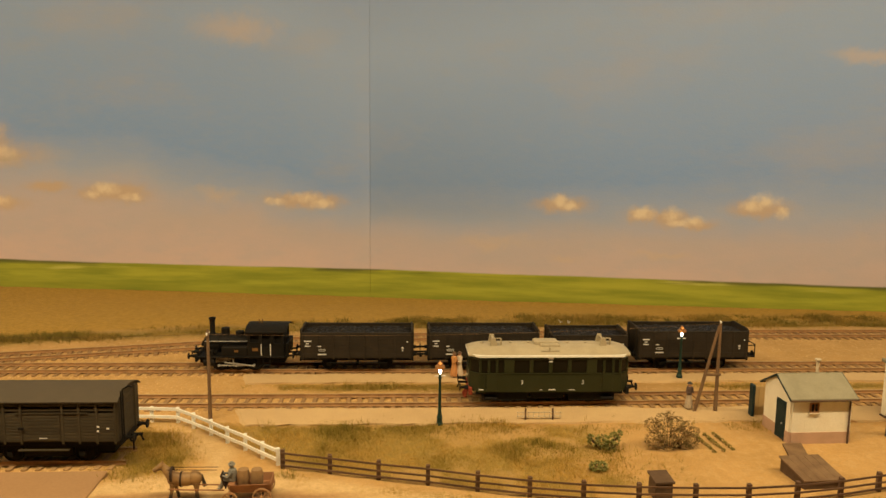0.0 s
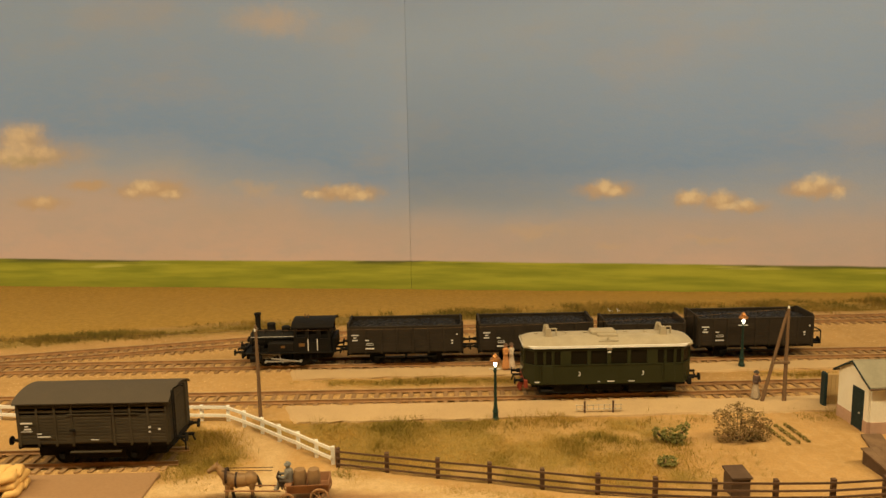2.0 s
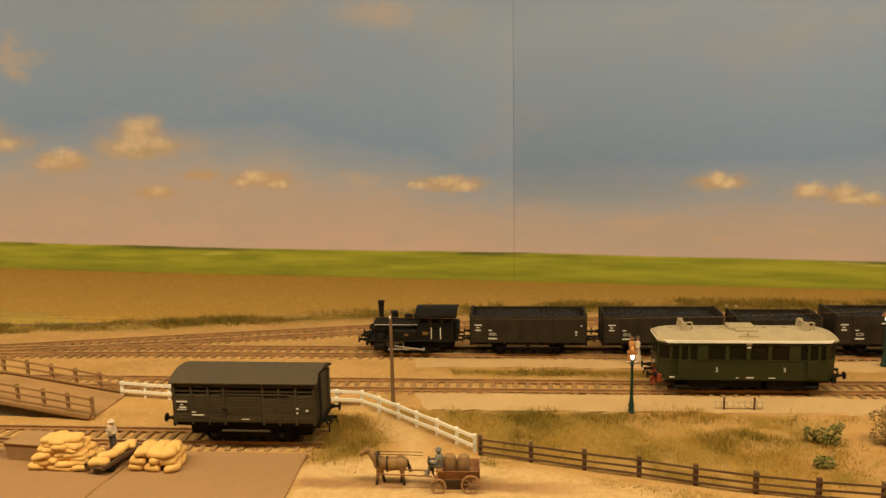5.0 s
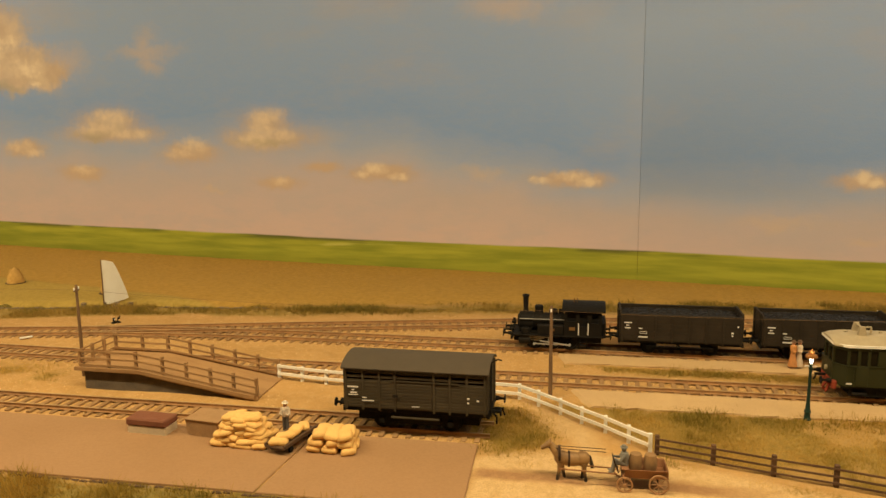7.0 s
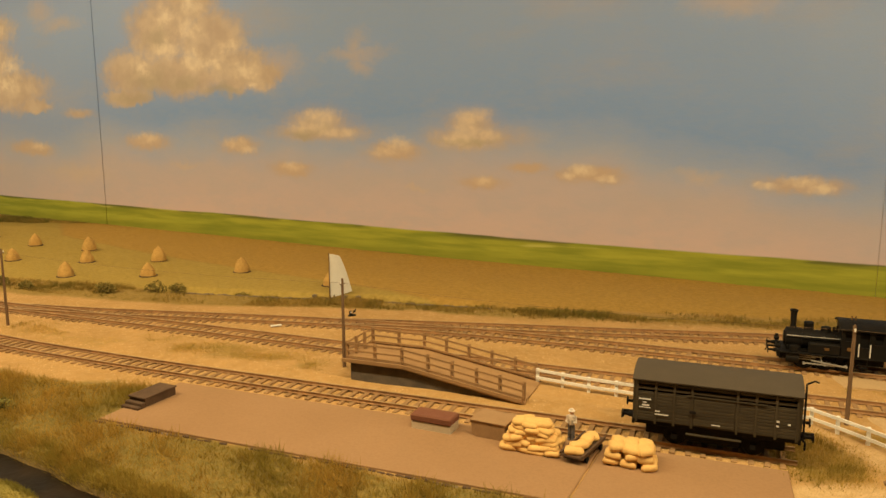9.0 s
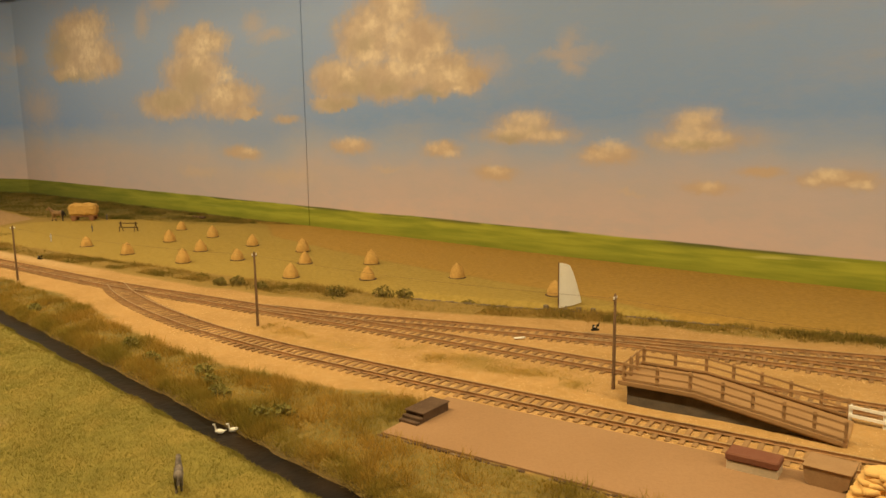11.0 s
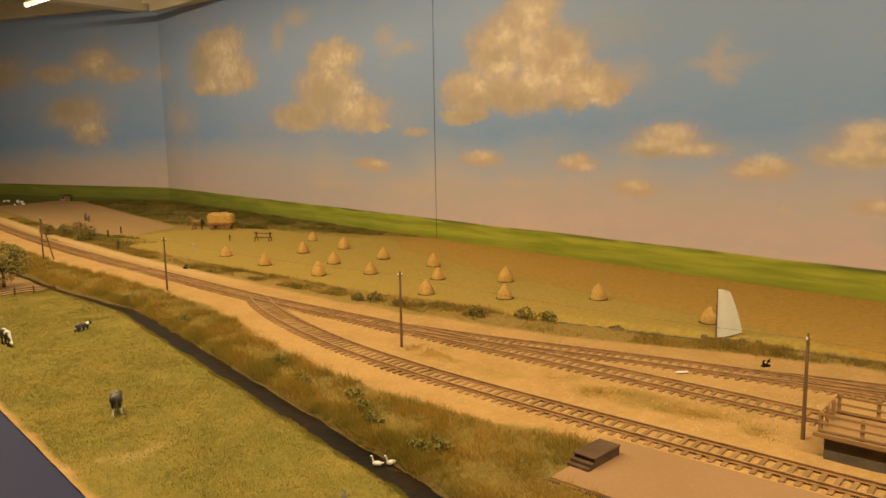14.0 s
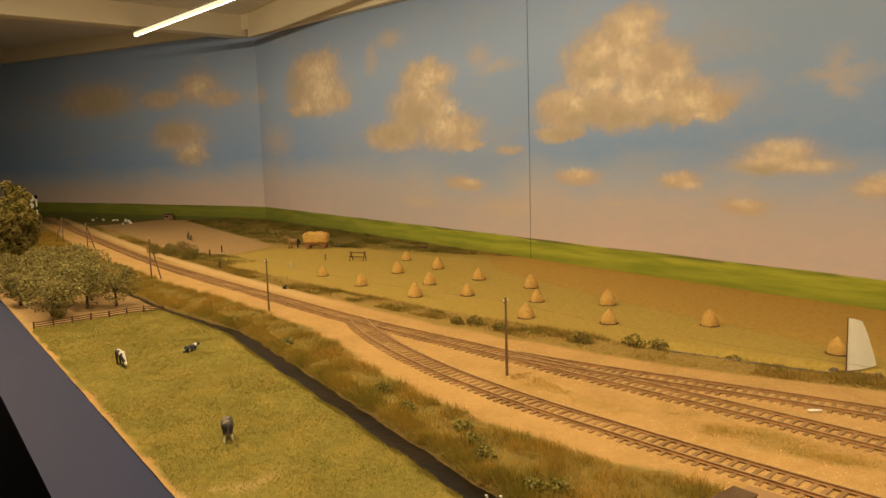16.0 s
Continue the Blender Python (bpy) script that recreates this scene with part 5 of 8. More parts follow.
def locomotive():
    top = thing("steam_locomotive", 0, 0, 0, 0, "small black tank locomotive with tall chimney and bright rods", "locomotive")
    bz = 18.0
    part("frame", Shape().box(5, 67, -7.5, 7.5, 5, 11.0, 0.3), UNDER, top, smooth=False)
    part("running_board", Shape().box(3.5, 68, -14, 14, 10.4, 11.4, 0.2), BLACK, top, smooth=False)
    part("buffer_beam", Shape().box(3.2, 5, -14, 14, 7.6, 12.6, 0.3), BLACK, top, smooth=False)
    buffers(top, 3.2, -1, 11.0)
    buffers(top, 67.8, 1, 11.0)
    part("smokebox", Shape().lathe("x", (0, 0, bz), [(8, 2.0), (8.3, 5.8), (9, 7.0), (18.5, 7.0), (18.6, 6.4)], 24), BLACK, top)
    part("smokebox_door", Shape().lathe("x", (0, 0, bz), [(7.0, 1.0), (7.3, 4.4), (8.2, 5.2)], 20), BLACK, top)
    part("smokebox_saddle", Shape().box(9, 18, -6.2, 6.2, 10, 14.5, 0.4), BLACK, top, smooth=False)
    part("boiler", Shape().lathe("x", (0, 0, bz), [(18.4, 6.4), (42, 6.4)], 24), BLACK, top)
    for x in (24, 31, 38):
        part("boiler_band", Shape().lathe("x", (0, 0, bz), [(x, 6.4), (x + 0.1, 6.6), (x + 0.8, 6.6), (x + 0.9, 6.4)], 24), BLACK, top)
    part("chimney", Shape().lathe("z", (13.0, 0, 0), [(bz + 5.6, 3.4), (bz + 7.2, 2.2), (bz + 9, 1.75), (36.0, 2.1), (36.2, 2.6), (37.4, 2.6), (37.5, 1.8), (35, 1.6)], 18), BLACK, top, "tall flared chimney")
    part("steam_dome", Shape().lathe("z", (22.5, 0, 0), [(bz + 5.2, 3.8), (bz + 6.8, 3.1), (28.6, 3.0), (29.2, 3.2), (29.8, 2.7), (30.2, 0.8)], 18), BLACK, top)
    part("sand_dome", Shape().lathe("z", (33.0, 0, 0), [(bz + 5.2, 3.6), (bz + 6.6, 3.2), (26.2, 3.1), (26.8, 3.3), (27.3, 2.4), (27.5, 0.5)], 18), BLACK, top)
    for x, r, z1 in ((37.8, 1.3, 27.6), (39.6, 0.9, 28.4)):
        part("safety_valve", Shape().lathe("z", (x, 0, 0), [(bz + 5.6, r), (z1 - 1.5, r * 0.8), (z1 - 0.5, r * 0.9), (z1, r * 0.4)], 12), BLACK, top)
    for side in (-1, 1):
        y0, y1 = sorted((side * 8.6, side * 13.4))
        part("side_tank", Shape().box(22, 41, y0, y1, 11.4, 18.4, 0.6), BLACK, top, "low black water tank beside the boiler", smooth=False)
        y0, y1 = sorted((side * 8.0, side * 12.6))
        part("sand_box", Shape().box(11, 16, y0, y1, 11.4, 15.6, 0.4), BLACK, top, smooth=False)
        y0, y1 = sorted((side * 8.0, side * 13.2))
        part("cylinder", Shape().cyl("x", (0, side * 10.8, 6.8), 9, 17, 3.0, 16).box(9.5, 16.5, y0, y1, 7.2, 10.6, 0.3), BLACK, top)
        part("piston_rod", Shape().rod((17, side * 10.8, 6.8), (25, side * 10.8, 6.8), 0.4), STEEL, top, "bright steel rod")
        part("slide_bar", Shape().beam((17, side * 11.4, 8.3), (27, side * 11.4, 8.3), 0.5, 0.6), STEEL, top, "bright steel bar", smooth=False)
        part("connecting_rod", Shape().beam((24, side * 12.6, 6.8), (45, side * 12.6, 4.2), 0.6, 0.8), STEEL, top, "bright steel rod", smooth=False)
        part("coupling_rod", Shape().beam((20, side * 11.9, 4.4), (45, side * 11.9, 4.2), 0.6, 0.9), STEEL, top, "bright steel rod", smooth=False)
        part("valve_gear", Shape().beam((16.5, side * 11.8, 10.0), (31, side * 11.8, 9.0), 0.5, 0.6).beam((30.8, side * 11.8, 4.4), (29.6, side * 11.8, 10.4), 0.6, 0.9), STEEL, top, "bright steel valve gear", smooth=False)
        for x in (20, 32.5, 45):
            w = part("driving_wheel", Shape().lathe("y", (x, 0, 6.2), [(side * 7.6, 6.8), (side * 8.1, 6.7), (side * 8.3, 6.1), (side * 10.0, 6.0), (side * 10.1, 5.0), (side * 9.4, 4.9), (side * 9.4, 1.6), (side * 10.6, 1.4)], 24), BLACK, top, "black spoked driving wheel")
            part("crank_pin", Shape().cyl("y", (x, 0, 4.3), min(side * 9, side * 13), max(side * 9, side * 13), 0.8, 10), STEEL, w)
        # cab sides with window and doorway
        y = side * 13.4
        s2 = Shape().pierced((41, 43, 49, 51.5, 57, 60, 65, 67), (11.4, 18.5, 21, 22, 28, 28.4, 30), ((43, 49, 22, 28), (51.5, 57, 18.5, 28.4), (60, 65, 21, 28)), y - 0.4, y + 0.4)
        part("cab_side", s2, BLACK, top, smooth=False)
        for x in (51.0, 57.6):
            part("grab_rail", Shape().rod((x, y + side * 0.9, 12.5), (x, y + side * 0.9, 21), 0.35), LETTER, top, "pale handrail")
        part("number_plate", Shape().box(44.5, 48.5, min(y + side * 0.4, y + side * 0.7), max(y + side * 0.4, y + side * 0.7), 15.6, 17.8), BRASS, top, "small brass plate", smooth=False)
        part("works_plate", Shape().box(31.5, 34.2, min(side * 13.4, side * 13.7), max(side * 13.4, side * 13.7), 14.6, 16.2), BRASS, top, "small brass plate", smooth=False)
        part("cab_step", Shape().box(52, 57, min(side * 11.5, side * 14), max(side * 11.5, side * 14), 4.6, 5.1).box(52, 52.5, side * 12.5 - 0.4, side * 12.5 + 0.4, 5, 10.4).box(56.5, 57, side * 12.5 - 0.4, side * 12.5 + 0.4, 5, 10.4), BLACK, top, smooth=False)
        part("front_lamp", Shape().cyl("x", (0, side * 10, 14.4), 2.2, 5.4, 1.5, 12).box(2.8, 4.8, side * 10 - 0.6, side * 10 + 0.6, 15.6, 17.2), BLACK, top, "black head lamp")
    # Solid black block closing off the cab, in place of the shade inside.
    part("cab_shade_block", Shape().box(42, 66, -11.8, 11.8, 11.5, 27.6, 0.5), UNDER, top, "solid black block standing for the shade inside the cab", smooth=False)
    part("cab_front", Shape().box(41, 41.8, -13.4, 13.4, 11.4, 30), BLACK, top, smooth=False)
    part("cab_back", Shape().box(66.4, 67.2, -13.4, 13.4, 11.4, 23), BLACK, top, smooth=False)
    arc = [(y, 29.9 + 3.6 * (1 - abs(y / 15.4) ** 2.2)) for y in [-15.4 + 30.8 * k / 12 for k in range(13)]]
    part("cab_roof", Shape().prism(arc + [(y, z - 0.8) for y, z in arc[::-1]], 39.4, 69.5), BLACK, top, "curved black cab roof")
    for x in (47.5, 49.8):
        part("whistle", Shape().rod((x, -1, 32.5), (x, -1, 36.2), 0.45), BRASS, top, "brass whistle pipe")
    part("bunker", Shape().box(67.3, 70, -11.2, 13.2, 11.4, 20.5, 0.4), BLACK, top, smooth=False)
    part("hand_rail", Shape().rod((9, -8.0, 21.4), (41, -8.0, 21.4), 0.3).rod((9, 8.0, 21.4), (41, 8.0, 21.4), 0.3), STEEL, top, "steel handrail")
    return top


TRAIN_X = -158
ty = 549
SHORT = 0.935  # the length of the wagons against their plans
loco = locomotive()
loco.matrix_basis = pose(TRAIN_X * 0.001, (ty - 1.5) * 0.001, (RAIL_Z + 0.06) * 0.001, 0, 0, 0.4)
wagon = open_wagon(86, 29.5, 8, (-22, 22), "dark brown open wagon heaped with coal, white marks on its side")
wagon.matrix_basis = pose((TRAIN_X + 120) * 0.001, (ty - 0.3) * 0.001, RAIL_Z * 0.001)
wagon.scale = (SHORT, 1, 1)
second = put(wagon, TRAIN_X + 213.4, ty + 0.1, RAIL_Z)
short = open_wagon(60, 27.5, 6, (-15, 15), "shorter dark grey open wagon heaped with lumps of coal")
short.matrix_basis = pose((TRAIN_X + 291.7) * 0.001, (ty + 0.4) * 0.001, RAIL_Z * 0.001)
last = open_wagon(88, 30.5, 9, (-24, 24), "dark brown coal wagon with a brake platform, last of the train", True)
last.matrix_basis = pose((TRAIN_X + 370) * 0.001, (ty + 0.7) * 0.001, RAIL_Z * 0.001)

second.scale = short.scale = last.scale = (SHORT, 1, 1)


def cattle_van():
    top = thing("cattle_van", -189.5, 395, RAIL_Z - 1.78, 0, "dark grey planked cattle van with slatted vents, on the siding", "goods wagon")
    h, f, e = 38.2, 12.9, 35.0
    part("floor", Shape().box(-h, h, -14.4, 14.4, f, f + 1.4), VAN, top, smooth=False)
    # Black block filling the gap under the van in place of its shade.
    part("underframe_shade", Shape().box(-h + 5, h - 5, -6.8, 6.8, 3.2, f - 0.5, 0.4), UNDER, top, "black block for the frame and the shade under the floor", smooth=False)
    for side in (-1, 1):
        y = side * 14.8
        wall = part("side_wall", Shape().box(-h, h, y - side * 0.1 - 0.3, y - side * 0.1 + 0.3, f, 28.4), VAN, top, "grey planked side", smooth=False)
        for k in range(9):
            z = f + 0.3 + k * 1.64
            part("plank", Shape().box(-h + 0.2, h - 0.2, y + side * 0.25 - 0.3, y + side * 0.25 + 0.3, z, z + 1.40, 0.12), VAN, wall, smooth=False)
        for z in (29.6, 32.0):
            part("vent_slat", Shape().box(-h + 0.2, h - 0.2, y - 0.3, y + 0.3, z, z + 1.45, 0.1), VAN, top, smooth=False)
        part("eave_board", Shape().box(-h, h, y - 0.4, y + 0.4, 34.0, e + 0.4), VAN, top, smooth=False)
        for x in (-h + 0.9, -28, -19, -10.5, 10.5, 19, 28, h - 0.9):
            part("stanchion", Shape().box(x - 0.6, x + 0.6, min(y + side * 0.4, y + side * 0.85), max(y + side * 0.4, y + side * 0.85), f - 1.0, e, 0.12), VAN, top, smooth=False)
        door = part("door", Shape().box(-9.6, 9.6, min(y + side * 0.3, y + side * 0.7), max(y + side * 0.3, y + side * 0.7), f + 0.6, 28.6, 0.1), VAN, top, "sliding planked door", smooth=False)
        for k in range(8):
            z = f + 1.0 + k * 1.7
            part("plank", Shape().box(-9.3, 9.3, min(y + side * 0.6, y + side * 0.95), max(y + side * 0.6, y + side * 0.95), z, z + 1.45, 0.1), VAN, door, smooth=False)
        part("latch", Shape().box(-11.5, -8.5, min(y + side * 1.4, y + side * 2.0), max(y + side * 1.4, y + side * 2.0), 20, 21.4, 0.15), UNDER, top, smooth=False)
        part("door_rail", Shape().box(-13, 24, min(y + side * 0.5, y + side * 1.1), max(y + side * 0.5, y + side * 1.1), 28.3, 28.9), VAN, top, smooth=False)
        part("sole_bar", Shape().box(-h, h, side * 12.4 - 0.8, side * 12.4 + 0.8, f - 2.6, f, 0.2), UNDER, top, smooth=False)
        part("step_board", Shape().box(-13, 13, side * 14.4 - 1.0, side * 14.4 + 1.0, 8.0, 8.6, 0.1), VAN, top, "grey step board", smooth=False)
    arc = [(y, e + 4.6 * (1 - (y / 16.8) ** 2) ** 0.8) for y in [-16.8 + 33.6 * k / 16 for k in range(17)]]
    for side in (-1, 1):
        x = side * h
        part("end_wall", Shape().prism([(-15, f), (15, f)] + [(y * 0.89, z - 0.5) for y, z in arc[::-1]], x - 0.4, x + 0.4), VAN, top, "planked end", smooth=False)
        for k in range(12):
            z = f + 0.4 + k * 1.78
            part("end_plank", Shape().box(min(x + side * 0.3, x + side * 0.75), max(x + side * 0.3, x + side * 0.75), -14.6, 14.6, z, z + 1.5, 0.1), VAN, top, smooth=False)
        for y in (-8, 8):
            part("end_post", Shape().box(min(x + side * 0.6, x + side * 1.8), max(x + side * 0.6, x + side * 1.8), y - 0.8, y + 0.8, f, 36.5, 0.15), VAN, top, smooth=False)
        part("buffer_beam", Shape().box(min(x, x + side * 1.4), max(x, x + side * 1.4), -14, 14, f - 2.8, f + 0.2, 0.2), UNDER, top, smooth=False)
        buffers(top, x + side * 1.4, side, 13.2)
    part("roof", Shape().prism(arc + [(y * 0.99, z - 0.7) for y, z in arc[::-1]], -h - 1.4, h + 1.4), VANROOF, top, "smooth grey arched roof")
    for x in (-18.5, 18.5):
        wheelset(top, x)
        axle_guard(top, x, 11.5)
    ladder = Shape()
    for y in (-11.5, -14):
        ladder.rod((h + 2.2, y, 12), (h + 2.2, y, 40), 0.4)
    for k in range(8):
        ladder.rod((h + 2.2, -11.5, 16 + 2.8 * k), (h + 2.2, -14, 16 + 2.8 * k), 0.3)
    part("ladder", ladder.rod((h + 2.2, -11.5, 40), (h + 5.5, -11.5, 42), 0.45).rod((h + 5.5, -11.5, 42), (h + 7.5, -11.5, 41.4), 0.45), UNDER, top, "iron ladder and brake handle")
    part("vacuum_hose", Shape().rod((h + 2, -4, 10), (h + 4, -4, 8), 0.5).rod((h + 4, -4, 8), (h + 4, -4, 4), 0.5), UNDER, top)
    part("brake_rigging", Shape().rod((-18, -6, 4), (18, -6, 4), 0.5).box(-2, 2, -9, 9, 3.4, 5), UNDER, top, smooth=False)
    # Dark boxes added between the wheels to stand for the shade below the van.
    part("shade_boxes", Shape().box(-13, 13, -9.5, 9.5, 2.5, 9.5, 0.5).box(-24, -20, -9, 9, 3, 11).box(20, 24, -9, 9, 3, 11), UNDER, top, "dark boxes standing for the shade under the van", smooth=False)
    lettering(top, [(-h + 2, 24.2, 6, 0.8), (-h + 4.0, 22.6, 1.8, 0.6), (-h + 3.6, 21.0, 3.6, 0.8), (-h + 2.2, 20.0, 5.6, 0.4), (-h + 10, 18.6, 2.4, 0.6), (-h + 10, 17.0, 6.6, 0.6), (h - 10, 21.0, 1.3, 0.9), (h - 10, 18.6, 1.1, 0.9), (h - 5, 20.0, 1.3, 0.9)], -15.95)
    part("number_mark", Shape().box(-1, 3, -16.7, -16.4, 15.4, 15.7), LETTER, top, smooth=False)
    return top


cattle_van()


def text_mesh(words, size, mat):
    cu = bpy.data.curves.new("text", "FONT")
    cu.body, cu.size, cu.extrude, cu.align_x = words, size * 0.001, 0.00008, "CENTER"
    ob = new("text_source", cu)
    me = bpy.data.meshes.new_from_object(ob)
    bpy.data.objects.remove(ob)
    me.materials.append(mat)
    return me


def railcar():
    top = thing("railcar", 91, 477.6, RAIL_Z, 0.4, "dark green third class railcar with a silver roof, at the platform", "railcar")
    h, f, e, w = 52.0, 9.0, 33.2, 15.5

    def plan(k, inset=0.0):
        """The outline of the body with its tapered ends."""
        a, b2 = h * k, w - inset
        return [(-a, -b2 * 0.62), (-a + 6, -b2), (a - 6, -b2), (a, -b2 * 0.62), (a, b2 * 0.62), (a - 6, b2), (-a + 6, b2), (-a, b2 * 0.62)]

    def ring(outline, z0, z1):
        n2 = len(outline)
        return Shape().add([(x, y, z) for z in (z0, z1) for x, y in outline], [(i, (i + 1) % n2, n2 + (i + 1) % n2, n2 + i) for i in range(n2)] + [tuple(range(n2)), tuple(range(n2, 2 * n2))])

    part("lower_body", ring(plan(1.0), f, 21.2), GREEN, top, "dark green panelled body", smooth=False)
    part("glass_band", ring(plan(0.99, 0.7), 21.1, 31.4), DARKGLASS, top, "dark reflecting window glass", smooth=False)
    part("waist_band", ring([(x * 1.005, y * 1.02) for x, y in plan(1.0)], 20.8, 21.4), GREEN, top, smooth=False)
    part("upper_band", ring(plan(1.0), 30.0, e), GREEN, top, "green band above the windows", smooth=False)
    for side in (-1, 1):
        y0, y1 = sorted((side * (w - 1.2), side * (w + 0.05)))
        for x0, x1 in ((-46, -44.6), (-40.6, -39), (-35.4, -33.8), (-30, -23.5), (-13.5, -11.2), (-1.2, 1.2), (11.2, 13.5), (23.5, 30), (34, 35.6), (40, 41.6), (44.6, 46)):
            part("window_pillar", Shape().box(x0, x1, y0, y1, 21.1, 30.2, 0.15), GREEN, top, smooth=False)
        for x in (-38, 37.5):
            part("door", Shape().box(x - 3.4, x + 3.4, min(side * w, side * (w + 0.35)), max(side * w, side * (w + 0.35)), f + 0.8, 20.7, 0.12), GREEN, top, "green passenger door", smooth=False)
            part("step", Shape().box(x - 3.8, x + 3.8, side * 14 - 1.6, side * 14 + 1.6, 4.4, 5.0), UNDER, top, smooth=False)
            part("grab_rail", Shape().rod((x - 4.4, side * (w + 0.6), 13), (x - 4.4, side * (w + 0.6), 21), 0.25), GREEN, top)
        for x in (-18.3, 21.0):
            m3 = text_mesh("3", 3.8, LETTER)
            ob = part("class_number", m3, None, top, "white class figure 3")
            ob.matrix_basis = pose(x * 0.001, side * (w + 0.12) * 0.001, 0.0142, 90, 0, 0 if side < 0 else 180)
        lettering(top, [(-7, f + 1.2, 1.6, 0.5), (-1, f + 1.2, 4.4, 0.7), (12, f + 1.2, 4, 0.5), (-46, f + 1.4, 3, 0.7), (38, f + 1.6, 1.2, 1.2), (-1.1, 28.8, 2.2, 0.9)], side * (w + 0.15) if side < 0 else w + 0.2)
        part("plate", Shape().box(-1.6, 1.6, min(side * w, side * (w + 0.2)), max(side * w, side * (w + 0.2)), 30.6, 31.9), LETTER, top, "small white plate", smooth=False)
        part("sole_bar", Shape().box(-h + 4, h - 4, side * 12.8 - 0.7, side * 12.8 + 0.7, 7.0, f, 0.2), UNDER, top, smooth=False)
    # end windows
    for side in (-1, 1):
        for y in (-7.2, 0, 7.2):
            part("end_pillar", Shape().box(min(side * (h - 1.2), side * (h + 0.05)), max(side * (h - 1.2), side * (h + 0.05)), y - 0.9 - 1.6, y + 0.9 - 1.6, 21.1, 30.2), GREEN, top, smooth=False)
        part("headlight", Shape().cyl("x", (0, 0, 15.5), min(side * h, side * (h + 1.2)), max(side * h, side * (h + 1.2)), 1.4, 12), SILVER, top, "round headlight")
        part("buffer_beam", Shape().box(min(side * (h - 2), side * (h + 0.4)), max(side * (h - 2), side * (h + 0.4)), -13, 13, 6.4, 11.2, 0.3), SIGNALRED if side < 0 else UNDER, top, "red buffer beam" if side < 0 else "black buffer beam", smooth=False)
        buffers(top, side * (h + 0.4), side, 10.5)
    # roof with rounded ends
    nx, ny = 40, 14
    v, fc = [], []
    for i in range(nx):
        u = -1 + 2 * i / (nx - 1)
        x = u * (h + 0.6)
        q = max(0.0, (abs(x) - (h - 12)) / 14.2)
        half = (w + 0.9) * (1 - 0.30 * q ** 2.2)
        rise = 4.2 * (1 - 0.75 * q ** 2.4)
        for j in range(ny):
            t = -1 + 2 * j / (ny - 1)
            v.append((x, half * t, e - 0.2 + rise * (1 - abs(t) ** 2.6)))
    fc = [(i * ny + j, (i + 1) * ny + j, (i + 1) * ny + j + 1, i * ny + j + 1) for i in range(nx - 1) for j in range(ny - 1)]
    base = len(v)
    v2 = [(x, y, e - 1.0) for x, y, z in v]
    rim = [i * ny for i in range(nx)] + [(nx - 1) * ny + j for j in range(1, ny)] + [i * ny + ny - 1 for i in range(nx - 2, -1, -1)] + [j for j in range(ny - 2, 0, -1)]
    k = len(rim)
    v += [v2[i] for i in rim]
    fc += [(rim[i], rim[(i + 1) % k], base + (i + 1) % k, base + i) for i in range(k)] + [tuple(base + i for i in range(k))]
    part("roof", Shape().add(v, fc), SILVER, top, "rounded silver roof")
    part("gutter", ring([(x * 1.016, y * 1.075) for x, y in plan(1.0)], e - 1.0, e + 0.3), WHITE, top, "pale gutter strip", smooth=False)
    for x in (-36, 36):
        for y in (-5, 5):
            part("roof_bracket", Shape().prism([(x - 2.6, 35.4), (x + 2.6, 35.4), (x + 1.3, 42), (x - 1.3, 42)], y - 1.2, y + 1.2, "y"), SILVER, top, "silver roof cooler bracket", smooth=False)
        part("roof_bar", Shape().rod((x, -6, 41), (x, 6, 41), 0.7).rod((x + 2, -4, 41.5), (x + 5, -4, 41.5), 0.5).rod((x + 5, -4, 41.5), (x + 5, -4, 36), 0.5), SILVER, top)
    part("roof_hatch", Shape().box(-9, 7, -4, 5, 35.6, 39.4, 0.7).box(-5.5, 7.4, -7.5, -3.6, 35.2, 38.2, 0.5), SILVER, top, "flat silver hatch", smooth=False)
    part("roof_pipe", Shape().rod((-31, -2, 36.6), (-26, -2, 36.9), 0.5).rod((-26, -2, 36.9), (31, -2, 36.9), 0.5), SILVER, top)
    part("roof_walk", Shape().box(-6, 6, -13, -10, 34.6, 35.2).rod((0, -11.5, 35), (0, -11.5, 37.5), 0.6).box(-6, 6, -13.2, -12.6, 35, 35.8), SILVER, top, smooth=False)
    for x in (-24, -12, 14, 26, 42, -43):
        part("roof_vent", Shape().lathe("z", (x, 1.5, 0), [(35, 1.4), (37.2, 1.2), (37.6, 1.6), (38, 0.6)], 10), SILVER, top)
    for x in (-27, 27):
        wheelset(top, x)
        axle_guard(top, x, 8.5)
    part("fuel_tank", Shape().box(-12, 10, -11, 11, 3.0, 8.4, 0.8), UNDER, top, smooth=False)
    # Underframe blocks, made wide and deep to stand for the shade below too.
    for x0, x1 in ((-43, -14), (13, 43)):
        part("underframe_shade", Shape().box(x0, x1, -12.4, 12.4, 2.2, 8.8, 0.5), UNDER, top, "black block for the frame and the shade under the floor", smooth=False)
    part("hose", Shape().rod((-h - 1, -5, 9), (-h - 3.4, -5.5, 5), 0.9).rod((-h - 3.4, -5.5, 5), (-h - 1, -6, 2.6), 0.9).rod((-h - 1, -9, 9), (-h - 2.6, -9.5, 4), 0.8), SIGNALRED, top, "red hose")
    return top


railcar()

# ---- fences, ramp, poles ----


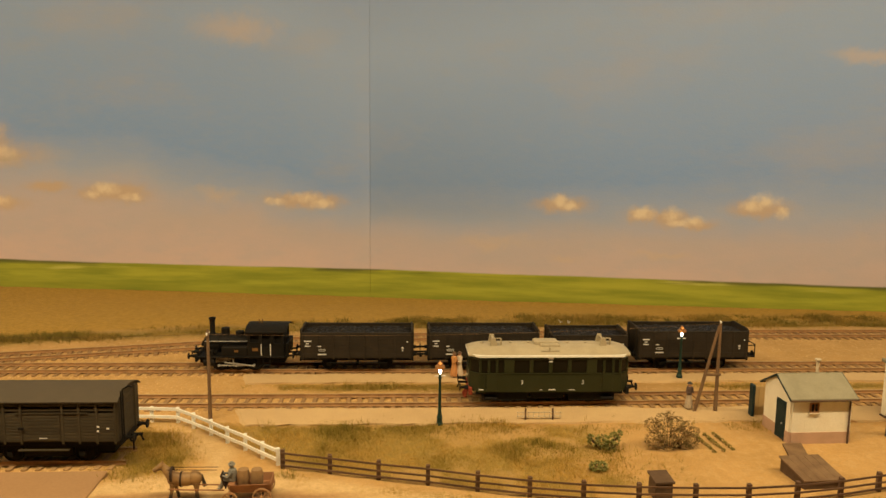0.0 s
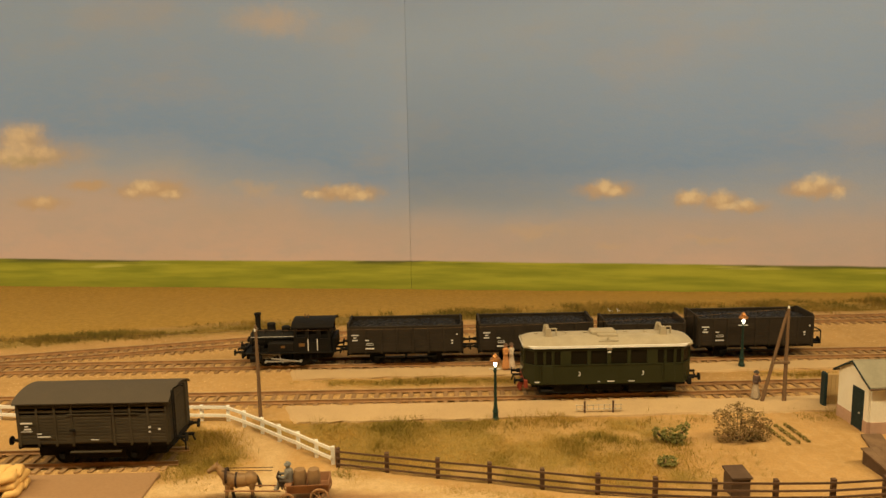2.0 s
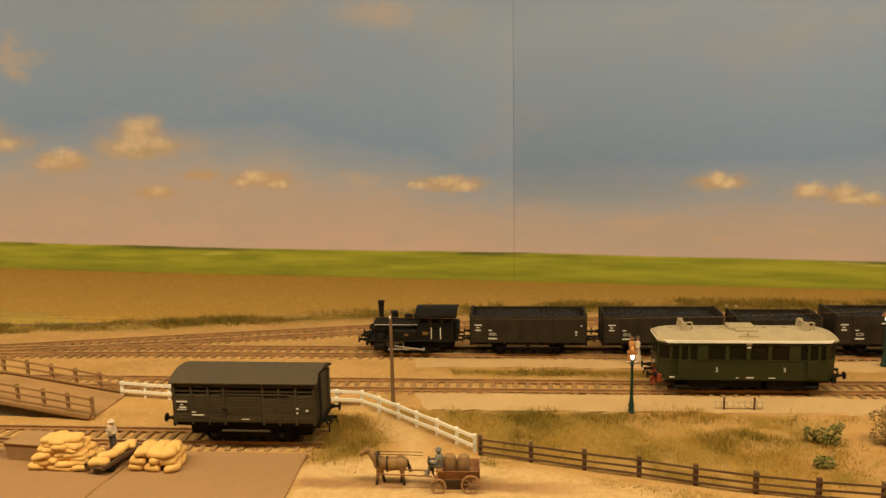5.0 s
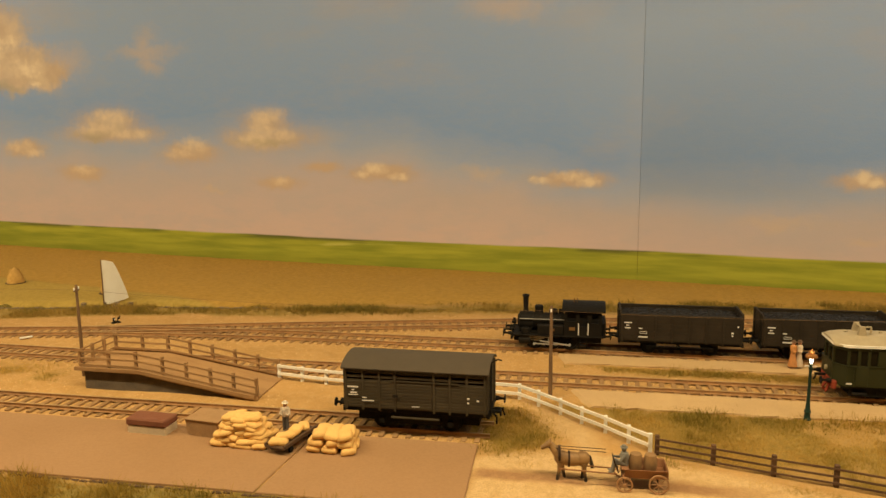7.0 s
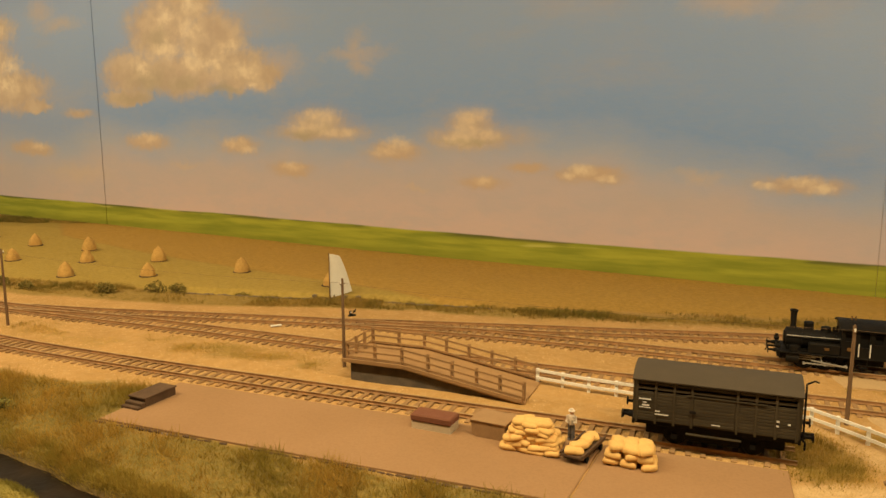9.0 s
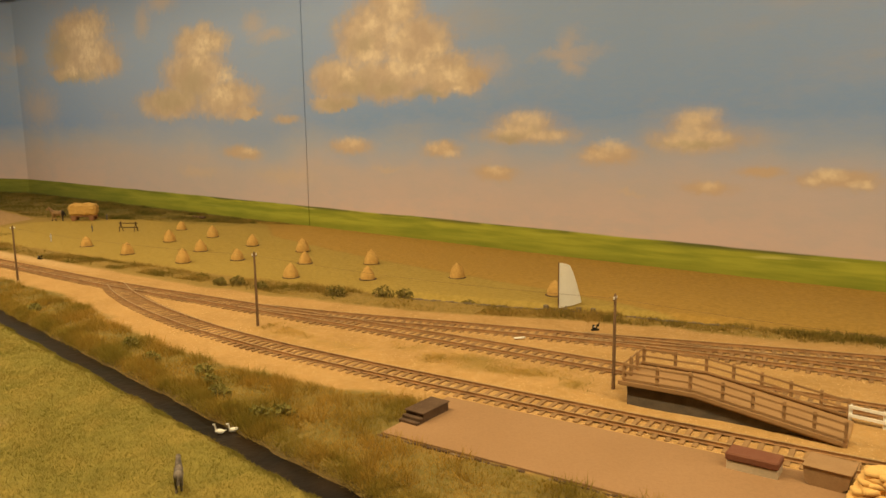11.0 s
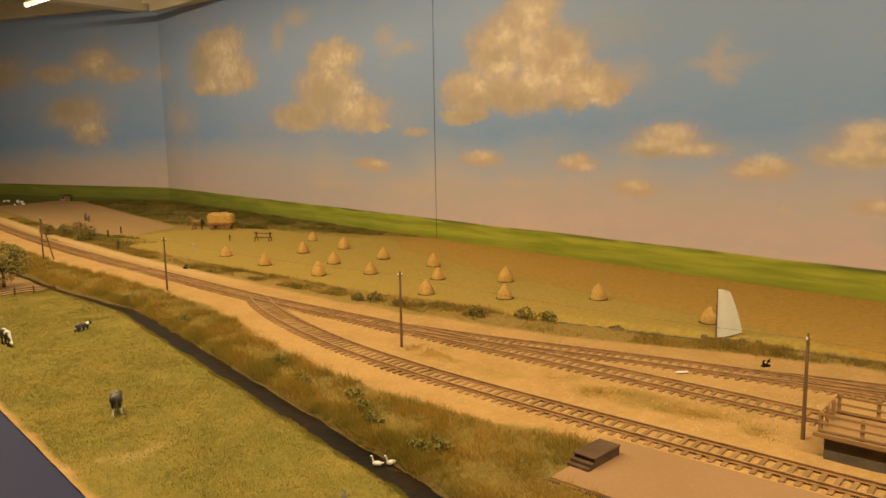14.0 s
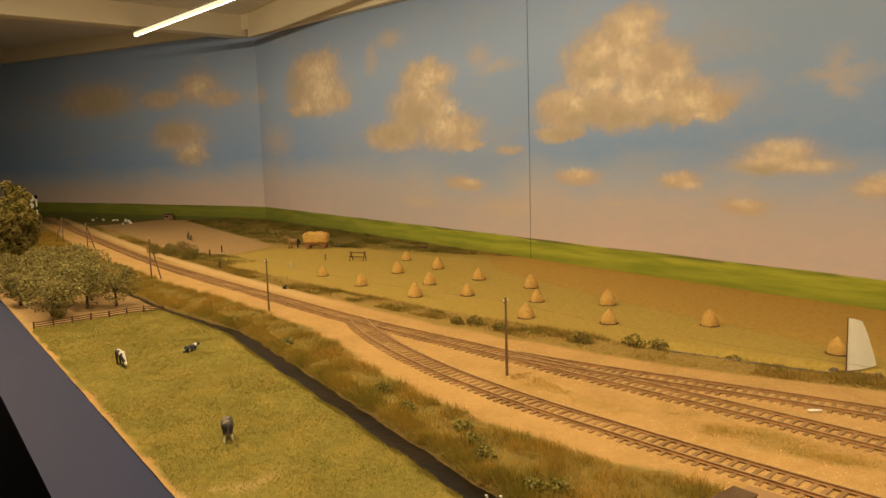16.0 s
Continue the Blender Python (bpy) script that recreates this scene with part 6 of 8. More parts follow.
def rail_fence(name, posts, rails, tall, mat, label, post_w=1.3, rail_h=0.9, base=None, plank=0.5, group=""):
    """Posts at places, rails from post to post at the heights given."""
    x0, y0 = posts[0][:2]
    top = thing(name, x0, y0, 0, 0, label, "fence", group)
    pts = []
    for p in posts:
        z = base(p[0], p[1]) if base else ground_z(p[0], p[1])
        pts.append((p[0] - x0, p[1] - y0, z))
    for x, y, z in pts:
        part("post", Shape().box(x - post_w / 2, x + post_w / 2, y - post_w / 2, y + post_w / 2, z - 1.5, z + tall, 0.15), mat, top, smooth=False)
    for a, b in zip(pts, pts[1:]):
        for r in rails:
            d = Vector((b[0] - a[0], b[1] - a[1], 0)).normalized()
            off = Vector((d.y, -d.x, 0)) * (post_w / 2 + plank / 2)
            part("rail", Shape().beam((a[0] + off.x - d.x * 0.4, a[1] + off.y - d.y * 0.4, a[2] + r), (b[0] + off.x + d.x * 0.4, b[1] + off.y + d.y * 0.4, b[2] + r), plank, rail_h), mat, top, smooth=False)
    return top


rail_fence("white_fence", [(-298, 456), (-281, 453), (-264, 450.5), (-247, 449), (-230, 448), (-213, 447), (-190, 446), (-172, 445.5), (-156, 445), (-140, 444), (-128, 434.5), (-115, 424), (-103, 413), (-90.5, 402), (-79, 391.5), (-69, 382)], (8.9, 3.9), 9.7, WHITE, "white painted post and rail fence along the path", 1.9, 1.7, plank=0.9)
rail_fence("brown_fence", [(-66, 378.5), (-40.5, 371.5), (-15, 363.5), (10, 357), (34.5, 350.5), (59.5, 344), (85, 339.5), (111, 336), (138, 334), (164, 334), (189, 336), (213, 340), (236, 346), (262, 353), (290, 360)], (2.0, 5.2, 8.8), 10.4, DARKWOOD, "dark brown rail fence round the plot", 2.1, 0.95)
rail_fence("orchard_fence", [(-1297, 221), (-1296, 242), (-1296, 263), (-1295, 284), (-1294, 305), (-1293, 326), (-1292, 347), (-1291, 371)], (2.2, 4.6, 7.0), 8.5, DARKWOOD, "dark brown rail fence between meadow and orchard", 1.6, 1.1)

ramp = thing("loading_ramp", 0, 0, 0, 0, "brown wooden loading ramp with rails and a dark wall", "loading ramp")
F, B, D = 420, 457, 21.5
part("front_wall", Shape().add([(x, y, z) for y in (F, F + 2) for x, z in ((-414, 4), (-414, 19.5), (-376, 19.5), (-312, 8.5), (-312, 4))], [(0, 1, 2, 3, 4), (9, 8, 7, 6, 5), (0, 5, 6, 1), (1, 6, 7, 2), (2, 7, 8, 3)]), RAMPWALL, ramp, "dark weathered wall", smooth=False)
part("end_wall", Shape().box(-414, -412, F + 2, B, 4, 19.5), RAMPWALL, ramp, "dark weathered wall", smooth=False)
part("deck", Shape().add([(x, y, z) for y in (F - 2, B) for x, z in ((-418, 19.5), (-418, D), (-375, D), (-296, 8.6), (-296, 6.0), (-376, 19.0))], [(0, 1, 2, 5), (2, 3, 4, 5), (6, 11, 8, 7), (8, 11, 10, 9), (0, 6, 7, 1), (1, 7, 8, 2), (2, 8, 9, 3), (3, 9, 10, 4), (4, 10, 11, 5), (5, 11, 6, 0)]), RAMPWOOD, ramp, "sanded brown deck", smooth=False)
part("edge_beam", Shape().beam((-419, F - 2.4, D - 0.4), (-375, F - 2.4, D - 0.4), 1.6, 2.2).beam((-375, F - 2.4, D - 0.4), (-298, F - 2.4, 8.8), 1.6, 2.2), RAMPWOOD, ramp, "worn edge beam", smooth=False)
part("edge_beam", Shape().beam((-419, B, D), (-375, B, D), 1.6, 1.6).beam((-375, B, D), (-298, B, 9.2), 1.6, 1.6), RAMPWOOD, ramp, smooth=False)


def deck_z(x):
    return D if x < -375 else D - (x + 375) / 79 * 12.9


for y, xs2 in ((F - 0.5, (-416, -396, -377, -359, -343, -327, -312, -297)), (B - 0.5, (-416, -396, -377, -361, -345, -329, -313, -299))):
    for x in xs2:
        z = deck_z(x)
        part("post", Shape().box(x - 0.9, x + 0.9, y - 0.9, y + 0.9, z - 1, z + 12.0, 0.15), RAMPWOOD, ramp, smooth=False)
    for a, b in zip(xs2, xs2[1:]):
        for r in (2.0, 6.2, 10.6):
            part("rail", Shape().beam((a, y - 1.1, deck_z(a) + r), (b, y - 1.1, deck_z(b) + r), 0.6, 1.2), RAMPWOOD, ramp, smooth=False)
for y in (F + 12, F + 24):
    part("post", Shape().box(-416.9, -415.1, y - 0.9, y + 0.9, D - 1, D + 12.0, 0.15), RAMPWOOD, ramp, smooth=False)
for r in (2.0, 6.2, 10.6):
    part("rail", Shape().beam((-417, F, D + r), (-417, B, D + r), 0.6, 0.9), RAMPWOOD, ramp, smooth=False)


def pole(x, y, topz, lean=0.0):
    z = ground_z(x, y)
    top = thing("telegraph_pole", x, y, z, 0, "slim brown wooden telegraph pole beside the track", "telegraph pole", "telegraph poles along the line")
    L = topz - z
    part("post", Shape().lathe("z", (0, 0, 0), [(-2, 1.25), (0, 1.25), (L * 0.5, 1.05), (L - 1, 0.85), (L, 0.5)], 10), POLE, top)
    part("cross_arm", Shape().box(-0.5, 0.5, -2.6, 2.6, L - 4.2, L - 3.4, 0.1), POLE, top, smooth=False)
    for y2 in (-2.2, 2.2):
        part("insulator", Shape().lathe("z", (0, y2, 0), [(L - 3.5, 0.35), (L - 2.8, 0.55), (L - 1.9, 0.5), (L - 1.6, 0.2)], 8), WHITE, top, "white insulator")
    return (x, y, topz - 2.6)


def a_pole(x, y, topz, spread, away, label):
    """A braced pole: one upright, one raking leg and a cross piece."""
    z = ground_z(x, y)
    top = thing("braced_telegraph_pole", x, y, z, away, label, "telegraph pole", "telegraph poles along the line")
    L = topz - z
    part("post", Shape().lathe("z", (0, 0, 0), [(-2, 1.3), (0, 1.3), (L, 0.9)], 10), POLE, top)
    part("brace", Shape().rod((-spread, 0, -1), (-0.8, 0, L * 0.97), 1.2, 8, 0.9), POLE, top)
    part("cross_piece", Shape().box(-spread * 0.62, 1.8, -1.5, -0.4, L * 0.42, L * 0.42 + 1.6, 0.2), POLE, top, smooth=False)
    part("insulator", Shape().lathe("z", (0, 0, 0), [(L, 0.5), (L + 1.4, 0.6), (L + 1.8, 0.2)], 8), WHITE, top, "white insulator")
    return (x, y, topz + 0.5)


tops = [a_pole(198, 457, 67, 14, 0, "tall braced wooden telegraph pole beside the platform"), pole(-122, 449, 65), pole(-430, 440, 70), pole(-746, 436, 73), pole(-1143, 442, 72),
        a_pole(-1527, 449, 72.5, 15, 230, "braced telegraph pole beside the far track"), a_pole(-1978, 493, 70, 18, 230, "braced telegraph pole beside the far track"), a_pole(-2300, 536, 69, 18, 50, "braced telegraph pole beside the far track")]
wires = thing("telegraph_wire", 0, 0, 0, 0, "thin wire strung from pole to pole", "wire")


def tube(pts, r, n=5):
    """One unbroken round bar through the points."""
    s2, v, k = Shape(), [], len(pts)
    for i, p in enumerate(pts):
        d = (Vector(pts[min(i + 1, k - 1)]) - Vector(pts[max(i - 1, 0)])).normalized()
        a = d.cross(Vector((0, 0, 1))).normalized()
        b = a.cross(d)
        v += [Vector(p) + r * (math.cos(2 * math.pi * j / n) * a + math.sin(2 * math.pi * j / n) * b) for j in range(n)]
    return s2.add(v, [(i * n + j, i * n + (j + 1) % n, (i + 1) * n + (j + 1) % n, (i + 1) * n + j) for i in range(k - 1) for j in range(n)])


for a, b in zip(tops, tops[1:]):
    part("strand", tube([(a[0] + (b[0] - a[0]) * k / 12, a[1] + (b[1] - a[1]) * k / 12 - 2.2, a[2] + (b[2] - a[2]) * k / 12 - 3.5 * 4 * (k / 12) * (1 - k / 12)) for k in range(13)], 0.08), POLE, wires)


def platform_lamp(x, y, topz):
    z = 10.4 if y > 500 or y > 441 else ground_z(x, y)
    top = thing("platform_lamp", x, y, z, 0, "lit green cast-iron gas lamp with a copper lantern", "street lamp", "lamps on the platforms")
    L = topz - z
    part("post", Shape().lathe("z", (0, 0, 0), [(-1, 2.2), (0.6, 2.2), (1.2, 1.7), (4, 1.5), (4.6, 1.9), (6.4, 1.3), (10, 1.0), (L - 12, 0.75), (L - 10.5, 1.2), (L - 10, 0.8), (L - 8.4, 0.8)], 14), LAMPGREEN, top, "green cast-iron post")
    part("ladder_bar", Shape().rod((-3.2, 0, L - 9.6), (3.2, 0, L - 9.6), 0.35), LETTER, top, "pale ladder bar")
    part("bulb", Shape().lathe("z", (0, 0, 0), [(L - 8.2, 0.5), (L - 7.6, 0.85), (L - 5.8, 1.15), (L - 5.2, 0.6)], 10), BULB, top, "glowing lamp")
    part("lantern_roof", Shape().lathe("z", (0, 0, 0), [(L - 5.0, 1.6), (L - 4.8, 2.9), (L - 4.2, 3.2), (L - 3.2, 2.9), (L - 2.4, 1.5), (L - 2.0, 1.7), (L - 1.2, 1.3), (L - 0.7, 0.6), (L, 0.2)], 16), COPPER, top, "copper lantern cap")
    for k in range(4):
        a = math.pi / 4 + k * math.pi / 2
        part("lantern_bar", Shape().rod((1.0 * math.cos(a), 1.0 * math.sin(a), L - 8.4), (2.1 * math.cos(a), 2.1 * math.sin(a), L - 4.6), 0.18, 5), LAMPGREEN, top)


platform_lamp(19, 438, 48.5)
platform_lamp(199, 525, 48.5)


# ---- the hut and its garden ----
def hut():
    top = thing("hut", 238, 421, 8, 2, "cream rendered hut with pink plinth and grey-green roof", "hut")
    w, d, e, r = 18.0, 14.5, 29.0, 36.5

    def gable(z0):
        return [(-d, z0), (d, z0), (d, e), (0, r), (-d, e)]
    for side in (-1, 1):
        part("gable_wall", Shape().prism(gable(7.0), side * w - 0.6, side * w + 0.6), CREAM, top, "cream gable wall", smooth=False)
        part("plinth", Shape().prism([(-d, -2), (d, -2), (d, 7), (-d, 7)], side * w - 0.9, side * w + 0.9), PLINTH, top, "pink plinth", smooth=False)
        y = side * d
        part("long_wall", Shape().box(-w + 0.7, w - 0.7, y - 0.6, y + 0.6, 7, e), CREAM, top, "cream wall", smooth=False)
        part("plinth", Shape().box(-w + 0.95, w - 0.95, y - 0.9, y + 0.9, -2, 7), PLINTH, top, "pink plinth", smooth=False)
        part("roof_slope", Shape().add([(x, side * (d + 3.2) if k else -side * 0.3, (e - 2.0 if k else r + 0.7) + t) for t in (0, 0.8) for x in (-w - 2.2, w + 2.2) for k in (0, 1)], [(0, 1, 3, 2), (4, 6, 7, 5), (0, 4, 5, 1), (2, 3, 7, 6), (1, 5, 7, 3), (0, 2, 6, 4)]), HUTROOF, top, "grey-green roofing", smooth=False)
        for x in (-w - 2.3, w + 2.3):
            part("barge_board", Shape().beam((x, side * (d + 3.2), e - 2.0), (x, 0, r + 0.8), 0.5, 1.0), TEAL, top, "dark barge board", smooth=False)
        part("gutter", Shape().rod((-w - 2.4, side * (d + 3.5), e - 2.2), (w + 2.4, side * (d + 3.5), e - 2.2), 0.5), STEPWOOD, top, "dark gutter")
    door = part("door", Shape().box(-w - 1.2, -w - 0.6, -9.5, -1.5, 0.5, 22.5, 0.1), TEAL, top, "teal plank door", smooth=False)
    part("door_handle", Shape().box(-w - 1.8, -w - 1.1, -8.6, -7.6, 9.6, 10.4), STEEL, door, smooth=False)
    for y0, y1, z0, z1 in ((-10.6, -9.5, 0, 23.6), (-1.5, -0.4, 0, 23.6), (-9.5, -1.5, 22.5, 23.6)):
        part("door_frame", Shape().box(-w - 1.1, -w - 0.6, y0, y1, z0, z1), TEAL, top, smooth=False)
    win = part("window", Shape().box(-6.6, -2.6, -d - 0.9, -d - 0.5, 19.6, 24.2), DARKGLASS, top, "small dark window", smooth=False)
    for x0, x1, z0, z1 in ((-7.3, -6.6, 19.0, 24.8), (-2.6, -1.9, 19.0, 24.8), (-6.6, -2.6, 24.2, 24.8), (-6.6, -2.6, 19.0, 19.6), (-4.8, -4.4, 19.6, 24.2)):
        part("frame", Shape().box(x0, x1, -d - 1.3, -d - 0.6, z0, z1), CARTWOOD, win, "brown window frame", smooth=False)
    part("sill", Shape().box(-7.8, -1.4, -d - 1.7, -d - 0.6, 18.1, 18.9, 0.15), PALE, win, "pale window sill", smooth=False)
    part("drain_pipe", Shape().rod((w - 1.2, -d - 1.3, -1), (w - 1.2, -d - 1.3, e - 3), 0.55), STEPWOOD, top, "dark drain pipe")
    part("flue", Shape().lathe("z", (6, 2, 0), [(r - 1, 0.9), (r + 8.4, 0.9), (r + 8.5, 1.9), (r + 9.2, 2.0), (r + 9.3, 0.6)], 12), PALE, top, "stove pipe with a flat cap")
    # the privacy screen beside the hut
    scr = thing("privacy_screen", 218, 450, 8, 0, "brown plank screen with a dark green edge post", "screen")
    part("panel", Shape().box(0.9, 15, -0.5, 0.5, 1, 20, 0.15), SCREEN, scr, "tan boards", smooth=False)
    for k in range(5):
        part("board", Shape().box(1.7 + 2.65 * k, 4.1 + 2.65 * k, -0.9, -0.5, 1.2, 19.8, 0.1), SCREEN, scr, smooth=False)
    part("post", Shape().box(-0.9, 0.9, -3.5, 1.5, -1, 21.5, 0.3), TEAL, scr, "dark green edge post", smooth=False)


hut()
cel = thing("cellar_hatch", 209, 360, 8, 4, "low brown wooden cellar hatch with a sloping lid", "cellar hatch")
part("side", Shape().prism([(-11, -2), (11, -2), (11, 7.0), (-11, 4.0)], -10.5, 10.5), STEPWOOD, cel, "dark brown sides", smooth=False)
for k in range(5):
    x = -11.2 + 4.5 * k
    part("board", Shape().add([(a, y, z + t) for t in (0.2, 0.9) for a in (x, x + 4.35) for y, z in ((-11.8, 4.0), (12, 7.2))], [(0, 2, 3, 1), (4, 5, 7, 6), (0, 4, 6, 2), (1, 3, 7, 5), (0, 1, 5, 4), (2, 6, 7, 3)]), POLE, cel, smooth=False)
solid("door_ramp", Shape().add([(x, y, z) for z in (7, 9.2) for x, y in ((208, 376), (219, 376), (227, 404), (216, 404))], [(0, 1, 2, 3), (4, 5, 6, 7), (0, 1, 5, 4), (1, 2, 6, 5), (2, 3, 7, 6), (3, 0, 4, 7)]), POLE, label="flat brown boards laid before the hut door", category="boards", smooth=False)
bin_ = thing("storage_box", 124, 343, 8, 3, "small dark brown wooden box by the fence", "box")
part("body", Shape().box(-4.4, 4.4, -4.5, 5, -1, 8.6, 0.3), STEPWOOD, bin_, smooth=False)
part("lid", Shape().add([(x, y, z + t) for t in (0, 0.9) for x in (-4.9, 4.9) for y, z in ((-5.4, 8.7), (5.8, 10.0))], [(0, 1, 3, 2), (4, 6, 7, 5), (0, 4, 5, 1), (2, 3, 7, 6), (0, 2, 6, 4), (1, 5, 7, 3)]), STEPWOOD, bin_, "sloping lid", smooth=False)
gate = thing("garden_hurdle", 81, 443, 9, 0, "low open hurdle with two dark posts", "hurdle")
for x in (-8.5, 8.5):
    part("post", Shape().box(x - 0.5, x + 0.5, -0.5, 0.5, -1, 7.5, 0.1), DARKWOOD, gate, smooth=False)
for z in (2.2, 4.6):
    part("rail", Shape().box(-14, 14, -0.25, 0.25, z, z + 0.4), PALE, gate, smooth=False)
for k in range(9):
    part("bar", Shape().box(-13.5 + 3.3 * k, -13.1 + 3.3 * k, -0.25, 0.25, 1.2, 5.4), PALE, gate, smooth=False)

# the white house corner at the edge of the view
hs = thing("white_shed", 320, 434, 8, 0, "narrow white rendered shed beside the hut", "shed")
part("wall", Shape().box(-18, 18, -9, 14, 2, 36, 0.4), CREAM, hs, "white rendered wall", smooth=False)
part("plinth", Shape().box(-18.6, 18.6, -9.6, 14.6, -2, 2, 0.3), STEPWOOD, hs, "dark plinth", smooth=False)
part("roof", Shape().box(-19.5, 19.5, -11, 16, 36.1, 38.4, 0.4), HUTROOF, hs, "flat grey roof", smooth=False)

# ---- leaves, shrubs, trees ----


def leaf_cloud(blobs, n, size, seed, flat=0.5):
    """Small leaves on and in rounded clumps: (x, y, z, radius)."""
    rnd = random.Random(seed)
    s2 = Shape()
    tot = sum(b[3] ** 2 for b in blobs)
    for bx, by, bz, r in blobs:
        for _ in range(int(n * r * r / tot)):
            d = Vector((rnd.gauss(0, 1), rnd.gauss(0, 1), rnd.gauss(0, 1))).normalized()
            p = Vector((bx, by, bz)) + d * r * (0.55 + 0.5 * rnd.random() ** 0.5) * Vector((1, 1, 0.8)).length / 1.63
            a = Vector((rnd.gauss(0, 1), rnd.gauss(0, 1), rnd.gauss(0, flat))).normalized() * size * rnd.uniform(0.6, 1.3)
            b = a.cross(Vector((rnd.gauss(0, 1), rnd.gauss(0, 1), rnd.gauss(0, 1)))).normalized() * size * rnd.uniform(0.35, 0.7)
            s2.add([p - a, p + b, p + a, p - b], [(0, 1, 2, 3)])
    return s2


def quick_mesh(name, s2, mat):
    me = bpy.data.meshes.new(name)
    me.from_pydata([(x * 0.001, y * 0.001, z * 0.001) for x, y, z in s2.v], [], s2.f)
    me.materials.append(mat)
    return me


def shrub(name, x, y, blobs, n, size, mat, label, seed, stems=4, thick=0.35):
    top = thing(name, x, y, ground_z(x, y), 0, label, "shrub")
    rnd = random.Random(seed)
    twig = Shape()
    for bx, by, bz, r in blobs:
        for _ in range(stems):
            twig.rod((bx * 0.3, by * 0.3, -1), (bx + rnd.uniform(-r, r) * 0.7, by + rnd.uniform(-r, r) * 0.7, bz + r * rnd.uniform(0, 0.8)), thick, 5, thick * 0.35)
    part("stems", twig, BARK, top)
    part("foliage", quick_mesh("foliage", leaf_cloud(blobs, n, size, seed), mat), None, top)


shrub("dry_shrub", 149, 401, [(-9, 0, 5, 5.5), (-2, -2, 5, 5.5), (6, 1, 5.5, 6), (12, 0, 4, 4.5), (-10, 2, 13, 4.5), (-4, 2, 15.5, 4.8), (3, 0, 14, 5), (9, -1, 12, 4.5), (-7, -2, 9, 4.5), (5, -3, 9, 4.5), (0, 3, 18, 3), (14, 1, 9, 3.2)], 2600, 0.72, DRYBUSH, "dry brown shrub with thin twigs on bare ground", 3, 2, 0.2)
shrub("green_shrub", 112, 401, [(-7, 1, 4.5, 3.2), (-2, 0, 5, 3.8), (4, -1, 6.5, 3.6), (7, 1, 9, 2.6), (2, -3, 3, 3.6), (-9, 0, 7, 2.2)], 520, 0.95, BUSH, "leafy green garden shrub", 4)
shrub("low_plant", 99, 372, [(0, 0, 2.5, 3.5), (4, 1, 2, 3)], 240, 1.0, BUSH, "low pale green plant on sand", 5)
for i, (x, y) in enumerate(((-667, 319), (-646, 308), (-596, 296), (-688, 330), (-795, 347), (-584, 303), (-747, 331), (-992, 378), (-1137, 394))):
    shrub("ditch_plant", x, y, [(0, 0, 3.0, 4.0), (4.5, 1, 2.4, 3.2), (-4, -1, 2.6, 3.2), (8, -1, 1.8, 2.6), (1, -4, 1.6, 2.8)], 300, 1.15, BANKPLANT, "broad-leaved green plant on the ditch bank", 20 + i)
for i, (x, y, r) in enumerate(((-915, 540, 5), (-898, 551, 6), (-860, 548, 5), (-766, 560, 7), (-722, 582, 7), (-700, 588, 6), (-640, 611, 5))):
    shrub("hedge_shrub", x, y, [(-r, 0, r * 0.5, r * 0.8), (0, 1, r * 0.7, r), (r, 0, r * 0.5, r * 0.8)], 420, 1.2, LEAFDARK, "dark green hedge shrub beyond the track", 40 + i)
for i in range(7):
    x, y = ((-1870, 585), (-1815, 594), (-1862, 648), (-1806, 640), (-1720, 588), (-1842, 608), (-1900, 655))[i]
    shrub("field_shrub", x, y, [(-9, 0, 7, 9), (3, 2, 10, 12), (12, -1, 6, 8)], 700, 1.5, LEAFDARK if i != 2 else DRYBUSH, "olive green shrub between track and ploughed land", 60 + i)
for k in range(3):
    beds = thing("vegetable_row", (170, 176, 182)[k], 411, ground_z(170, 407), 0, "row of dark green vegetables in bare soil", "vegetable row", "rows of the kitchen garden")
    for j in range(8):
        part("plant", quick_mesh("plant", leaf_cloud([(j * 0.25, 6 + 1.5 * k - 3.3 * j, 0.6, 1.15)], 46, 0.55, 100 + 8 * k + j), LEAFDARK), None, beds)


def tree(name, x, y, tall, spread, seed, mat, label, leaves=1900, size=2.0, trunk_h=0.32):
    z = ground_z(x, y)
    top = thing(name, x, y, z, 0, label, "tree", "trees beside the line")
    rnd = random.Random(seed)
    wood = Shape().lathe("z", (0, 0, 0), [(-2, 2.6), (0, 2.1), (tall * trunk_h, 1.5), (tall * 0.6, 0.7)], 9)
    blobs = []
    n2 = 9 if trunk_h > 0.2 else 16
    for k in range(n2):
        a = 2.4 * k + rnd.uniform(-0.4, 0.4)
        rr = spread * (0.30 + 0.5 * rnd.random())
        hz = tall * (trunk_h + 0.12 + (0.82 - trunk_h) * (k + 0.5) / n2 + rnd.uniform(-0.06, 0.06))
        narrow = 1 - 0.55 * max(0.0, hz / tall - 0.6) / 0.4
        p = (rr * narrow * math.cos(a), rr * narrow * math.sin(a), hz)
        wood.rod((0, 0, tall * trunk_h * rnd.uniform(0.8, 1.1)), p, 0.9, 6, 0.3)
        blobs.append((*p, spread * rnd.uniform(0.30, 0.48) * narrow))
    part("trunk", wood, BARK, top, "brown trunk with limbs")
    part("crown", quick_mesh("crown", leaf_cloud(blobs, leaves, size, seed + 1, 0.35), mat), None, top, "loose leafy crown")


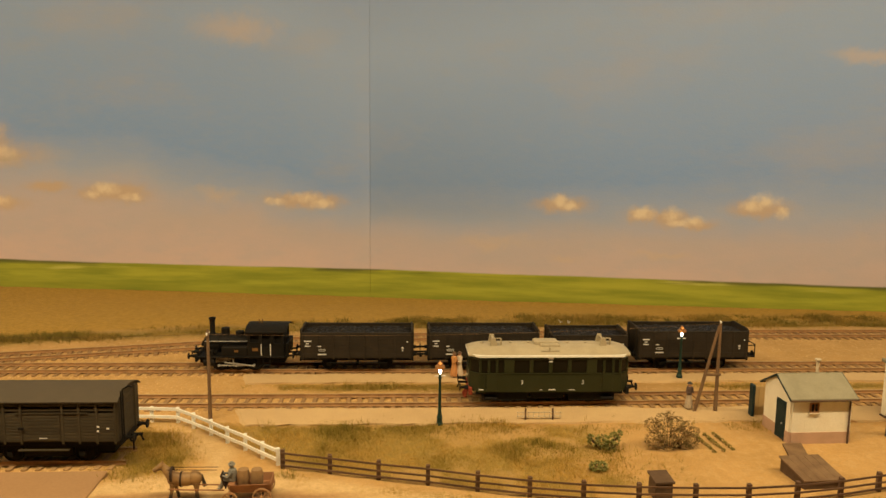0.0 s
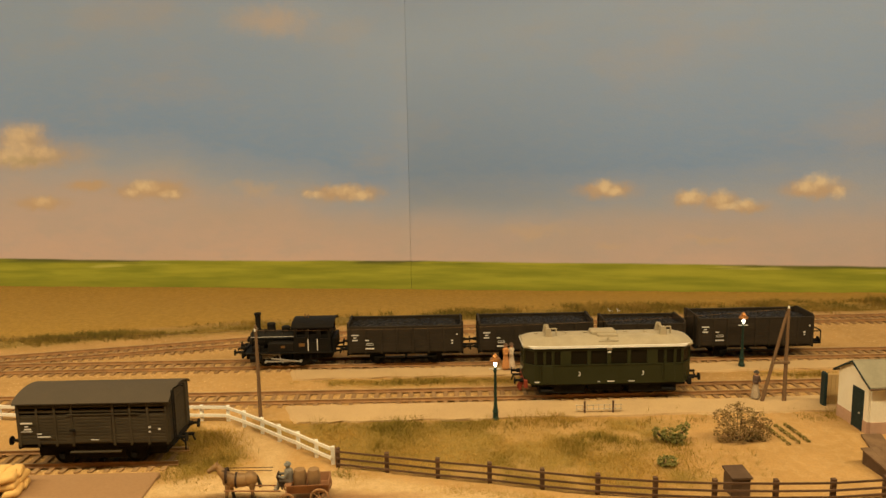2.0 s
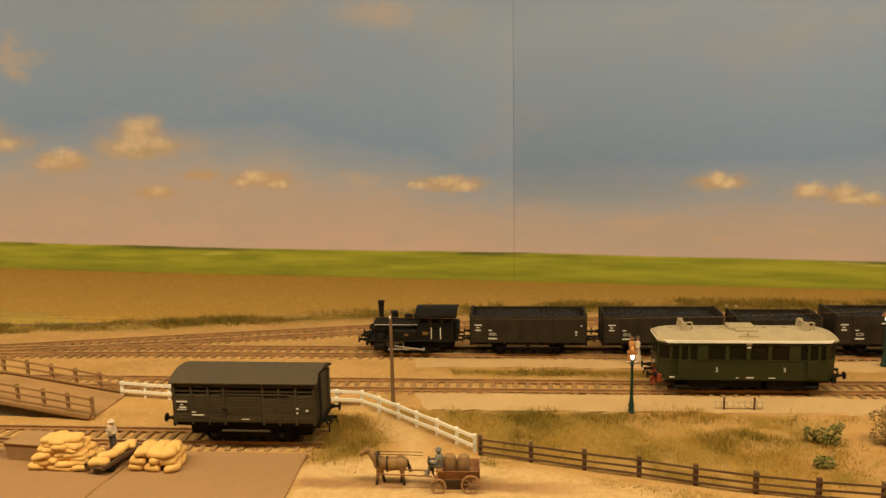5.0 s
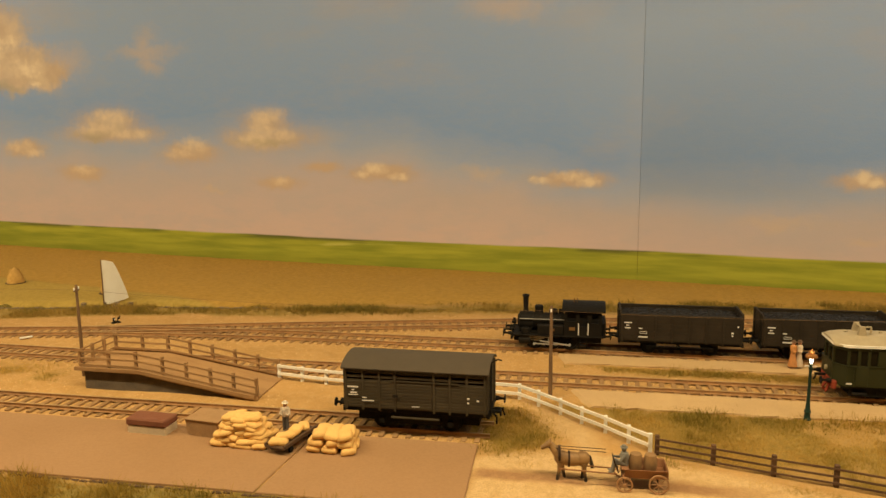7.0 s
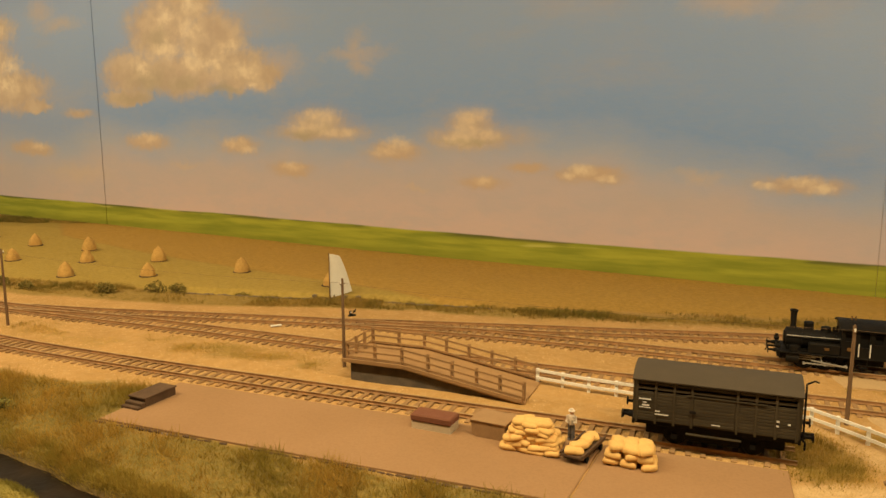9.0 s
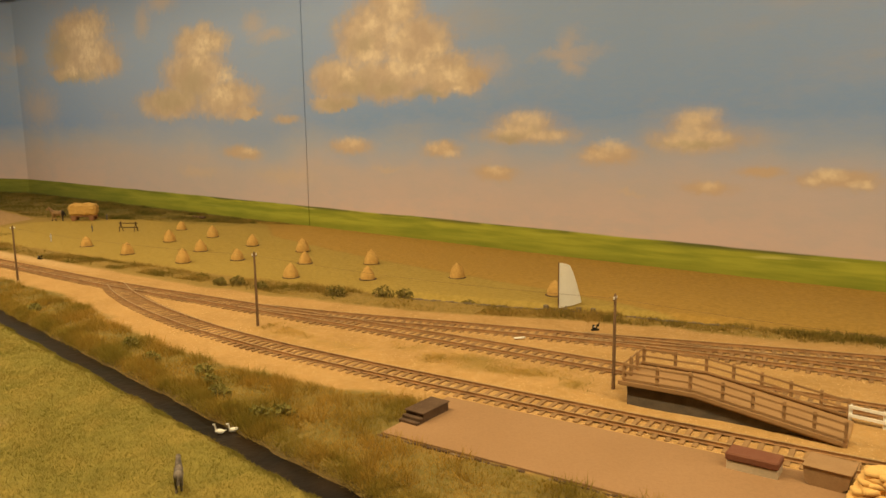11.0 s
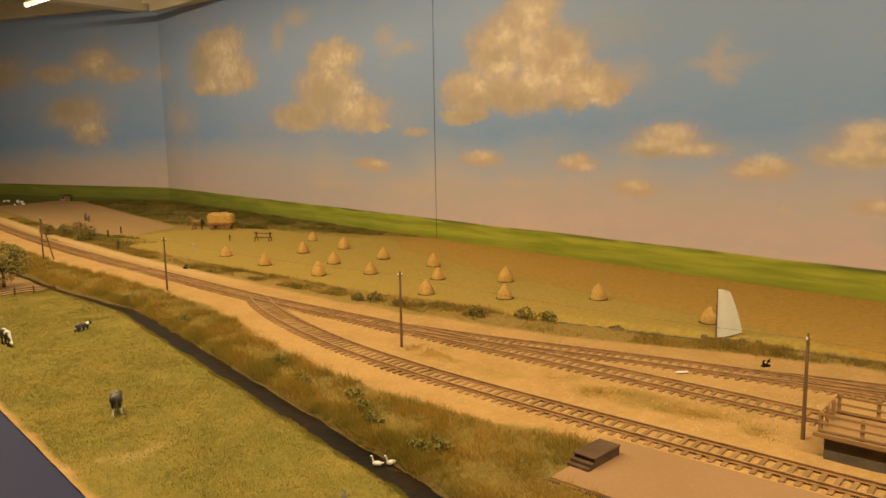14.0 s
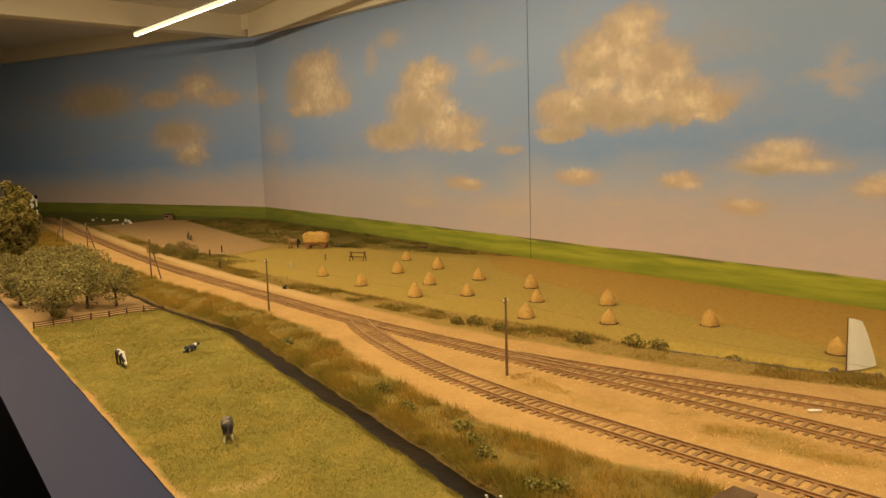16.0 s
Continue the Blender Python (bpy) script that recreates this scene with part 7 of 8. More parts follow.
ORCHARD = ((-1364, 338, 43, 26), (-1376, 305, 44, 24), (-1352, 258, 40, 27), (-1440, 330, 46, 27), (-1462, 285, 44, 26), (-1410, 275, 46, 26), (-1520, 352, 46, 28), (-1545, 300, 45, 26), (-1480, 250, 36, 22), (-1620, 372, 46, 28), (-1640, 325, 44, 28), (-1720, 392, 46, 29), (-1740, 350, 44, 28), (-1585, 262, 38, 22), (-1680, 280, 42, 24))
for i, (x, y, tall, sp) in enumerate(ORCHARD):
    tree("orchard_tree", x, y, tall * 1.22, sp * 1.5, 200 + 7 * i, LEAF, "low fruit tree with grey-green leaves in the orchard", 2300, 1.9)
for i, (x, y, tall, sp) in enumerate(((-1990, 372, 140, 36), (-2060, 392, 168, 42), (-2140, 400, 158, 44), (-2000, 325, 130, 38), (-2230, 400, 110, 32))):
    tree("poplar", x, y, tall, sp, 400 + 5 * i, LEAFDARK, "tall dense dark green tree behind the orchard", 4200, 3.2, 0.10)
solid("orchard_bench", Shape().box(-8, 8, -2, 2, 3, 4, 0.2).box(-7, -6, -1.5, 1.5, -1, 3).box(6, 7, -1.5, 1.5, -1, 3), CRATE, -1400, 318, ground_z(-1400, 318), 60, "small brown bench under the fruit trees", "bench")


# ---- haystacks and field things ----
def haystack(seed, h, r):
    rnd = random.Random(seed)
    n2, rings = 18, 9
    v = []
    for j in range(rings + 1):
        t = j / rings
        rad = r * (1.04 - 0.25 * t if t < 0.35 else (0.955 - 0.06) * (1 - ((t - 0.35) / 0.65) ** 1.5) + 0.06)
        for i in range(n2):
            a = 2 * math.pi * i / n2
            q = rad * (1 + 0.05 * math.sin(3 * a + seed) + rnd.uniform(-0.025, 0.025))
            v.append((q * math.cos(a), q * math.sin(a), h * t - 1))
    f2 = [(j * n2 + i, j * n2 + (i + 1) % n2, (j + 1) * n2 + (i + 1) % n2, (j + 1) * n2 + i) for j in range(rings) for i in range(n2)] + [tuple(rings * n2 + i for i in range(n2))]
    s2 = Shape().add(v, f2)
    for _ in range(260):
        a, t = rnd.uniform(0, 6.283), rnd.random()
        rad = r * (1.02 - 0.6 * t)
        p = Vector((rad * math.cos(a), rad * math.sin(a), h * t * 0.9))
        d = Vector((math.cos(a) * rnd.uniform(0.2, 1), math.sin(a) * rnd.uniform(0.2, 1), -rnd.uniform(0.3, 1.4)))
        s2.add([p, p + d * 2.2 + Vector((0.2, 0.1, 0)), p + d * 2.0 - Vector((0.2, 0.1, 0))], [(0, 1, 2)])
    return s2


stacks = [solid("haystack", haystack(i, 17.0 + 1.6 * i, 8.2 + 0.5 * i), HAY, 0, 0, 0, 0, "golden hay heaped in a small cone on mown grass", "haystack", "haystacks on the mown field") for i in range(3)]
# Dark disc under each stack, put in for the shadow at its foot.
for i, st in enumerate(stacks):
    part("base", Shape().lathe("z", (0, 0, 0), [(-1.0, 8), (0.4, 10.6), (0.7, 10.2), (1.0, 8)], 20), STEPWOOD, st, "dark disc round its foot standing for its shadow")
PLACES = ((-1349, 655), (-1224, 639), (-1273, 748), (-1382, 856), (-1151, 708), (-1257, 820), (-1046, 683), (-1125, 784), (-1019, 780), (-946, 707), (-893, 627), (-870, 750), (-806, 662), (-722, 722), (-1092, 631), (-584, 690))
for i, (x, y) in enumerate(PLACES):
    z = ground_z(x, y)
    if i < 3:
        stacks[i].matrix_basis = pose(x * 0.001, y * 0.001, z * 0.001, 0, 0, 40 * i)
    else:
        put(stacks[i % 3], x, y, z, 67 * i)

wag = thing("hay_wagon", -1672, 852, ground_z(-1672, 852), 40, "farm wagon piled high with golden hay", "hay wagon")
part("bed", Shape().box(-25, 25, -9, 9, 8, 10, 0.3), CARTWOOD, wag, smooth=False)
for x in (-17, 17):
    for y in (-9.6, 9.6):
        part("wheel", Shape().lathe("y", (x, y, 5), [(-0.6, 5), (0.6, 5)], 14), CARTWOOD, wag)
rnd = random.Random(5)
hs2 = Shape()
hs2.box(-26, 26, -11, 11, 10.2, 33, 4.0)
for k in range(60):
    hs2.ball((rnd.uniform(-23, 23), rnd.uniform(-8, 8), rnd.uniform(14, 33)), rnd.uniform(4, 6), None, rnd.uniform(2.5, 4), 10, 7)
part("hay_load", hs2, HAY, wag, "rounded hay load", smooth=False)


def beast(name, x, y, turn, k, mat, label, category, head_low=False, sink=0.0, head=None, broad=1.0):
    """A plain toy animal of one mesh."""
    s2 = Shape()
    s2.ball((0, 0, 12.2 * k), 9.2 * k, 3.7 * k * broad, 4.2 * k, 14, 9).ball((-5.5 * k, 0, 12.6 * k), 4.4 * k, 3.6 * k * broad, 4.4 * k, 12, 8).ball((6 * k, 0, 12.6 * k), 4.4 * k, 3.7 * k * broad, 4.6 * k, 12, 8)
    hx, hz = (head[0] * k, head[1] * k) if head else (-15 * k, 6 * k) if head_low else (-13.6 * k, 20.5 * k)
    s2.rod((-6.5 * k, 0, 13.5 * k), (hx + 1.6 * k, 0, hz), 3.2 * k, 10, 1.9 * k)
    s2.rod((hx + 2.2 * k, 0, hz + 1.0 * k), (hx - 3.4 * k, 0, hz - 2.6 * k), 2.0 * k, 10, 1.3 * k)
    for y2 in (-0.9, 0.9):
        s2.rod((hx + 1.4 * k, y2 * k, hz + 1.6 * k), (hx + 1.8 * k, y2 * 1.3 * k, hz + 2.9 * k), 0.6 * k, 5, 0.15 * k)
    for lx, ly, sw in ((-6.4, -1.9, -1.6), (-5.6, 1.9, 1.8), (6.6, -1.9, 1.4), (7.2, 1.9, -1.2)):
        ly, foot = ly * broad, ly * (1 + 2.2 * (broad - 1))
        s2.rod((lx * k, ly * k, 10.5 * k), ((lx + sw * 0.4) * k, ly * k, 5 * k), 1.7 * k, 8, 1.0 * k)
        s2.rod(((lx + sw * 0.4) * k, ly * k, 5.2 * k), ((lx + sw) * k, foot * k, 0), 0.95 * k, 8, 0.9 * k)
    s2.rod((9.6 * k, 0, 14.5 * k), (11.6 * k, 0, 7.5 * k), 0.9 * k, 6, 1.2 * k)
    return solid(name, s2, mat, x, y, ground_z(x, y) - sink, turn, label, category)


def figure_paint(name, h, hat, coat, legs, face=(0.62, 0.36, 0.22)):
    """Paint by height over the figure's foot."""
    m, nt, b = nodes_of(name)
    co = nd(nt, "ShaderNodeTexCoord").outputs["Object"]
    sep = nd(nt, "ShaderNodeSeparateXYZ")
    nt.links.new(co, sep.inputs[0])
    z = mathn(nt, "DIVIDE", sep.outputs[2], h * 0.001)
    worn_ = noisen(nt, co, 900, 3)
    col = mixn(nt, stepn(nt, z, 0.50, 0.54), legs, coat)
    col = mixn(nt, stepn(nt, z, 0.82, 0.85), col, face)
    col = mixn(nt, stepn(nt, z, 0.925, 0.945), col, hat)
    col = mixn(nt, mathn(nt, "MULTIPLY", stepn(nt, worn_, 0.4, 0.7), 0.35), col, (0.10, 0.075, 0.055))
    nt.links.new(col, b.inputs["Base Color"])
    b.inputs["Roughness"].default_value = 0.7
    return m


def figure(x, y, h, mat, label, turn=0.0, z=None, skirt=False, hat=True):
    """A plain toy figure of one mesh."""
    k = h / 20.0
    s2 = Shape()
    if skirt:
        s2.lathe("z", (0, 0, 0), [(0, 3.2 * k), (1 * k, 3.3 * k), (6 * k, 2.5 * k), (10.5 * k, 1.7 * k), (11.5 * k, 1.8 * k)], 12)
    else:
        for sx in (-1.1, 1.1):
            s2.rod((sx * 1.15 * k, -0.5 * sx * k, 0), (sx * 0.85 * k, 0, 10 * k), 1.05 * k, 8, 1.3 * k)
            s2.ball((sx * 1.15 * k, -0.5 * sx * k - 0.7 * k, 0.6 * k), 0.9 * k, 1.7 * k, 0.6 * k, 8, 5)
    s2.lathe("z", (0, 0, 0), [(9.6 * k, 1.8 * k), (12 * k, 2.0 * k), (15 * k, 2.5 * k), (16.4 * k, 2.0 * k), (16.9 * k, 0.9 * k)], 12)
    for sx in (-1, 1):
        s2.rod((sx * 2.3 * k, 0, 15.8 * k), (sx * 3.0 * k, -0.8 * k, 11.8 * k), 0.8 * k, 7, 0.7 * k)
        s2.rod((sx * 3.0 * k, -0.8 * k, 12 * k), (sx * 1.6 * k, -2.6 * k, 12.4 * k), 0.7 * k, 7, 0.6 * k)
    s2.ball((0, 0, 18.2 * k), 1.35 * k, 1.45 * k, 1.6 * k, 10, 7)
    if hat:
        s2.lathe("z", (0, 0, 0), [(18.9 * k, 2.2 * k), (19.2 * k, 2.1 * k), (19.3 * k, 1.3 * k), (20.3 * k, 1.1 * k), (20.5 * k, 0.5 * k)], 12)
    return solid("toy_figure", s2, mat, x, y, ground_z(x, y) if z is None else z, turn, label, "figurine", "toy figures of the layout")


figure(33, 527, 17.5, figure_paint("tan_coat_paint", 17.5, (0.16, 0.09, 0.05), (0.60, 0.27, 0.08), (0.55, 0.24, 0.075)), "painted toy figure in a tan coat on the platform", 60, 10.6, True)
figure(37, 528, 17.5, figure_paint("pale_dress_paint", 17.5, (0.14, 0.08, 0.05), (0.66, 0.55, 0.42), (0.60, 0.48, 0.36)), "painted toy figure in a pale dress on the platform", -60, 10.6, True)
figure(182, 461, 17.0, figure_paint("apron_paint", 17.0, (0.05, 0.045, 0.04), (0.075, 0.045, 0.04), (0.44, 0.36, 0.27)), "dark painted toy figure with pale apron beside the track", 20, 10.0, True)
figure(287, 417, 16.5, FIG_DARK, "dark painted toy figure near the house", 30)
figure(-258.5, 372, 17, figure_paint("worker_paint", 17, (0.78, 0.70, 0.60), (0.66, 0.58, 0.48), (0.09, 0.085, 0.09)), "painted toy worker in pale shirt beside sacks", 0, 9.2)
figure(-545, 628, 10, FIG_DARK, "small dark toy figure on the canal quay", 40)
figure(-1448, 656, 13, FIG_PALE, "small pale toy figure in the mown field", 10)
for i, (x, y) in enumerate(((-1500, 760), (-1640, 880))):
    figure(x, y, 12, FIG_DARK, "small dark toy haymaker in the field", 50 * i)

horse = beast("toy_horse", -107, 345, 4, 0.82, HORSE, "brown toy horse in harness on the sandy road", "horse figurine")
beast("toy_cow", -1052, 234.5, 178, 0.86, COW, "black and white toy cow grazing on the meadow", "cow figurine", True)
beast("toy_cow", -1051, 302, -70, 0.78, COW, "black and white toy cow resting on the meadow", "cow figurine", False, 6.2, (-13.5, 15.5))
beast("toy_cow", -800, 217, -25, 0.84, COWDARK, "dark toy cow with white legs grazing on the meadow", "cow figurine", True, broad=1.35)
beast("toy_calf", -566, 214, -40, 0.62, FIG_DARK, "dark toy calf standing on the meadow", "cow figurine")
beast("toy_horse", -1716, 824, 40, 1.25, HORSE, "brown toy horse before the hay wagon", "horse figurine")
beast("toy_horse", -2118, 770, 160, 0.9, FIG_DARK, "dark toy horse before a plough", "horse figurine")
figure(-2090, 765, 15, FIG_DARK, "dark toy ploughman on the bare field", 90)
pl = thing("plough", -2102, 768, ground_z(-2102, 768), 165, "small dark wheeled plough on bare soil", "plough")
part("beam", Shape().beam((-8, 0, 4), (9, 0, 6), 1, 1.2), HARNESS, pl, smooth=False)
part("wheel", Shape().lathe("y", (-5, 0, 3), [(-0.5, 3), (0.5, 3)], 12), HARNESS, pl)
for sx in (-1, 1):
    part("handle", Shape().rod((6, 0, 5), (14, sx * 2.5, 9), 0.5), HARNESS, pl)
for x, y, tn in ((-608, 275, 30), (-603, 281, 60)):
    solid("toy_goose", Shape().ball((0, 0, 1.4), 3.0, 1.7, 1.5, 10, 7).rod((-2.2, 0, 2), (-3.0, 0, 5.2), 0.6, 7, 0.45).ball((-3.4, 0, 5.5), 0.9, 0.6, 0.6, 8, 5).rod((2.2, 0, 1.6), (4.2, 0, 2.4), 0.8, 6, 0.1), WHITE, x, y, -1.3, tn, "small white toy goose on the ditch water", "goose figurine", "geese on the ditch")

for x, y in ((148, 708), (156, 709)):
    solid("toy_goose", Shape().ball((0, 0, 2.4), 3.0, 1.7, 1.6, 10, 7).rod((-2.2, 0, 3), (-3.0, 0, 6.2), 0.6, 7, 0.45).ball((-3.4, 0, 6.5), 0.9, 0.6, 0.6, 8, 5).rod((2.2, 0, 2.6), (4.2, 0, 3.4), 0.8, 6, 0.1).rod((0, 0.5, 2), (0, 0.6, -0.5), 0.3, 5), WHITE, x, y, ground_z(x, y), 20 * (x % 7), "small white toy goose among weeds", "goose figurine", "geese beside the rear track").scale = (0.6, 0.6, 0.6)
for x, y, tn in ((-1269, 538, 20), (-492, 566, 60)):
    lev = thing("point_lever", x, y, ground_z(x, y), tn, "small black point lever with a weight beside the rails", "point lever", "point levers of the line")
    part("base", Shape().box(-4.5, 4.5, -2.2, 2.2, -1, 1.6, 0.3), UNDER, lev, smooth=False)
    part("lever", Shape().rod((0, 0, 1), (5.5, 0, 7.5), 0.55).ball((3.4, 0, 5.0), 1.6, 1.4, 1.4, 10, 7), UNDER, lev, "weighted lever")
    part("lantern", Shape().box(-3.2, -0.8, -1.2, 1.2, 1.6, 6.4, 0.25), UNDER, lev, "black lantern box", smooth=False)
    part("lantern_glass", Shape().box(-2.8, -1.2, -1.35, -1.2, 4.0, 5.6), LETTER, lev, "pale lantern glass", smooth=False)
    lev.scale = (0.75, 0.75, 0.75)
rack = thing("hay_rack", -1447, 795, ground_z(-1447, 795), 25, "brown wooden rack of crossed poles for drying hay", "hay rack")
for x in (-14, 14):
    for sy in (-1, 1):
        part("leg", Shape().rod((x, sy * 7, -1), (x, -sy * 1.2, 17), 0.8, 7), STEPWOOD, rack)
for z in (7, 14.5):
    part("rail", Shape().rod((-18, 0, z), (18, 0, z), 0.8, 7), STEPWOOD, rack)
solid("timber_log", Shape().rod((-16, 0, 2.2), (16, 0, 2.2), 2.4, 10).rod((-13, 3.5, 2), (14, 4.2, 2), 2.1, 10), STEPWOOD, -1494, 985, ground_z(-1494, 985), 8, "dark logs lying at the edge of the field", "logs")
shrub("orchard_bush", -1346, 260, [(-8, 0, 6, 7), (0, 2, 7, 8), (9, -1, 5, 6)], 600, 1.4, LEAFDARK, "dark low bush under the fruit trees", 91)

# the boat with its sail
boat = thing("sailing_boat", -553.5, 651.5, -2.6, 12, "small boat with a tall white sail on the canal", "sailing boat")
part("hull", Shape().add([(x, y * w2, z) for z, w2 in ((-1, 0.6), (3.5, 1.0)) for x, y in ((-22, 0), (-14, -4.5), (10, -5), (18, -3), (18, 3), (10, 5), (-14, 4.5))], [tuple(range(7)), tuple(range(7, 14))] + [(i, (i + 1) % 7, 7 + (i + 1) % 7, 7 + i) for i in range(7)]), STEPWOOD, boat, "dark hull", smooth=False)
part("mast", Shape().rod((-9, 0, 2), (-9, 0, 49), 0.7, 8, 0.4), POLE, boat, "brown mast")
SWING = radians(20)
part("boom", Shape().rod((-9, 0, 3.4), (-9 + 22 * math.cos(SWING), 22 * math.sin(SWING), 4.6), 0.5), POLE, boat)
sv, sf = [], []
for j in range(13):
    t = j / 12
    for i in range(9):
        u2 = i / 8
        out = 0.6 + (21.5 - 11.5 * t ** 1.4) * u2
        belly = -2.6 * math.sin(math.pi * u2) * (1 - t * 0.5)
        sv.append((-9 + out * math.cos(SWING) - belly * math.sin(SWING), out * math.sin(SWING) + belly * math.cos(SWING), 3.6 + 44.5 * t + 5.5 * u2 * (1 - t) ** 3 - 2.5 * u2 ** 2 * t ** 6))
sf = [(j * 9 + i, j * 9 + i + 1, (j + 1) * 9 + i + 1, (j + 1) * 9 + i) for j in range(12) for i in range(8)]
n2 = len(sv)
sv += [(x, y + 0.35, z) for x, y, z in sv]
sf += [tuple(n2 + i for i in q[::-1]) for q in sf]
part("sail", Shape().add(sv, sf), SAIL, boat, "tall off-white sail")

# quay edge of the canal, a row of stones
for k in range(70):
    x = -705 + 4.6 * k
    y = float(canal_y(np.array(x * 0.001))) * 1000
    if k == 0:
        quay = thing("quay_wall", x, y, 6, 0, "low dark stone quay along the canal", "quay")
        x00, y00 = x, y
        q0 = Shape().box(-2.15, 2.15, -1.6, 1.6, -6, 2.4, 0.3).mesh("stone", STONE)
    ob = part("stone", q0, None, quay)
    ob.matrix_basis = pose((x - x00) * 0.001, (y - y00 + math.sin(k * 2.3) * 0.5) * 0.001, math.sin(k * 1.7) * 0.0005, 0, 0, 8 + 3 * math.sin(k * 3.1))

# ---- the loading yard ----
box = thing("step_block", -506, 340, 9.2, -4, "dark weathered wooden block with two steps, on the yard", "steps")
part("body", Shape().box(-6.5, 6.5, -11, 13, -1, 4.6, 0.4), STEPWOOD, box, smooth=False)
part("top_board", Shape().box(-7, 7, -11.6, 13.6, 4.7, 5.6, 0.3), STEPWOOD, box, smooth=False)
for k in range(2):
    part("step", Shape().box(-6.7, 6.7, -14 - 3 * k, -11 - 3 * k, -1, 3.0 - 1.6 * k, 0.25), STEPWOOD, box, smooth=False)
cr = thing("crate", -331, 362, 9.2, -3, "flat crate with a dark red lid and pale sides", "crate")
part("body", Shape().box(-11.6, 11.6, -5.6, 5.6, -0.5, 4.2, 0.3), PALE, cr, "pale boards", smooth=False)
part("lid", Shape().box(-12.2, 12.0, -6.1, 6.1, 4.3, 8.2, 0.7), BRICKRED, cr, "dark red cover", smooth=False)
h2 = thing("tipped_cart", -299, 365, 9.2, -6, "brown wooden cart body lying on the yard", "cart body")
part("tub", Shape().prism([(-9, 2), (-6, -0.5), (6, -0.5), (9, 2), (10, 8.5), (-10, 8.5)], -7, 9, "y"), TUB, h2, "curved brown tub", smooth=False)
part("cover", Shape().box(-10.4, 10.4, -7.6, 9.6, 8.6, 9.3, 0.2), TUB, h2, "flat brown cover", smooth=False)


def sack_shape(seed):
    rnd = random.Random(seed)
    s2 = Shape()
    nu, nv = 16, 9
    v, f2 = [(0, 0, -1.95)], []
    for j in range(1, nv):
        t = math.pi * j / nv
        for i in range(nu):
            a = 2 * math.pi * i / nu
            c, s3 = math.cos(a), math.sin(a)
            px, py = abs(c) ** 0.45 * (1 if c > 0 else -1), abs(s3) ** 0.45 * (1 if s3 > 0 else -1)
            k = math.sin(t) ** 0.38
            w2 = 1 + 0.06 * math.sin(3 * a + seed)
            v.append((5.7 * px * k * w2 + rnd.uniform(-0.12, 0.12), 4.0 * py * k * w2, -2.0 * math.cos(t) + 0.3 * math.sin(px * 4 + seed) + 0.2 * math.sin(py * 5 + 2 * seed) + rnd.uniform(-0.14, 0.14)))
    v.append((0, 0, 1.95))
    for i in range(nu):
        k = (i + 1) % nu
        f2.append((0, 1 + k, 1 + i))
        for j in range(nv - 2):
            f2.append((1 + j * nu + i, 1 + j * nu + k, 1 + (j + 1) * nu + k, 1 + (j + 1) * nu + i))
        f2.append((1 + (nv - 2) * nu + i, 1 + (nv - 2) * nu + k, len(v) - 1))
    return s2.add(v, f2)


sack_kinds = [solid("sack", sack_shape(i), SACK, -300, 500, -80, 0, "full pale yellow cloth sack", "sack", "sacks on the yard") for i in range(4)]
used = set()


def sack(x, y, z, turn, i, size=(1, 1, 1)):
    k = i % 4
    if k not in used:
        used.add(k)
        sack_kinds[k].matrix_basis = pose(x * 0.001, y * 0.001, z * 0.001, 0, 0, turn)
        sack_kinds[k].scale = size
    else:
        ob = put(sack_kinds[k], x, y, z, turn)
        ob.matrix_basis = pose(x * 0.001, y * 0.001, z * 0.001, 5 * math.sin(i), 5 * math.cos(2 * i), turn)
        ob.scale = size


rnd = random.Random(11)
i = 0
for layer in range(7):
    for a in range(4):
        for b in range(3 if layer < 5 else 2):
            shrink = 1 - 0.095 * layer
            sack(-275 + (a - 1.5) * 7.0 * shrink + rnd.uniform(-0.9, 0.9), 357 + (b - 1) * 6.2 * shrink + rnd.uniform(-0.8, 0.8), 10.5 + 2.05 * layer + rnd.uniform(-0.2, 0.2), rnd.uniform(-22, 22) + (90 if (layer + a) % 4 == 3 else 0), i, (0.95, 0.95, 0.80))
            i += 1
for layer in range(3):
    for a in range(3):
        for b in range(2):
            shrink = 1 - 0.12 * layer
            sack(-226 + (a - 1) * 8.4 * shrink + rnd.uniform(-0.6, 0.6), 357 + (b - 0.5) * 7.2 * shrink + rnd.uniform(-0.5, 0.5), 11.0 + 3.3 * layer, 90 + rnd.uniform(-22, 22), i)
            i += 1
hc = thing("hand_cart", -249.5, 358, 9.2, 78, "low dark flat hand cart loaded with sacks", "hand cart")
part("bed", Shape().box(-15, 15, -6, 6, 3.2, 4.4, 0.2), STEPWOOD, hc, smooth=False)
for y in (-5.6, 5.6):
    part("side_rail", Shape().box(-15, 15, y - 0.5, y + 0.5, 4.4, 5.4), STEPWOOD, hc, smooth=False)
    for x in (-9, 9):
        part("wheel", Shape().lathe("y", (x, y, 1.6), [(-0.6, 1.6), (0.6, 1.6)], 12), UNDER, hc)
for k in range(5):
    sack(-252 + 1.3 * k, 347 + 5.2 * k, 15.0 + (0.8 if k % 2 else 0), 10 + 25 * k, i, (0.85, 0.8, 0.8))
    i += 1

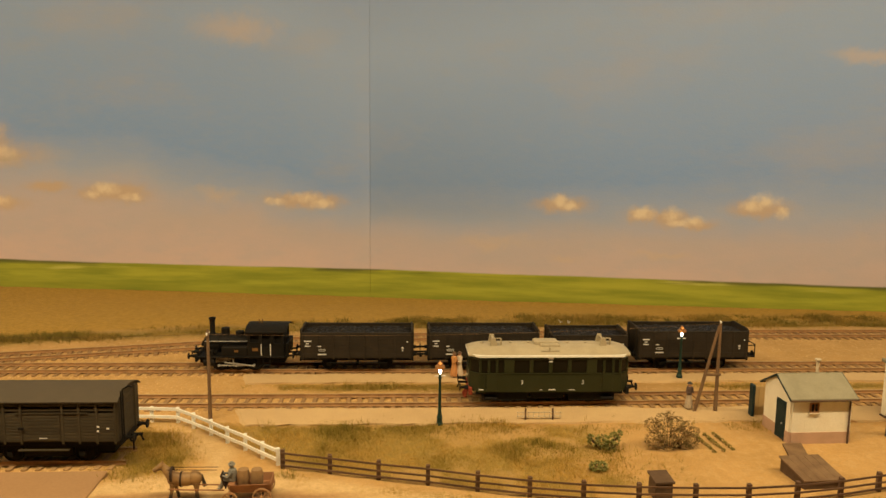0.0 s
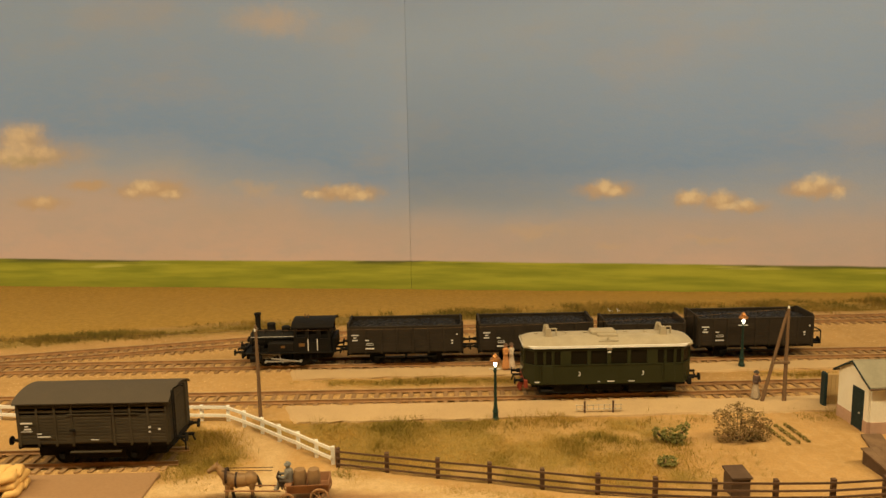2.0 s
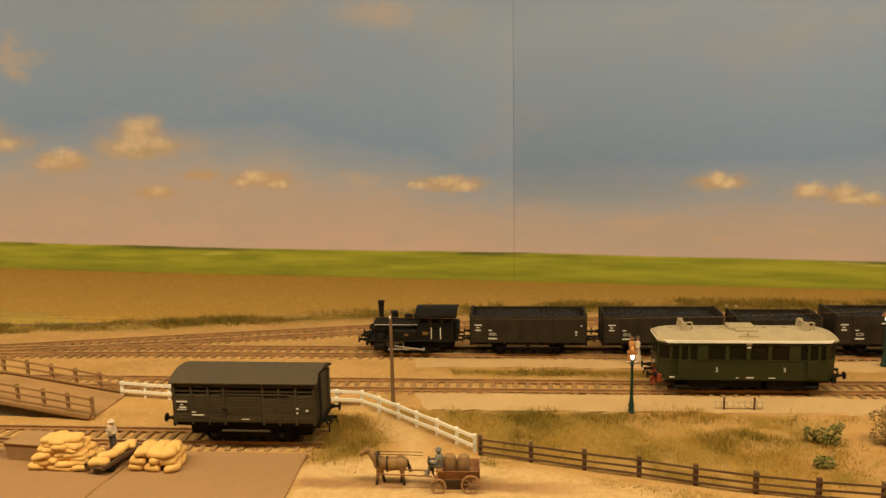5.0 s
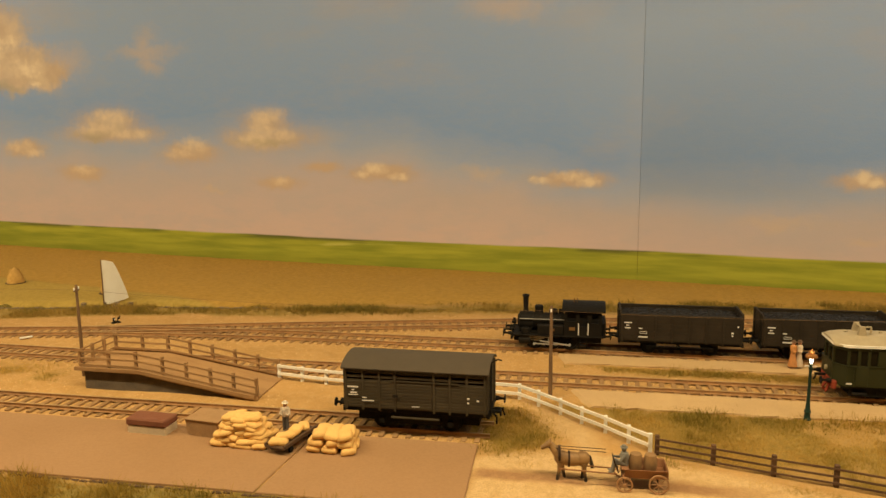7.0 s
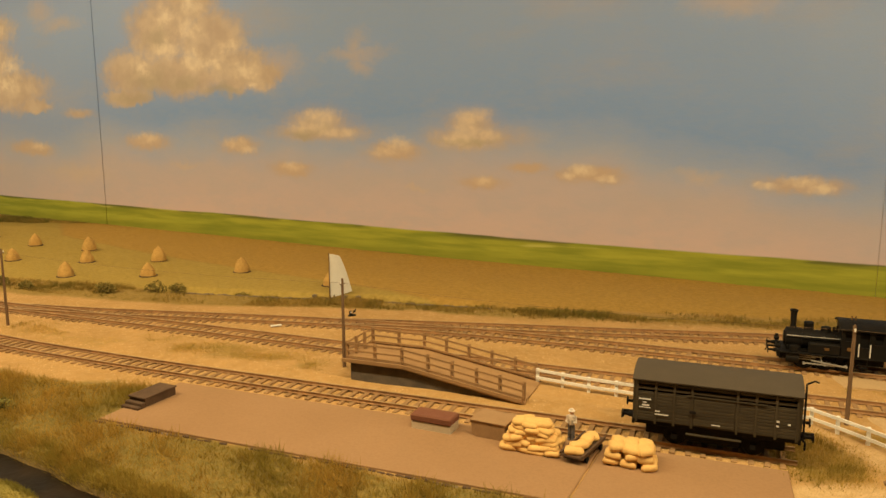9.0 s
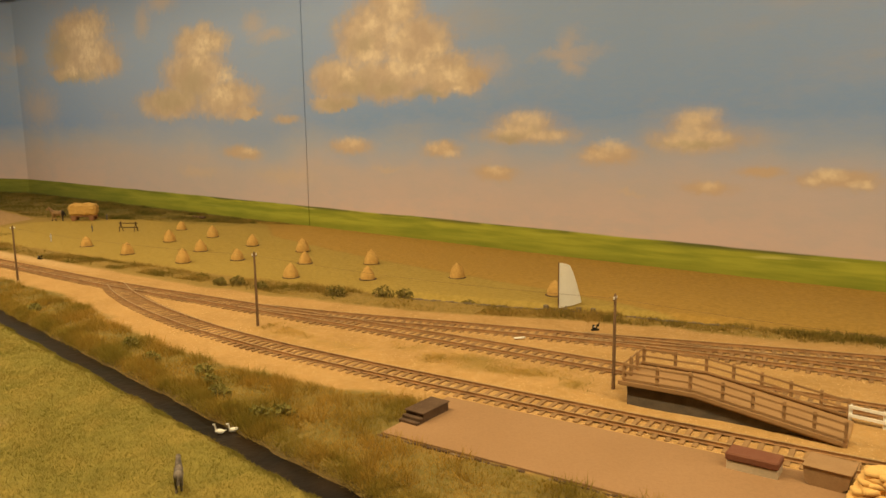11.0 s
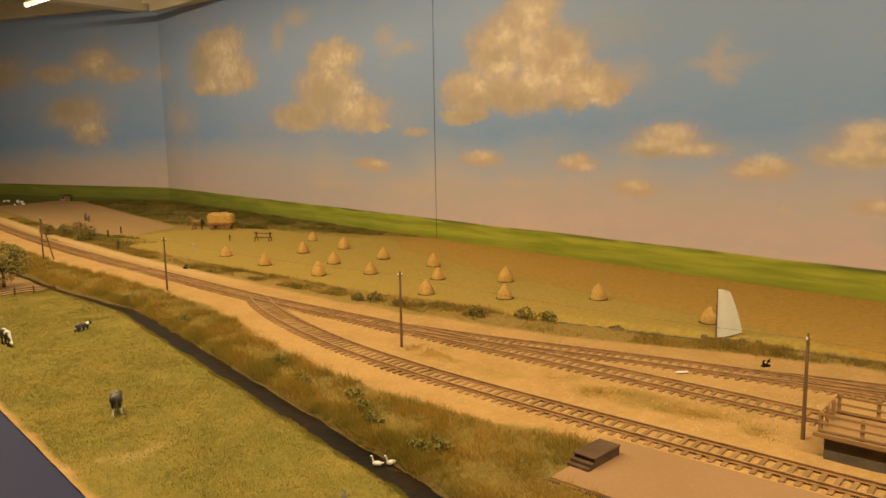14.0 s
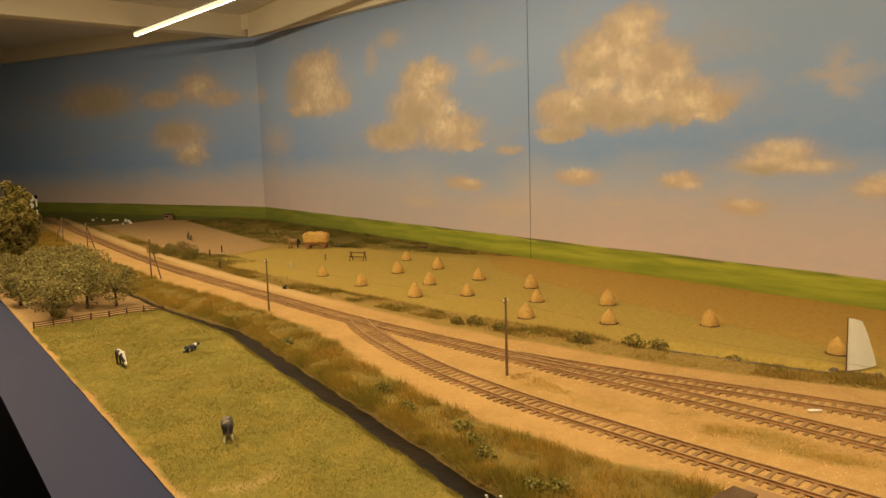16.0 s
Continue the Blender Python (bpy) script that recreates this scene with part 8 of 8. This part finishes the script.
def hoop(x, y, z, outer, inner, half, n=26):
    """A flat ring about the y axis."""
    v, f3 = [], []
    for i in range(n):
        c, s4 = math.cos(2 * math.pi * i / n), math.sin(2 * math.pi * i / n)
        v += [(x + q * c, y + w4, z + q * s4) for q, w4 in ((outer, -half), (outer, half), (inner, half), (inner, -half))]
    for i in range(n):
        k = (i + 1) % n
        f3 += [(4 * i + j, 4 * i + (j + 1) % 4, 4 * k + (j + 1) % 4, 4 * k + j) for j in range(4)]
    return Shape().add(v, f3)


# ---- horse cart ----
cart = thing("farm_cart", -77.5, 343, ground_z(-76, 343), 3, "brown four-wheeled farm cart carrying two barrels", "farm cart")
part("bed", Shape().box(-9, 15, -7, 7, 7.6, 8.6, 0.2), CARTWOOD, cart, smooth=False)
for side in (-1, 1):
    part("side_board", Shape().add([(x, side * (7 + k * 1.4) + t, 8 + 5 * k) for t in (0, 0.7) for x in (-8, 15.5) for k in (0, 1)], [(0, 1, 3, 2), (4, 6, 7, 5), (0, 4, 5, 1), (2, 3, 7, 6), (1, 5, 7, 3), (0, 2, 6, 4)]), CARTWOOD, cart, smooth=False)
    for x, r in ((-8, 4.6), (10.5, 5.6)):
        w3 = part("wheel", hoop(x, side * 9.4, r, r, r - 0.8, 0.55), WHEELWOOD, cart, "spoked wooden wheel")
        sp = Shape()
        for k in range(8):
            a = 2 * math.pi * k / 8
            sp.rod((x, side * 9.4, r), (x + (r - 0.6) * math.cos(a), side * 9.4, r + (r - 0.6) * math.sin(a)), 0.24, 5)
        part("spokes", sp.cyl("y", (x, side * 9.4, r), -1, 1, 0.8, 10), WHEELWOOD, w3)
part("end_board", Shape().box(15, 15.8, -7.6, 7.6, 8, 13.2, 0.15), CARTWOOD, cart, smooth=False)
part("seat", Shape().box(-9.5, -5.5, -6, 6, 11.6, 12.4, 0.15), CARTWOOD, cart, smooth=False)
part("dash_board", Shape().beam((-11, 0, 9), (-14, 0, 17), 8, 0.6), HARNESS, cart, smooth=False)
for side in (-1, 1):
    part("shaft", Shape().rod((-12, side * 3.6, 8), (-44, side * 3.4, 9.4), 0.45), CARTWOOD, cart)
part("axle", Shape().rod((-8, -9, 4.6), (-8, 9, 4.6), 0.6).rod((10.5, -9, 5.6), (10.5, 9, 5.6), 0.6), HARNESS, cart)
for x in (-1.0, 5.4):
    solid("barrel", Shape().lathe("z", (0, 0, 0), [(0, 2.5), (2, 2.9), (4.2, 3.1), (6.4, 2.9), (8.4, 2.5)], 16), BARREL, -77.5 + x, 343, ground_z(-76, 343) + 7.0, 0, "brown wooden barrel standing on the cart", "barrel", "barrels on the cart")
s = Shape().lathe("z", (0, 0, 0), [(0, 1.9), (2, 1.8), (4.4, 2.2), (5.8, 1.8), (6.4, 0.7)], 12).ball((-0.3, 0, 7.6), 1.2, 1.2, 1.4, 10, 7)
s.lathe("z", (-0.3, 0, 0), [(8.2, 1.8), (8.5, 1.75), (8.6, 1.15), (9.4, 0.9), (9.6, 0.3)], 12)
for y in (-1.1, 1.1):
    s.rod((0, y, 0.8), (-4.2, y * 1.1, 1.2), 1.1, 8, 0.9).rod((-4.2, y * 1.1, 1.4), (-5.2, y * 1.1, -3.0), 0.9, 8, 0.7).ball((-5.9, y * 1.1, -3.2), 1.4, 0.7, 0.5, 8, 5)
    s.rod((0, y * 1.9, 5.2), (-2.0, y * 2.2, 2.6), 0.75, 7, 0.65).rod((-2.0, y * 2.2, 2.6), (-4.6, y * 1.2, 3.2), 0.65, 7, 0.5)
solid("toy_figure", s, FIG_GREY, -83.5, 342.5, ground_z(-76, 343) + 9.9, 3, "grey painted toy driver seated on the cart", "figurine", "toy figures of the layout")
har = thing("harness", -107, 345, ground_z(-107, 345), 4, "dark leather horse harness with collar and reins", "harness")
part("collar", Shape().lathe("x", (-6.6, 0, 14.5), [(-0.6, 3.4), (-0.6, 4.4), (0.6, 4.4), (0.6, 3.4), (-0.6, 3.4)], 18), HARNESS, har)
part("girth", Shape().lathe("x", (-1.5, 0, 11.6), [(-0.5, 3.9), (-0.5, 4.3), (0.5, 4.3), (0.5, 3.9), (-0.5, 3.9)], 18), HARNESS, har)
part("rein", Shape().rod((-13.5, -1.6, 18.2), (18, -2, 17), 0.2, 5).rod((-13.5, 1.6, 18.2), (18, 2, 17), 0.2, 5), HARNESS, har)

cart.scale = (0.8, 0.8, 0.8)
har.scale = (0.86, 0.86, 0.86)
# ---- far end: signal, hide, white flecks ----
sig = thing("signal_post", -2857, 622, ground_z(-2857, 622), 30, "white and black railway signal with round discs", "signal")
part("post", Shape().cyl("z", (0, 0, 0), -2, 90, 2.2, 12), WHITE, sig, "white post")
for z in (10, 34, 58):
    part("band", Shape().cyl("z", (0, 0, 0), z, z + 9, 2.4, 12), BLACK, sig, "black band")
part("disc", Shape().lathe("y", (-17, -3, 92), [(-0.8, 11), (0.8, 11)], 20), WHITE, sig, "round white disc")
part("disc", Shape().lathe("y", (-16, -3, 70), [(-0.8, 8), (0.8, 8)], 20), WHITE, sig, "round white disc")
part("arm", Shape().box(-18, 2, -1, 1, 88, 93), WHITE, sig, "white arm", smooth=False)
part("lamp_box", Shape().box(-3, 3, -3, 3, 90, 102, 0.5), BLACK, sig, smooth=False)
hide = thing("field_shed", -2770, 990, ground_z(-2770, 990), 20, "small brown wooden shed at the field edge", "shed")
part("body", Shape().box(-11, 11, -9, 9, -2, 18, 0.4), CRATE, hide, smooth=False)
# Black panel on the solid wall, in place of the shade inside.
part("opening_shade", Shape().box(-7, 7, -9.6, -9.1, 10, 15), BLACK, hide, "black panel standing for the shade inside", smooth=False)
part("roof", Shape().box(-13, 13, -11, 11, 18.2, 21, 0.4), STEPWOOD, hide, smooth=False)
rnd = random.Random(77)
for k in range(14):
    x, y = -2980 - 14 * k + rnd.uniform(-20, 260), 880 + rnd.uniform(-45, 60)
    solid("toy_sheep", Shape().ball((0, 0, 4), 5, 3, 3.2, 8, 6).ball((-5, 0, 5.4), 1.8, 1.4, 1.6, 7, 5).rod((-3, -1, 2), (-3, -1, -1), 0.7, 5).rod((3, 1, 2), (3, 1, -1), 0.7, 5), WHITE, x, y, ground_z(x, y), rnd.uniform(0, 360), "tiny white toy sheep on the far pasture", "sheep figurine", "sheep on the far pasture")
for k in range(3):
    x, y = ((-1756, 655), (-1796, 700), (-1540, 572))[k]
    solid("field_post", Shape().box(-1.2, 1.2, -1.2, 1.2, -2, 14, 0.2), STEPWOOD, x, y, ground_z(x, y), 10, "short dark wooden post at the field edge", "post", "posts at the field edge")
solid("white_board", Shape().box(-4.5, 4.5, -1.3, 1.3, 0, 1.0, 0.2), WHITE, -533, 511, 9.0, 48, "small white board lying beside the points", "board")
for x, y in ((-560, 620), (-530, 626), (-517, 628)):
    solid("quay_post", Shape().box(-2, 2, -2, 2, -2, 6, 0.3), STONE, x, y - 3, ground_z(x, y - 3), 0, "short mooring post on the quay", "post", "mooring posts")


# ---- grass, as many small blades ----
def blades(name, n, box, keep, tall, wide, mat, label, seed, tuft=1, tilt=0.62, along_line=None):
    """n blades over the box (x0, x1, y0, y1 in metres) where keep(x, y) is true; tall(x, y) in metres."""
    g = np.random.default_rng(seed)
    x = g.uniform(box[0], box[1], n * 2)
    y = g.uniform(box[2], box[3], n * 2)
    if along_line:
        y = y + along_line(x)
    ok = g.random(n * 2) < keep(x, y)
    x, y = x[ok][:n], y[ok][:n]
    if tuft > 1:
        x = np.repeat(x, tuft) + g.normal(0, 0.0011, len(x) * tuft)
        y = np.repeat(y, tuft) + g.normal(0, 0.0011, len(y) * tuft)
    m = len(x)
    z = height(x, y) - 0.0004
    L = tall(x, y) * g.uniform(0.55, 1.25, m)
    a = g.uniform(0, 2 * np.pi, m)
    lean = np.abs(g.normal(tilt, 0.34, m))
    w = wide * g.uniform(0.7, 1.3, m)
    b = a + np.pi / 2 + g.normal(0, 0.8, m)
    P = np.empty((m, 3, 3))
    P[:, 0] = np.stack([x + np.cos(a) * w, y + np.sin(a) * w, z], -1)
    P[:, 1] = np.stack([x - np.cos(a) * w, y - np.sin(a) * w, z], -1)
    P[:, 2] = np.stack([x + np.cos(b) * np.sin(lean) * L, y + np.sin(b) * np.sin(lean) * L, z + np.cos(lean) * L], -1)
    me = bpy.data.meshes.new(name)
    me.vertices.add(3 * m)
    me.vertices.foreach_set("co", P.reshape(-1))
    me.loops.add(3 * m)
    me.loops.foreach_set("vertex_index", np.arange(3 * m))
    me.polygons.add(m)
    me.polygons.foreach_set("loop_start", np.arange(0, 3 * m, 3))
    me.update(calc_edges=True)
    me.materials.append(mat)
    return tagged(new(name, me), label, "grass", kind="stuff")


def on_meadow(x, y):
    return ((y < ditch_y(x) - ditch_half(x) - 0.0005) & (y > edge_y(x) + 0.0015 + 0.010 * fbm(x, y, 40, 61) ** 2) & (x < -0.2) & (x > -1.3)) * (1 - 0.5 * sstep(fbm(x, y, 18, 71), 0.5, 0.7))


def on_bank(x, y):
    d = y - ditch_y(x)
    yard = (x > -0.517) & (x < -0.148) & (y > 0.305 + 0.004 * (fbm(x, y, 70, 77) - 0.5))
    return ((d > np.where(x < -1.53, -0.004, ditch_half(x) * 0.9)) & (y < ballast_y(x) - 0.002 + 0.012 * (fbm(x, y, 60, 7) - 0.5)) & ~yard & (x < -0.165)) * (0.55 + 0.45 * sstep(fbm(x, y, 40, 17), 0.35, 0.6))


def on_plot(x, y):
    g1 = (y > plot_front(x) + 0.002) & (y < 0.441 + 0.004 * (fbm(x, y, 60, 41) - 0.5)) & (lane_d(x, y) > 0.002) & (x > -0.142) & (x < 0.15)
    thin = 1 - 0.85 * sstep(fbm(x, y, 26, 33), 0.56, 0.66) * sstep(x, 0.03, 0.07) - 0.93 * sstep(x + 0.07 * (fbm(x, y, 30, 3) - 0.5), 0.085, 0.12) - 0.7 * sstep(fbm(x, y, 38, 71), 0.55, 0.68)
    strip = np.exp(-((y - 0.508) / 0.0055) ** 2) * (x > -0.115) * sstep(fbm(x, y, 30, 8), 0.42, 0.56)
    verge = np.exp(-((y - plot_front(x) + 0.012) / 0.005) ** 2) * (x > -0.07) * sstep(fbm(x, y, 35, 18), 0.42, 0.55) * 0.7
    tracks = np.exp(-((y - 0.441) / 0.013) ** 2) * (x < -0.44) * (x > -0.74) * sstep(fbm(x, y, 22, 14), 0.38, 0.58) * 0.7
    return np.clip(tracks + g1 * np.clip(thin, 0, 1) + mound_at(x, y) + strip + verge, 0, 1)


def on_verge(x, y):
    d = y - hedge_y(x)
    front = y - verge_y(x)
    left = sstep(front, -0.002, 0.006) * (1 - sstep(d, 0.006, 0.018)) * (1 - sstep(x, -0.45, -0.35)) * (0.2 + 0.8 * sstep(fbm(x, y, 24, 27), 0.42, 0.58))
    return np.clip(left + verge_at(x, y) * (0.12 + 0.88 * sstep(fbm(x, y * 1.5, 24, 27), 0.33, 0.50)), 0, 1) * (np.abs(y - track_y(x) - 0.036) > 0.014)


blades("meadow_grass", 230000, (-1.32, -0.2, 0.085, 0.40), on_meadow, lambda x, y: 0.0011 + 0.0011 * fbm(x, y, 50, 2), 0.00016, MEADOW, "short green meadow grass", 1, 2)
blades("bank_grass", 300000, (-2.7, -0.165, 0.24, 0.63), on_bank, lambda x, y: 0.0026 + 0.0068 * sstep(fbm(x, y, 48, 6), 0.35, 0.72), 0.00022, BANK, "long tawny grass on the ditch bank", 2, 2, 0.8)
blades("ditch_fringe", 44000, (-1.52, -0.165, 0.0085, 0.022), lambda x, y: 0.55 + 0.45 * sstep(fbm(x, y, 55, 23), 0.4, 0.6), lambda x, y: 0.0022 + 0.0040 * sstep(fbm(x, y, 60, 29), 0.35, 0.7), 0.0002, FRINGE, "rough grass hanging over the ditch", 7, 2, 0.75, ditch_y)
blades("ditch_edge", 12000, (-1.26, -0.2, -0.0145, -0.0088), lambda x, y: 0.8 * sstep(fbm(x, y, 70, 33), 0.35, 0.6), lambda x, y: 0.0016 + 0.0014 * fbm(x, y, 60, 29), 0.00018, MEADOW, "meadow grass over the near edge of the ditch", 8, 2, 0.8, ditch_y)
blades("plot_grass", 330000, (-0.76, 0.45, 0.320, 0.515), on_plot, lambda x, y: 0.0010 + 0.0022 * fbm(x, y, 60, 4), 0.00014, PLOT, "tawny grass with bare patches on the plot", 3, 2, 0.85)
blades("verge_weeds", 150000, (-2.3, 0.9, 0.54, 0.76), on_verge, lambda x, y: 0.0020 + 0.0050 * sstep(fbm(x, y, 26, 12), 0.35, 0.7), 0.00028, HEDGE, "dark weeds along the field edge", 4, 3, 0.8)
blades("field_stubble", 70000, (-1.76, -0.40, 0.58, 1.05), lambda x, y: ((y > hedge_y(x) + 0.02) & (y < boundary_y(x) - 0.004) & (y < wall_y(x) - 0.004)) * 0.9, lambda x, y: 0.0010 + 0 * x, 0.00025, grass_material("stubble", (0.48, 0.34, 0.082), (0.55, 0.39, 0.105), (0.42, 0.29, 0.068)), "short pale stubble", 5)


def tufty(x, y):
    """Where the plot and the mound carry greener, taller tufts."""
    edge = np.exp(-((y - 0.431) / 0.009) ** 2) * (x > -0.09) * (x < 0.235) * sstep(fbm(x, y, 34, 52), 0.40, 0.52)
    strip = np.exp(-((y - 0.507) / 0.005) ** 2) * (x > -0.10) * sstep(fbm(x, y, 30, 8), 0.43, 0.55)
    plot = on_plot(x, y) * sstep(fbm(x, y, 30, 51), 0.50, 0.60)
    return np.clip(plot * 0.8 + edge * 0.8 + strip * 0.8 + mound_at(x, y) * (0.4 + 0.6 * sstep(fbm(x, y, 70, 57), 0.4, 0.6)), 0, 1)


def weedy(x, y):
    """Dark clumps in the weeds along the fields."""
    return on_verge(x, y) * sstep(fbm(x, y * 1.6, 34, 63), 0.50, 0.60) * (1 - 0.85 * sstep(x, -0.80, -0.72) * (1 - sstep(x, -0.46, -0.38)))


blades("plot_tufts", 80000, (-0.76, 0.30, 0.320, 0.515), tufty, lambda x, y: 0.0018 + 0.0036 * sstep(fbm(x, y, 55, 53), 0.35, 0.7), 0.00020, TUFT, "greener tufts of grass on the plot and the mound", 13, 2, 0.7)
blades("verge_clumps", 60000, (-2.3, 0.9, 0.54, 0.76), weedy, lambda x, y: 0.0026 + 0.0038 * sstep(fbm(x, y, 45, 64), 0.35, 0.7), 0.00036, WEED, "dark green clumps of weeds along the field edge", 14, 3, 0.6)


def gravel_material():
    m, nt, b = nodes_of("gravel_crumbs")
    rnd = nd(nt, "ShaderNodeNewGeometry").outputs["Random Per Island"]
    col = mixn(nt, stepn(nt, rnd, 0.0, 0.75), (0.44, 0.27, 0.115), (0.68, 0.46, 0.22))
    nt.links.new(mixn(nt, stepn(nt, rnd, 0.90, 0.99), col, (0.72, 0.52, 0.28)), b.inputs["Base Color"])
    b.inputs["Roughness"].default_value = 0.95
    b.inputs["Specular IOR Level"].default_value = 0.15
    return m


TRACK_LINES = [np.array(line, float) * 0.001 for line in (GOODS, MAIN + MAIN_EAST, SECOND, BACK)]


def stony(x, y):
    """Thick along the tracks, thin over the rest of the sand."""
    near = np.full_like(x, 9.0)
    for line in TRACK_LINES:
        inside = (x > line[0, 0]) & (x < line[-1, 0])
        near = np.where(inside, np.minimum(near, np.abs(y - np.interp(x, line[:, 0], line[:, 1]))), near)
    sand = (y > ballast_y(x) + 0.002) & (y < np.where(x < -0.45, verge_y(x), hedge_y(x)))
    paved = ((x > -0.517) & (x < -0.148) & (y < 0.376)) | ((x > -0.125) & (((y > 0.436) & (y < 0.467)) | ((y > 0.515) & (y < 0.537)))) | ((x > -0.42) & (x < -0.295) & (y > 0.417) & (y < 0.459))
    plot = (x > -0.15) & (y < 0.436)
    return (sand & ~paved & ~plot) * (0.25 + 0.75 * (1 - sstep(near, 0.013, 0.024))) * (0.5 + 0.5 * sstep(fbm(x, y, 40, 83), 0.35, 0.6))


def gravel(n, box, seed):
    g = np.random.default_rng(seed)
    x, y = g.uniform(box[0], box[1], n * 4), g.uniform(box[2], box[3], n * 4)
    ok = g.random(n * 4) < stony(x, y)
    x, y = x[ok][:n], y[ok][:n]
    k = len(x)
    r = 0.00022 + 0.00042 * g.random(k) ** 2.5
    z = height(x, y) - 0.0001
    a = g.uniform(0, 2 * np.pi, k)
    P = np.empty((k, 4, 3))
    for j in range(3):
        w = a + j * 2.0944 + g.normal(0, 0.25, k)
        P[:, j] = np.stack([x + r * np.cos(w), y + r * np.sin(w), z], -1)
    P[:, 3] = np.stack([x + r * g.normal(0, 0.3, k), y + r * g.normal(0, 0.3, k), z + r * g.uniform(0.8, 1.4, k)], -1)
    tri = (np.array([[0, 1, 3], [1, 2, 3], [2, 0, 3]])[None] + 4 * np.arange(k)[:, None, None]).reshape(-1)
    me = bpy.data.meshes.new("track_gravel")
    me.vertices.add(4 * k)
    me.vertices.foreach_set("co", P.reshape(-1))
    me.loops.add(len(tri))
    me.loops.foreach_set("vertex_index", tri)
    me.polygons.add(len(tri) // 3)
    me.polygons.foreach_set("loop_start", np.arange(0, len(tri), 3))
    me.update(calc_edges=True)
    me.materials.append(gravel_material())
    return tagged(new("track_gravel", me), "loose sandy gravel crumbs between and beside the tracks", "gravel", kind="stuff")


gravel(130000, (-1.35, 0.45, 0.345, 0.68), 21)


def far_pasture(x, y):
    """The rough dark grass behind the bare field and the hay wagon."""
    behind = y > np.interp(x, [-2.9, -2.67, -1.8, -1.74, -1.5, -1.2], [0.99, 1.01, 0.83, 0.86, 0.93, 1.02])
    beside = (y > track_y(x) + 0.055) & (y < np.interp(x, [-2.85, -2.08, -1.95, -1.75], [0.77, 0.62, 0.62, 0.68])) & (x < -1.6)
    return (behind | beside) * (y < wall_y(x) - 0.006) * (0.25 + 0.75 * sstep(fbm(x, y * 2.0, 16, 95), 0.40, 0.60))


blades("far_pasture", 90000, (-3.1, -1.2, 0.60, 1.13), far_pasture, lambda x, y: 0.0030 + 0.0060 * sstep(fbm(x, y, 26, 96), 0.40, 0.70), 0.00055, grass_material("pasture_grass", (0.20, 0.17, 0.045), (0.34, 0.25, 0.075), (0.15, 0.145, 0.035)), "rough dark pasture at the far end", 15, 2, 0.8)
